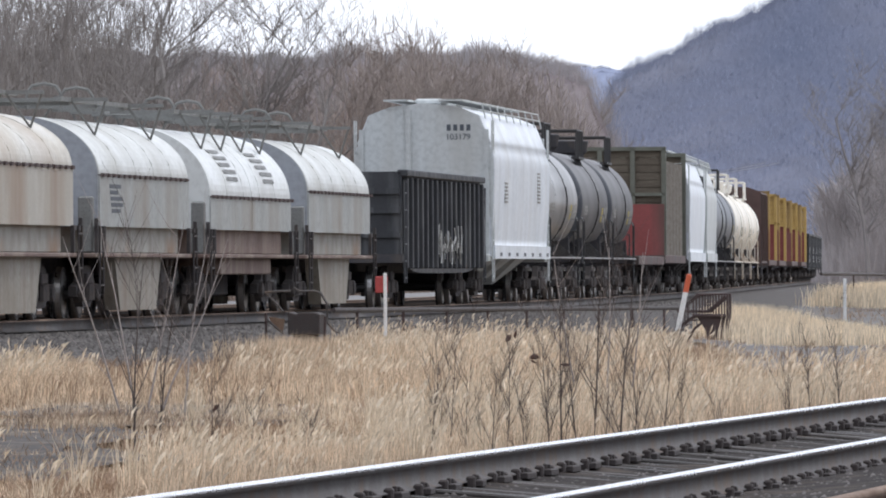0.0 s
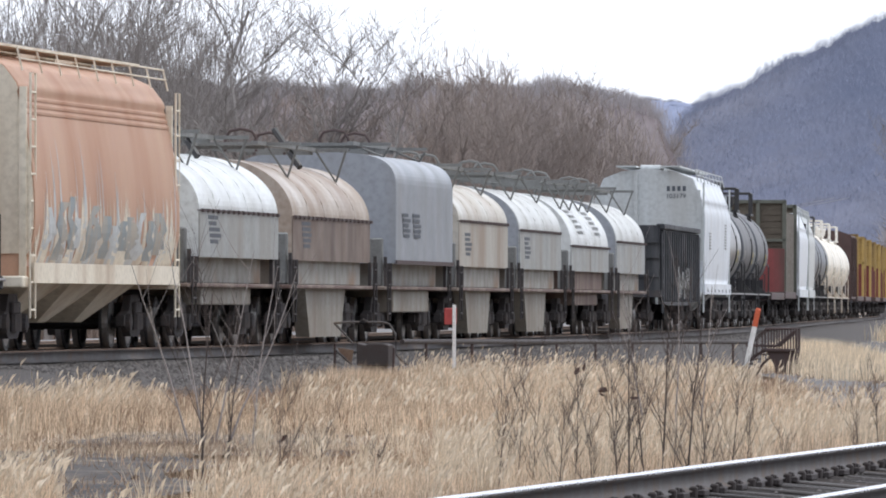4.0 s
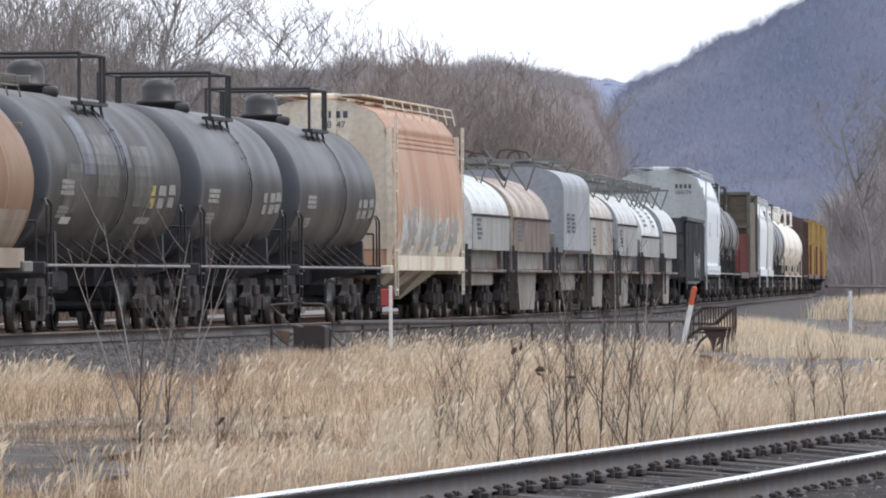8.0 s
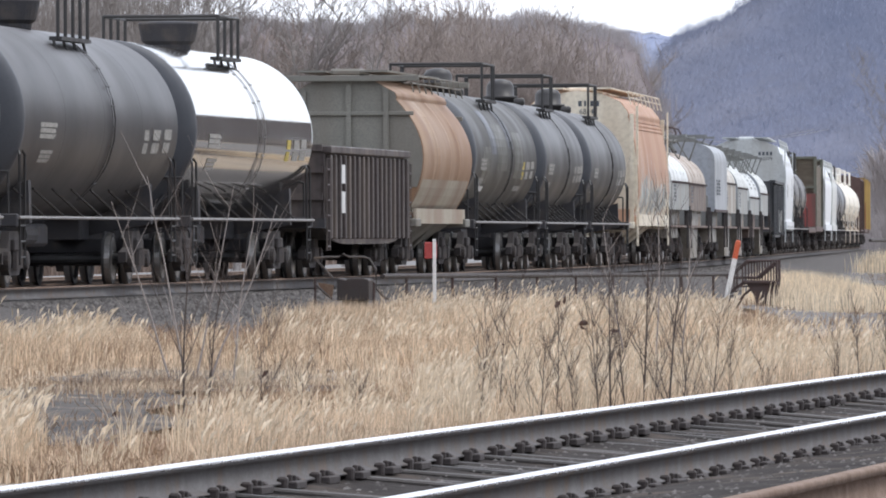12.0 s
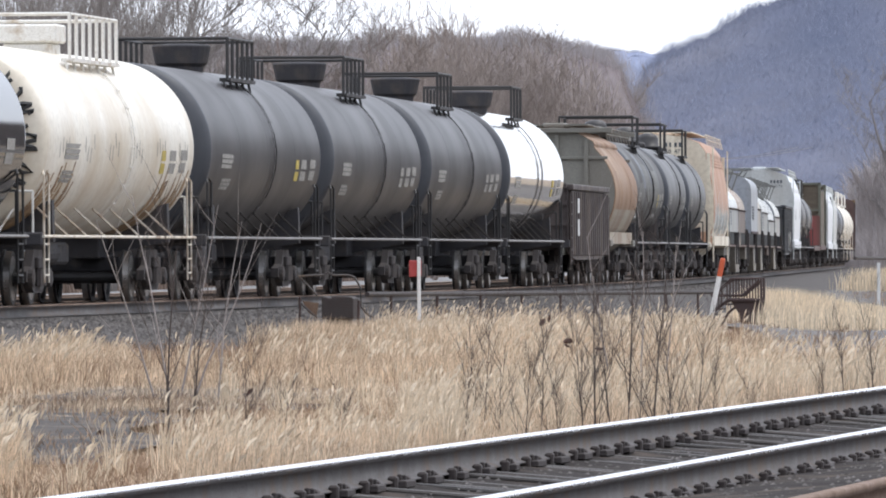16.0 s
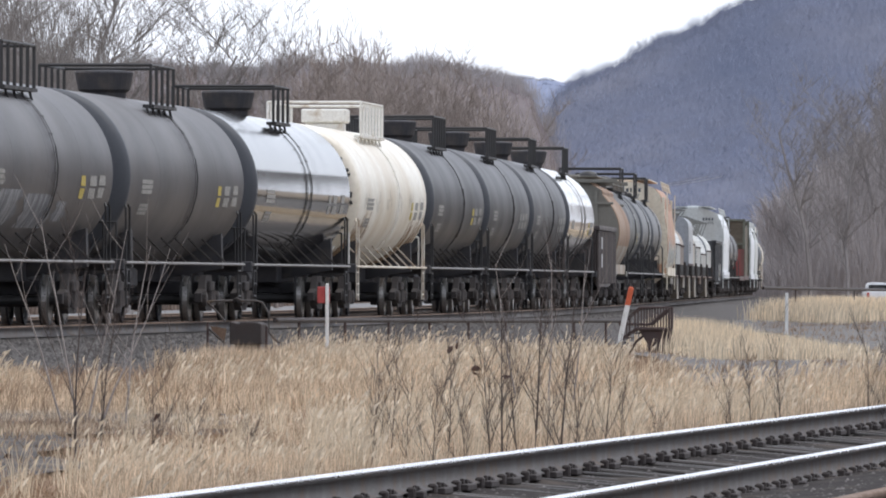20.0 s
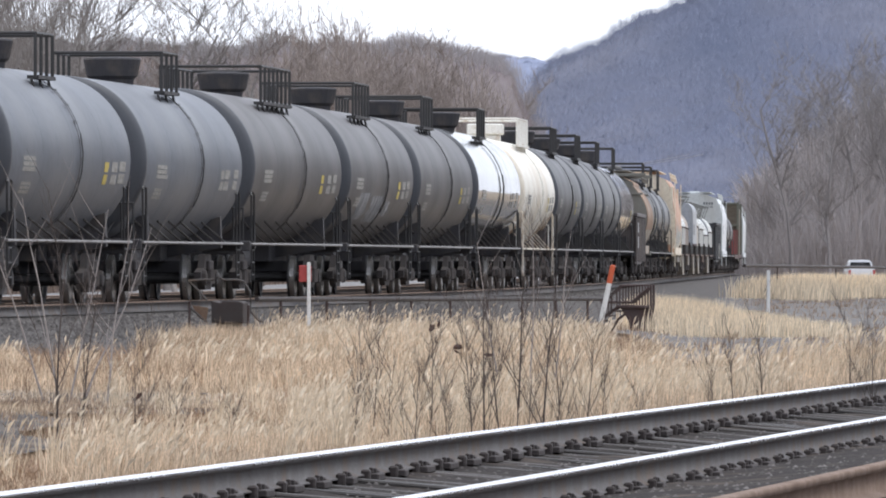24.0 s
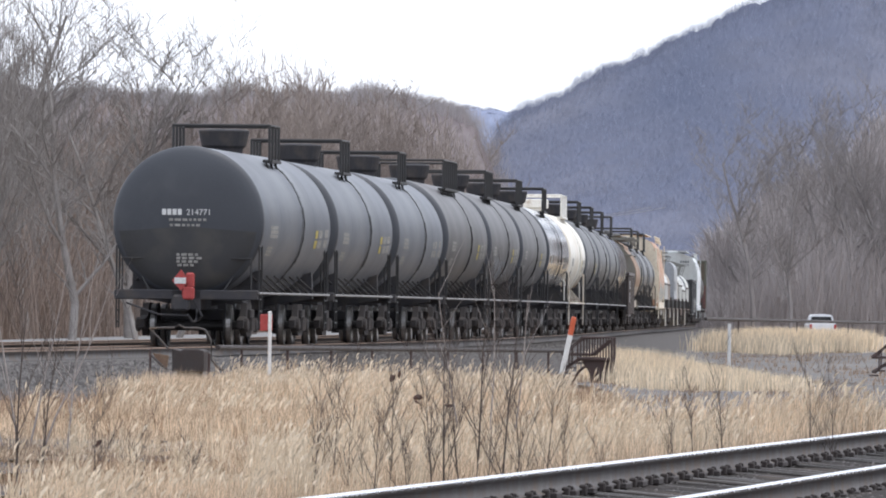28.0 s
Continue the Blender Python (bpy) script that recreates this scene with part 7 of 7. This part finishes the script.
# ---- hills ----
def hill(name, depth, front, skyline, heights, mat, label, canopy, trees, tree_high, tree_wide, rough, nu, nv, tree_mat, slope_trees=0):
    """A wooded hill: a sheet that climbs from front to its skyline, bumpy with crowns, and bare trees along its crest."""
    us = np.linspace(skyline[0], skyline[-1], nu)
    top = np.interp(us, skyline, heights)
    ridge = rough * (np.sin(us * 900) * 0.4 + np.sin(us * 2300 + 1) * 0.25 + np.sin(us * 5100) * 0.15)
    vs = np.concatenate([np.linspace(0, 1, nv), [1.03, 1.08]])
    yy = np.repeat((front + (depth - front) * vs)[:, None], nu, 1)
    rise = np.where(vs <= 1, vs ** 1.5 * (1.0 - 0.06 * (1 - vs)), 1 - (vs - 1) * 3)
    xx = us[None] * yy
    fold = rough * (1.2 * np.sin(us[None] * 420 + vs[:, None] * 5) + 3.0 * np.sin(us[None] * 170 + vs[:, None] * 3.4)) * np.sin(vs[:, None] * math.pi)
    crown = rng.normal(0, 1, xx.shape)
    crown = (crown + np.roll(crown, 1, 0) + np.roll(crown, 1, 1) + np.roll(np.roll(crown, 1, 0), 1, 1)) * 0.5
    zz = GROUND - 0.5 + (top[None] + fold + ridge[None] * np.clip(vs[:, None], 0, 1) ** 25) * rise[:, None] + canopy * crown * np.clip(vs[:, None] * 4, 0, 1)
    idx = np.arange(xx.size).reshape(xx.shape)
    f = np.stack([idx[:-1, :-1], idx[:-1, 1:], idx[1:, 1:], idx[1:, :-1]], -1).reshape(-1, 4)
    tagged(from_arrays(name, np.stack([xx, yy, zz], -1).reshape(-1, 3), f, mat, True), label, "hill", kind="structure")
    if slope_trees:
        i, j = rng.integers(4, nv - 2, slope_trees), rng.integers(0, nu - 1, slope_trees)
        base = np.stack([xx[i, j], yy[i, j], zz[i, j] - 0.8], 1)
        thick = 0.5 + 0.5 * np.sin(base[:, 0] * 0.11 + base[:, 2] * 0.16) * np.sin(base[:, 0] * 0.043 - base[:, 2] * 0.07 + 1)
        base = np.repeat(base[rng.random(len(base)) < 0.25 + 0.75 * thick], 4, 0)
        base[:, 0] += rng.normal(0, tree_high * 0.35, len(base))
        blades(name.replace("hill", "slope_trees"), base, rng.uniform(0.3, 0.8, len(base)) * tree_high, rng.uniform(1.0, 2.2, len(base)) * tree_wide, tree_mat, "bare trees on the slope", lean=(0, 0), spread=0.7, flat=0.4, category="forest")
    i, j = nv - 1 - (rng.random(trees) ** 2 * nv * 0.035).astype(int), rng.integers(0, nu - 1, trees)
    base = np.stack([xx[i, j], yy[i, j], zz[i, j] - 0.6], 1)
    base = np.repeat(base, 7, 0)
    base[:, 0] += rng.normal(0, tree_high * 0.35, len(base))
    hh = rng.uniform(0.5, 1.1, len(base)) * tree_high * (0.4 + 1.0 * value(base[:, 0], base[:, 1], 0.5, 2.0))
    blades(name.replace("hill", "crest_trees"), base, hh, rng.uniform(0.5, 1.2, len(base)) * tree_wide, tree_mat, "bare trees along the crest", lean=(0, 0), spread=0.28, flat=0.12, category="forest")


hill("far_ridge", 4600, 4100, [0.000, 0.010, 0.0165, 0.0190, 0.0215, 0.030], [98, 96, 94, 94.5, 92, 88], "haze_wood", "ridge far up the valley, pale blue haze in its colour", 0.2, 900, 2.5, 0.07, 1.0, 200, 60, "hazed_crest")
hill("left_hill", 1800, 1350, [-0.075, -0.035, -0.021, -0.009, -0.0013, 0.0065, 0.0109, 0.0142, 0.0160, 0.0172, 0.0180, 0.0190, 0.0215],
     [41, 40, 39.5, 39.3, 39.8, 40.0, 39.4, 38.4, 37.2, 35.5, 33, 29, 14], "hill_wood", "low hill with grey-brown winter woods", 0.30, 7000, 3.4, 0.035, 1.2, 420, 160, "hazed_crest_brown", 5000)
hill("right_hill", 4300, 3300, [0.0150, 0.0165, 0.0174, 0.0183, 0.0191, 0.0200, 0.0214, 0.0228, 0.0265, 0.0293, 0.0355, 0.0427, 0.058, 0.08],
     [22, 40, 53, 65, 75.5, 83, 86.5, 88.5, 96.5, 103.5, 115, 130.5, 153, 168], "blue_haze_wood", "steep wooded mountain, blue haze in its colour", 0.22, 2600, 5.5, 0.06, 2.0, 460, 280, "hazed_crest", 22000)


def motions():
    """The train rolls away along its line, gaining a little speed; wheels turn with it."""
    def run(t):
        return 14.022 * t + 0.00794 * t * t

    for car, s0 in CARS:
        rows = []
        for t in np.arange(0, 28.01, 1.0):
            x, y, h = on_line(s0 + run(t))
            rows.append((float(t), pose(float(x), float(y), 0, 0, 0, -math.degrees(float(h)))))
        walk(car, rows)
    for sets, dy in zip(WHEELSETS, (-0.88, 0.88)):
        rows = [(k / FPS, pose(0, dy, 0.418) @ Matrix.Rotation(-run(k / FPS) / 0.418, 4, "X")) for k in range(0, 28 * FPS + 1)]
        walk(sets[0], rows)
        keys = sets[0].animation_data
        for w in sets[1:]:
            w.rotation_mode = "QUATERNION"
            own = w.animation_data_create()
            own.action = keys.action
            own.action_slot = keys.action_slot


motions()
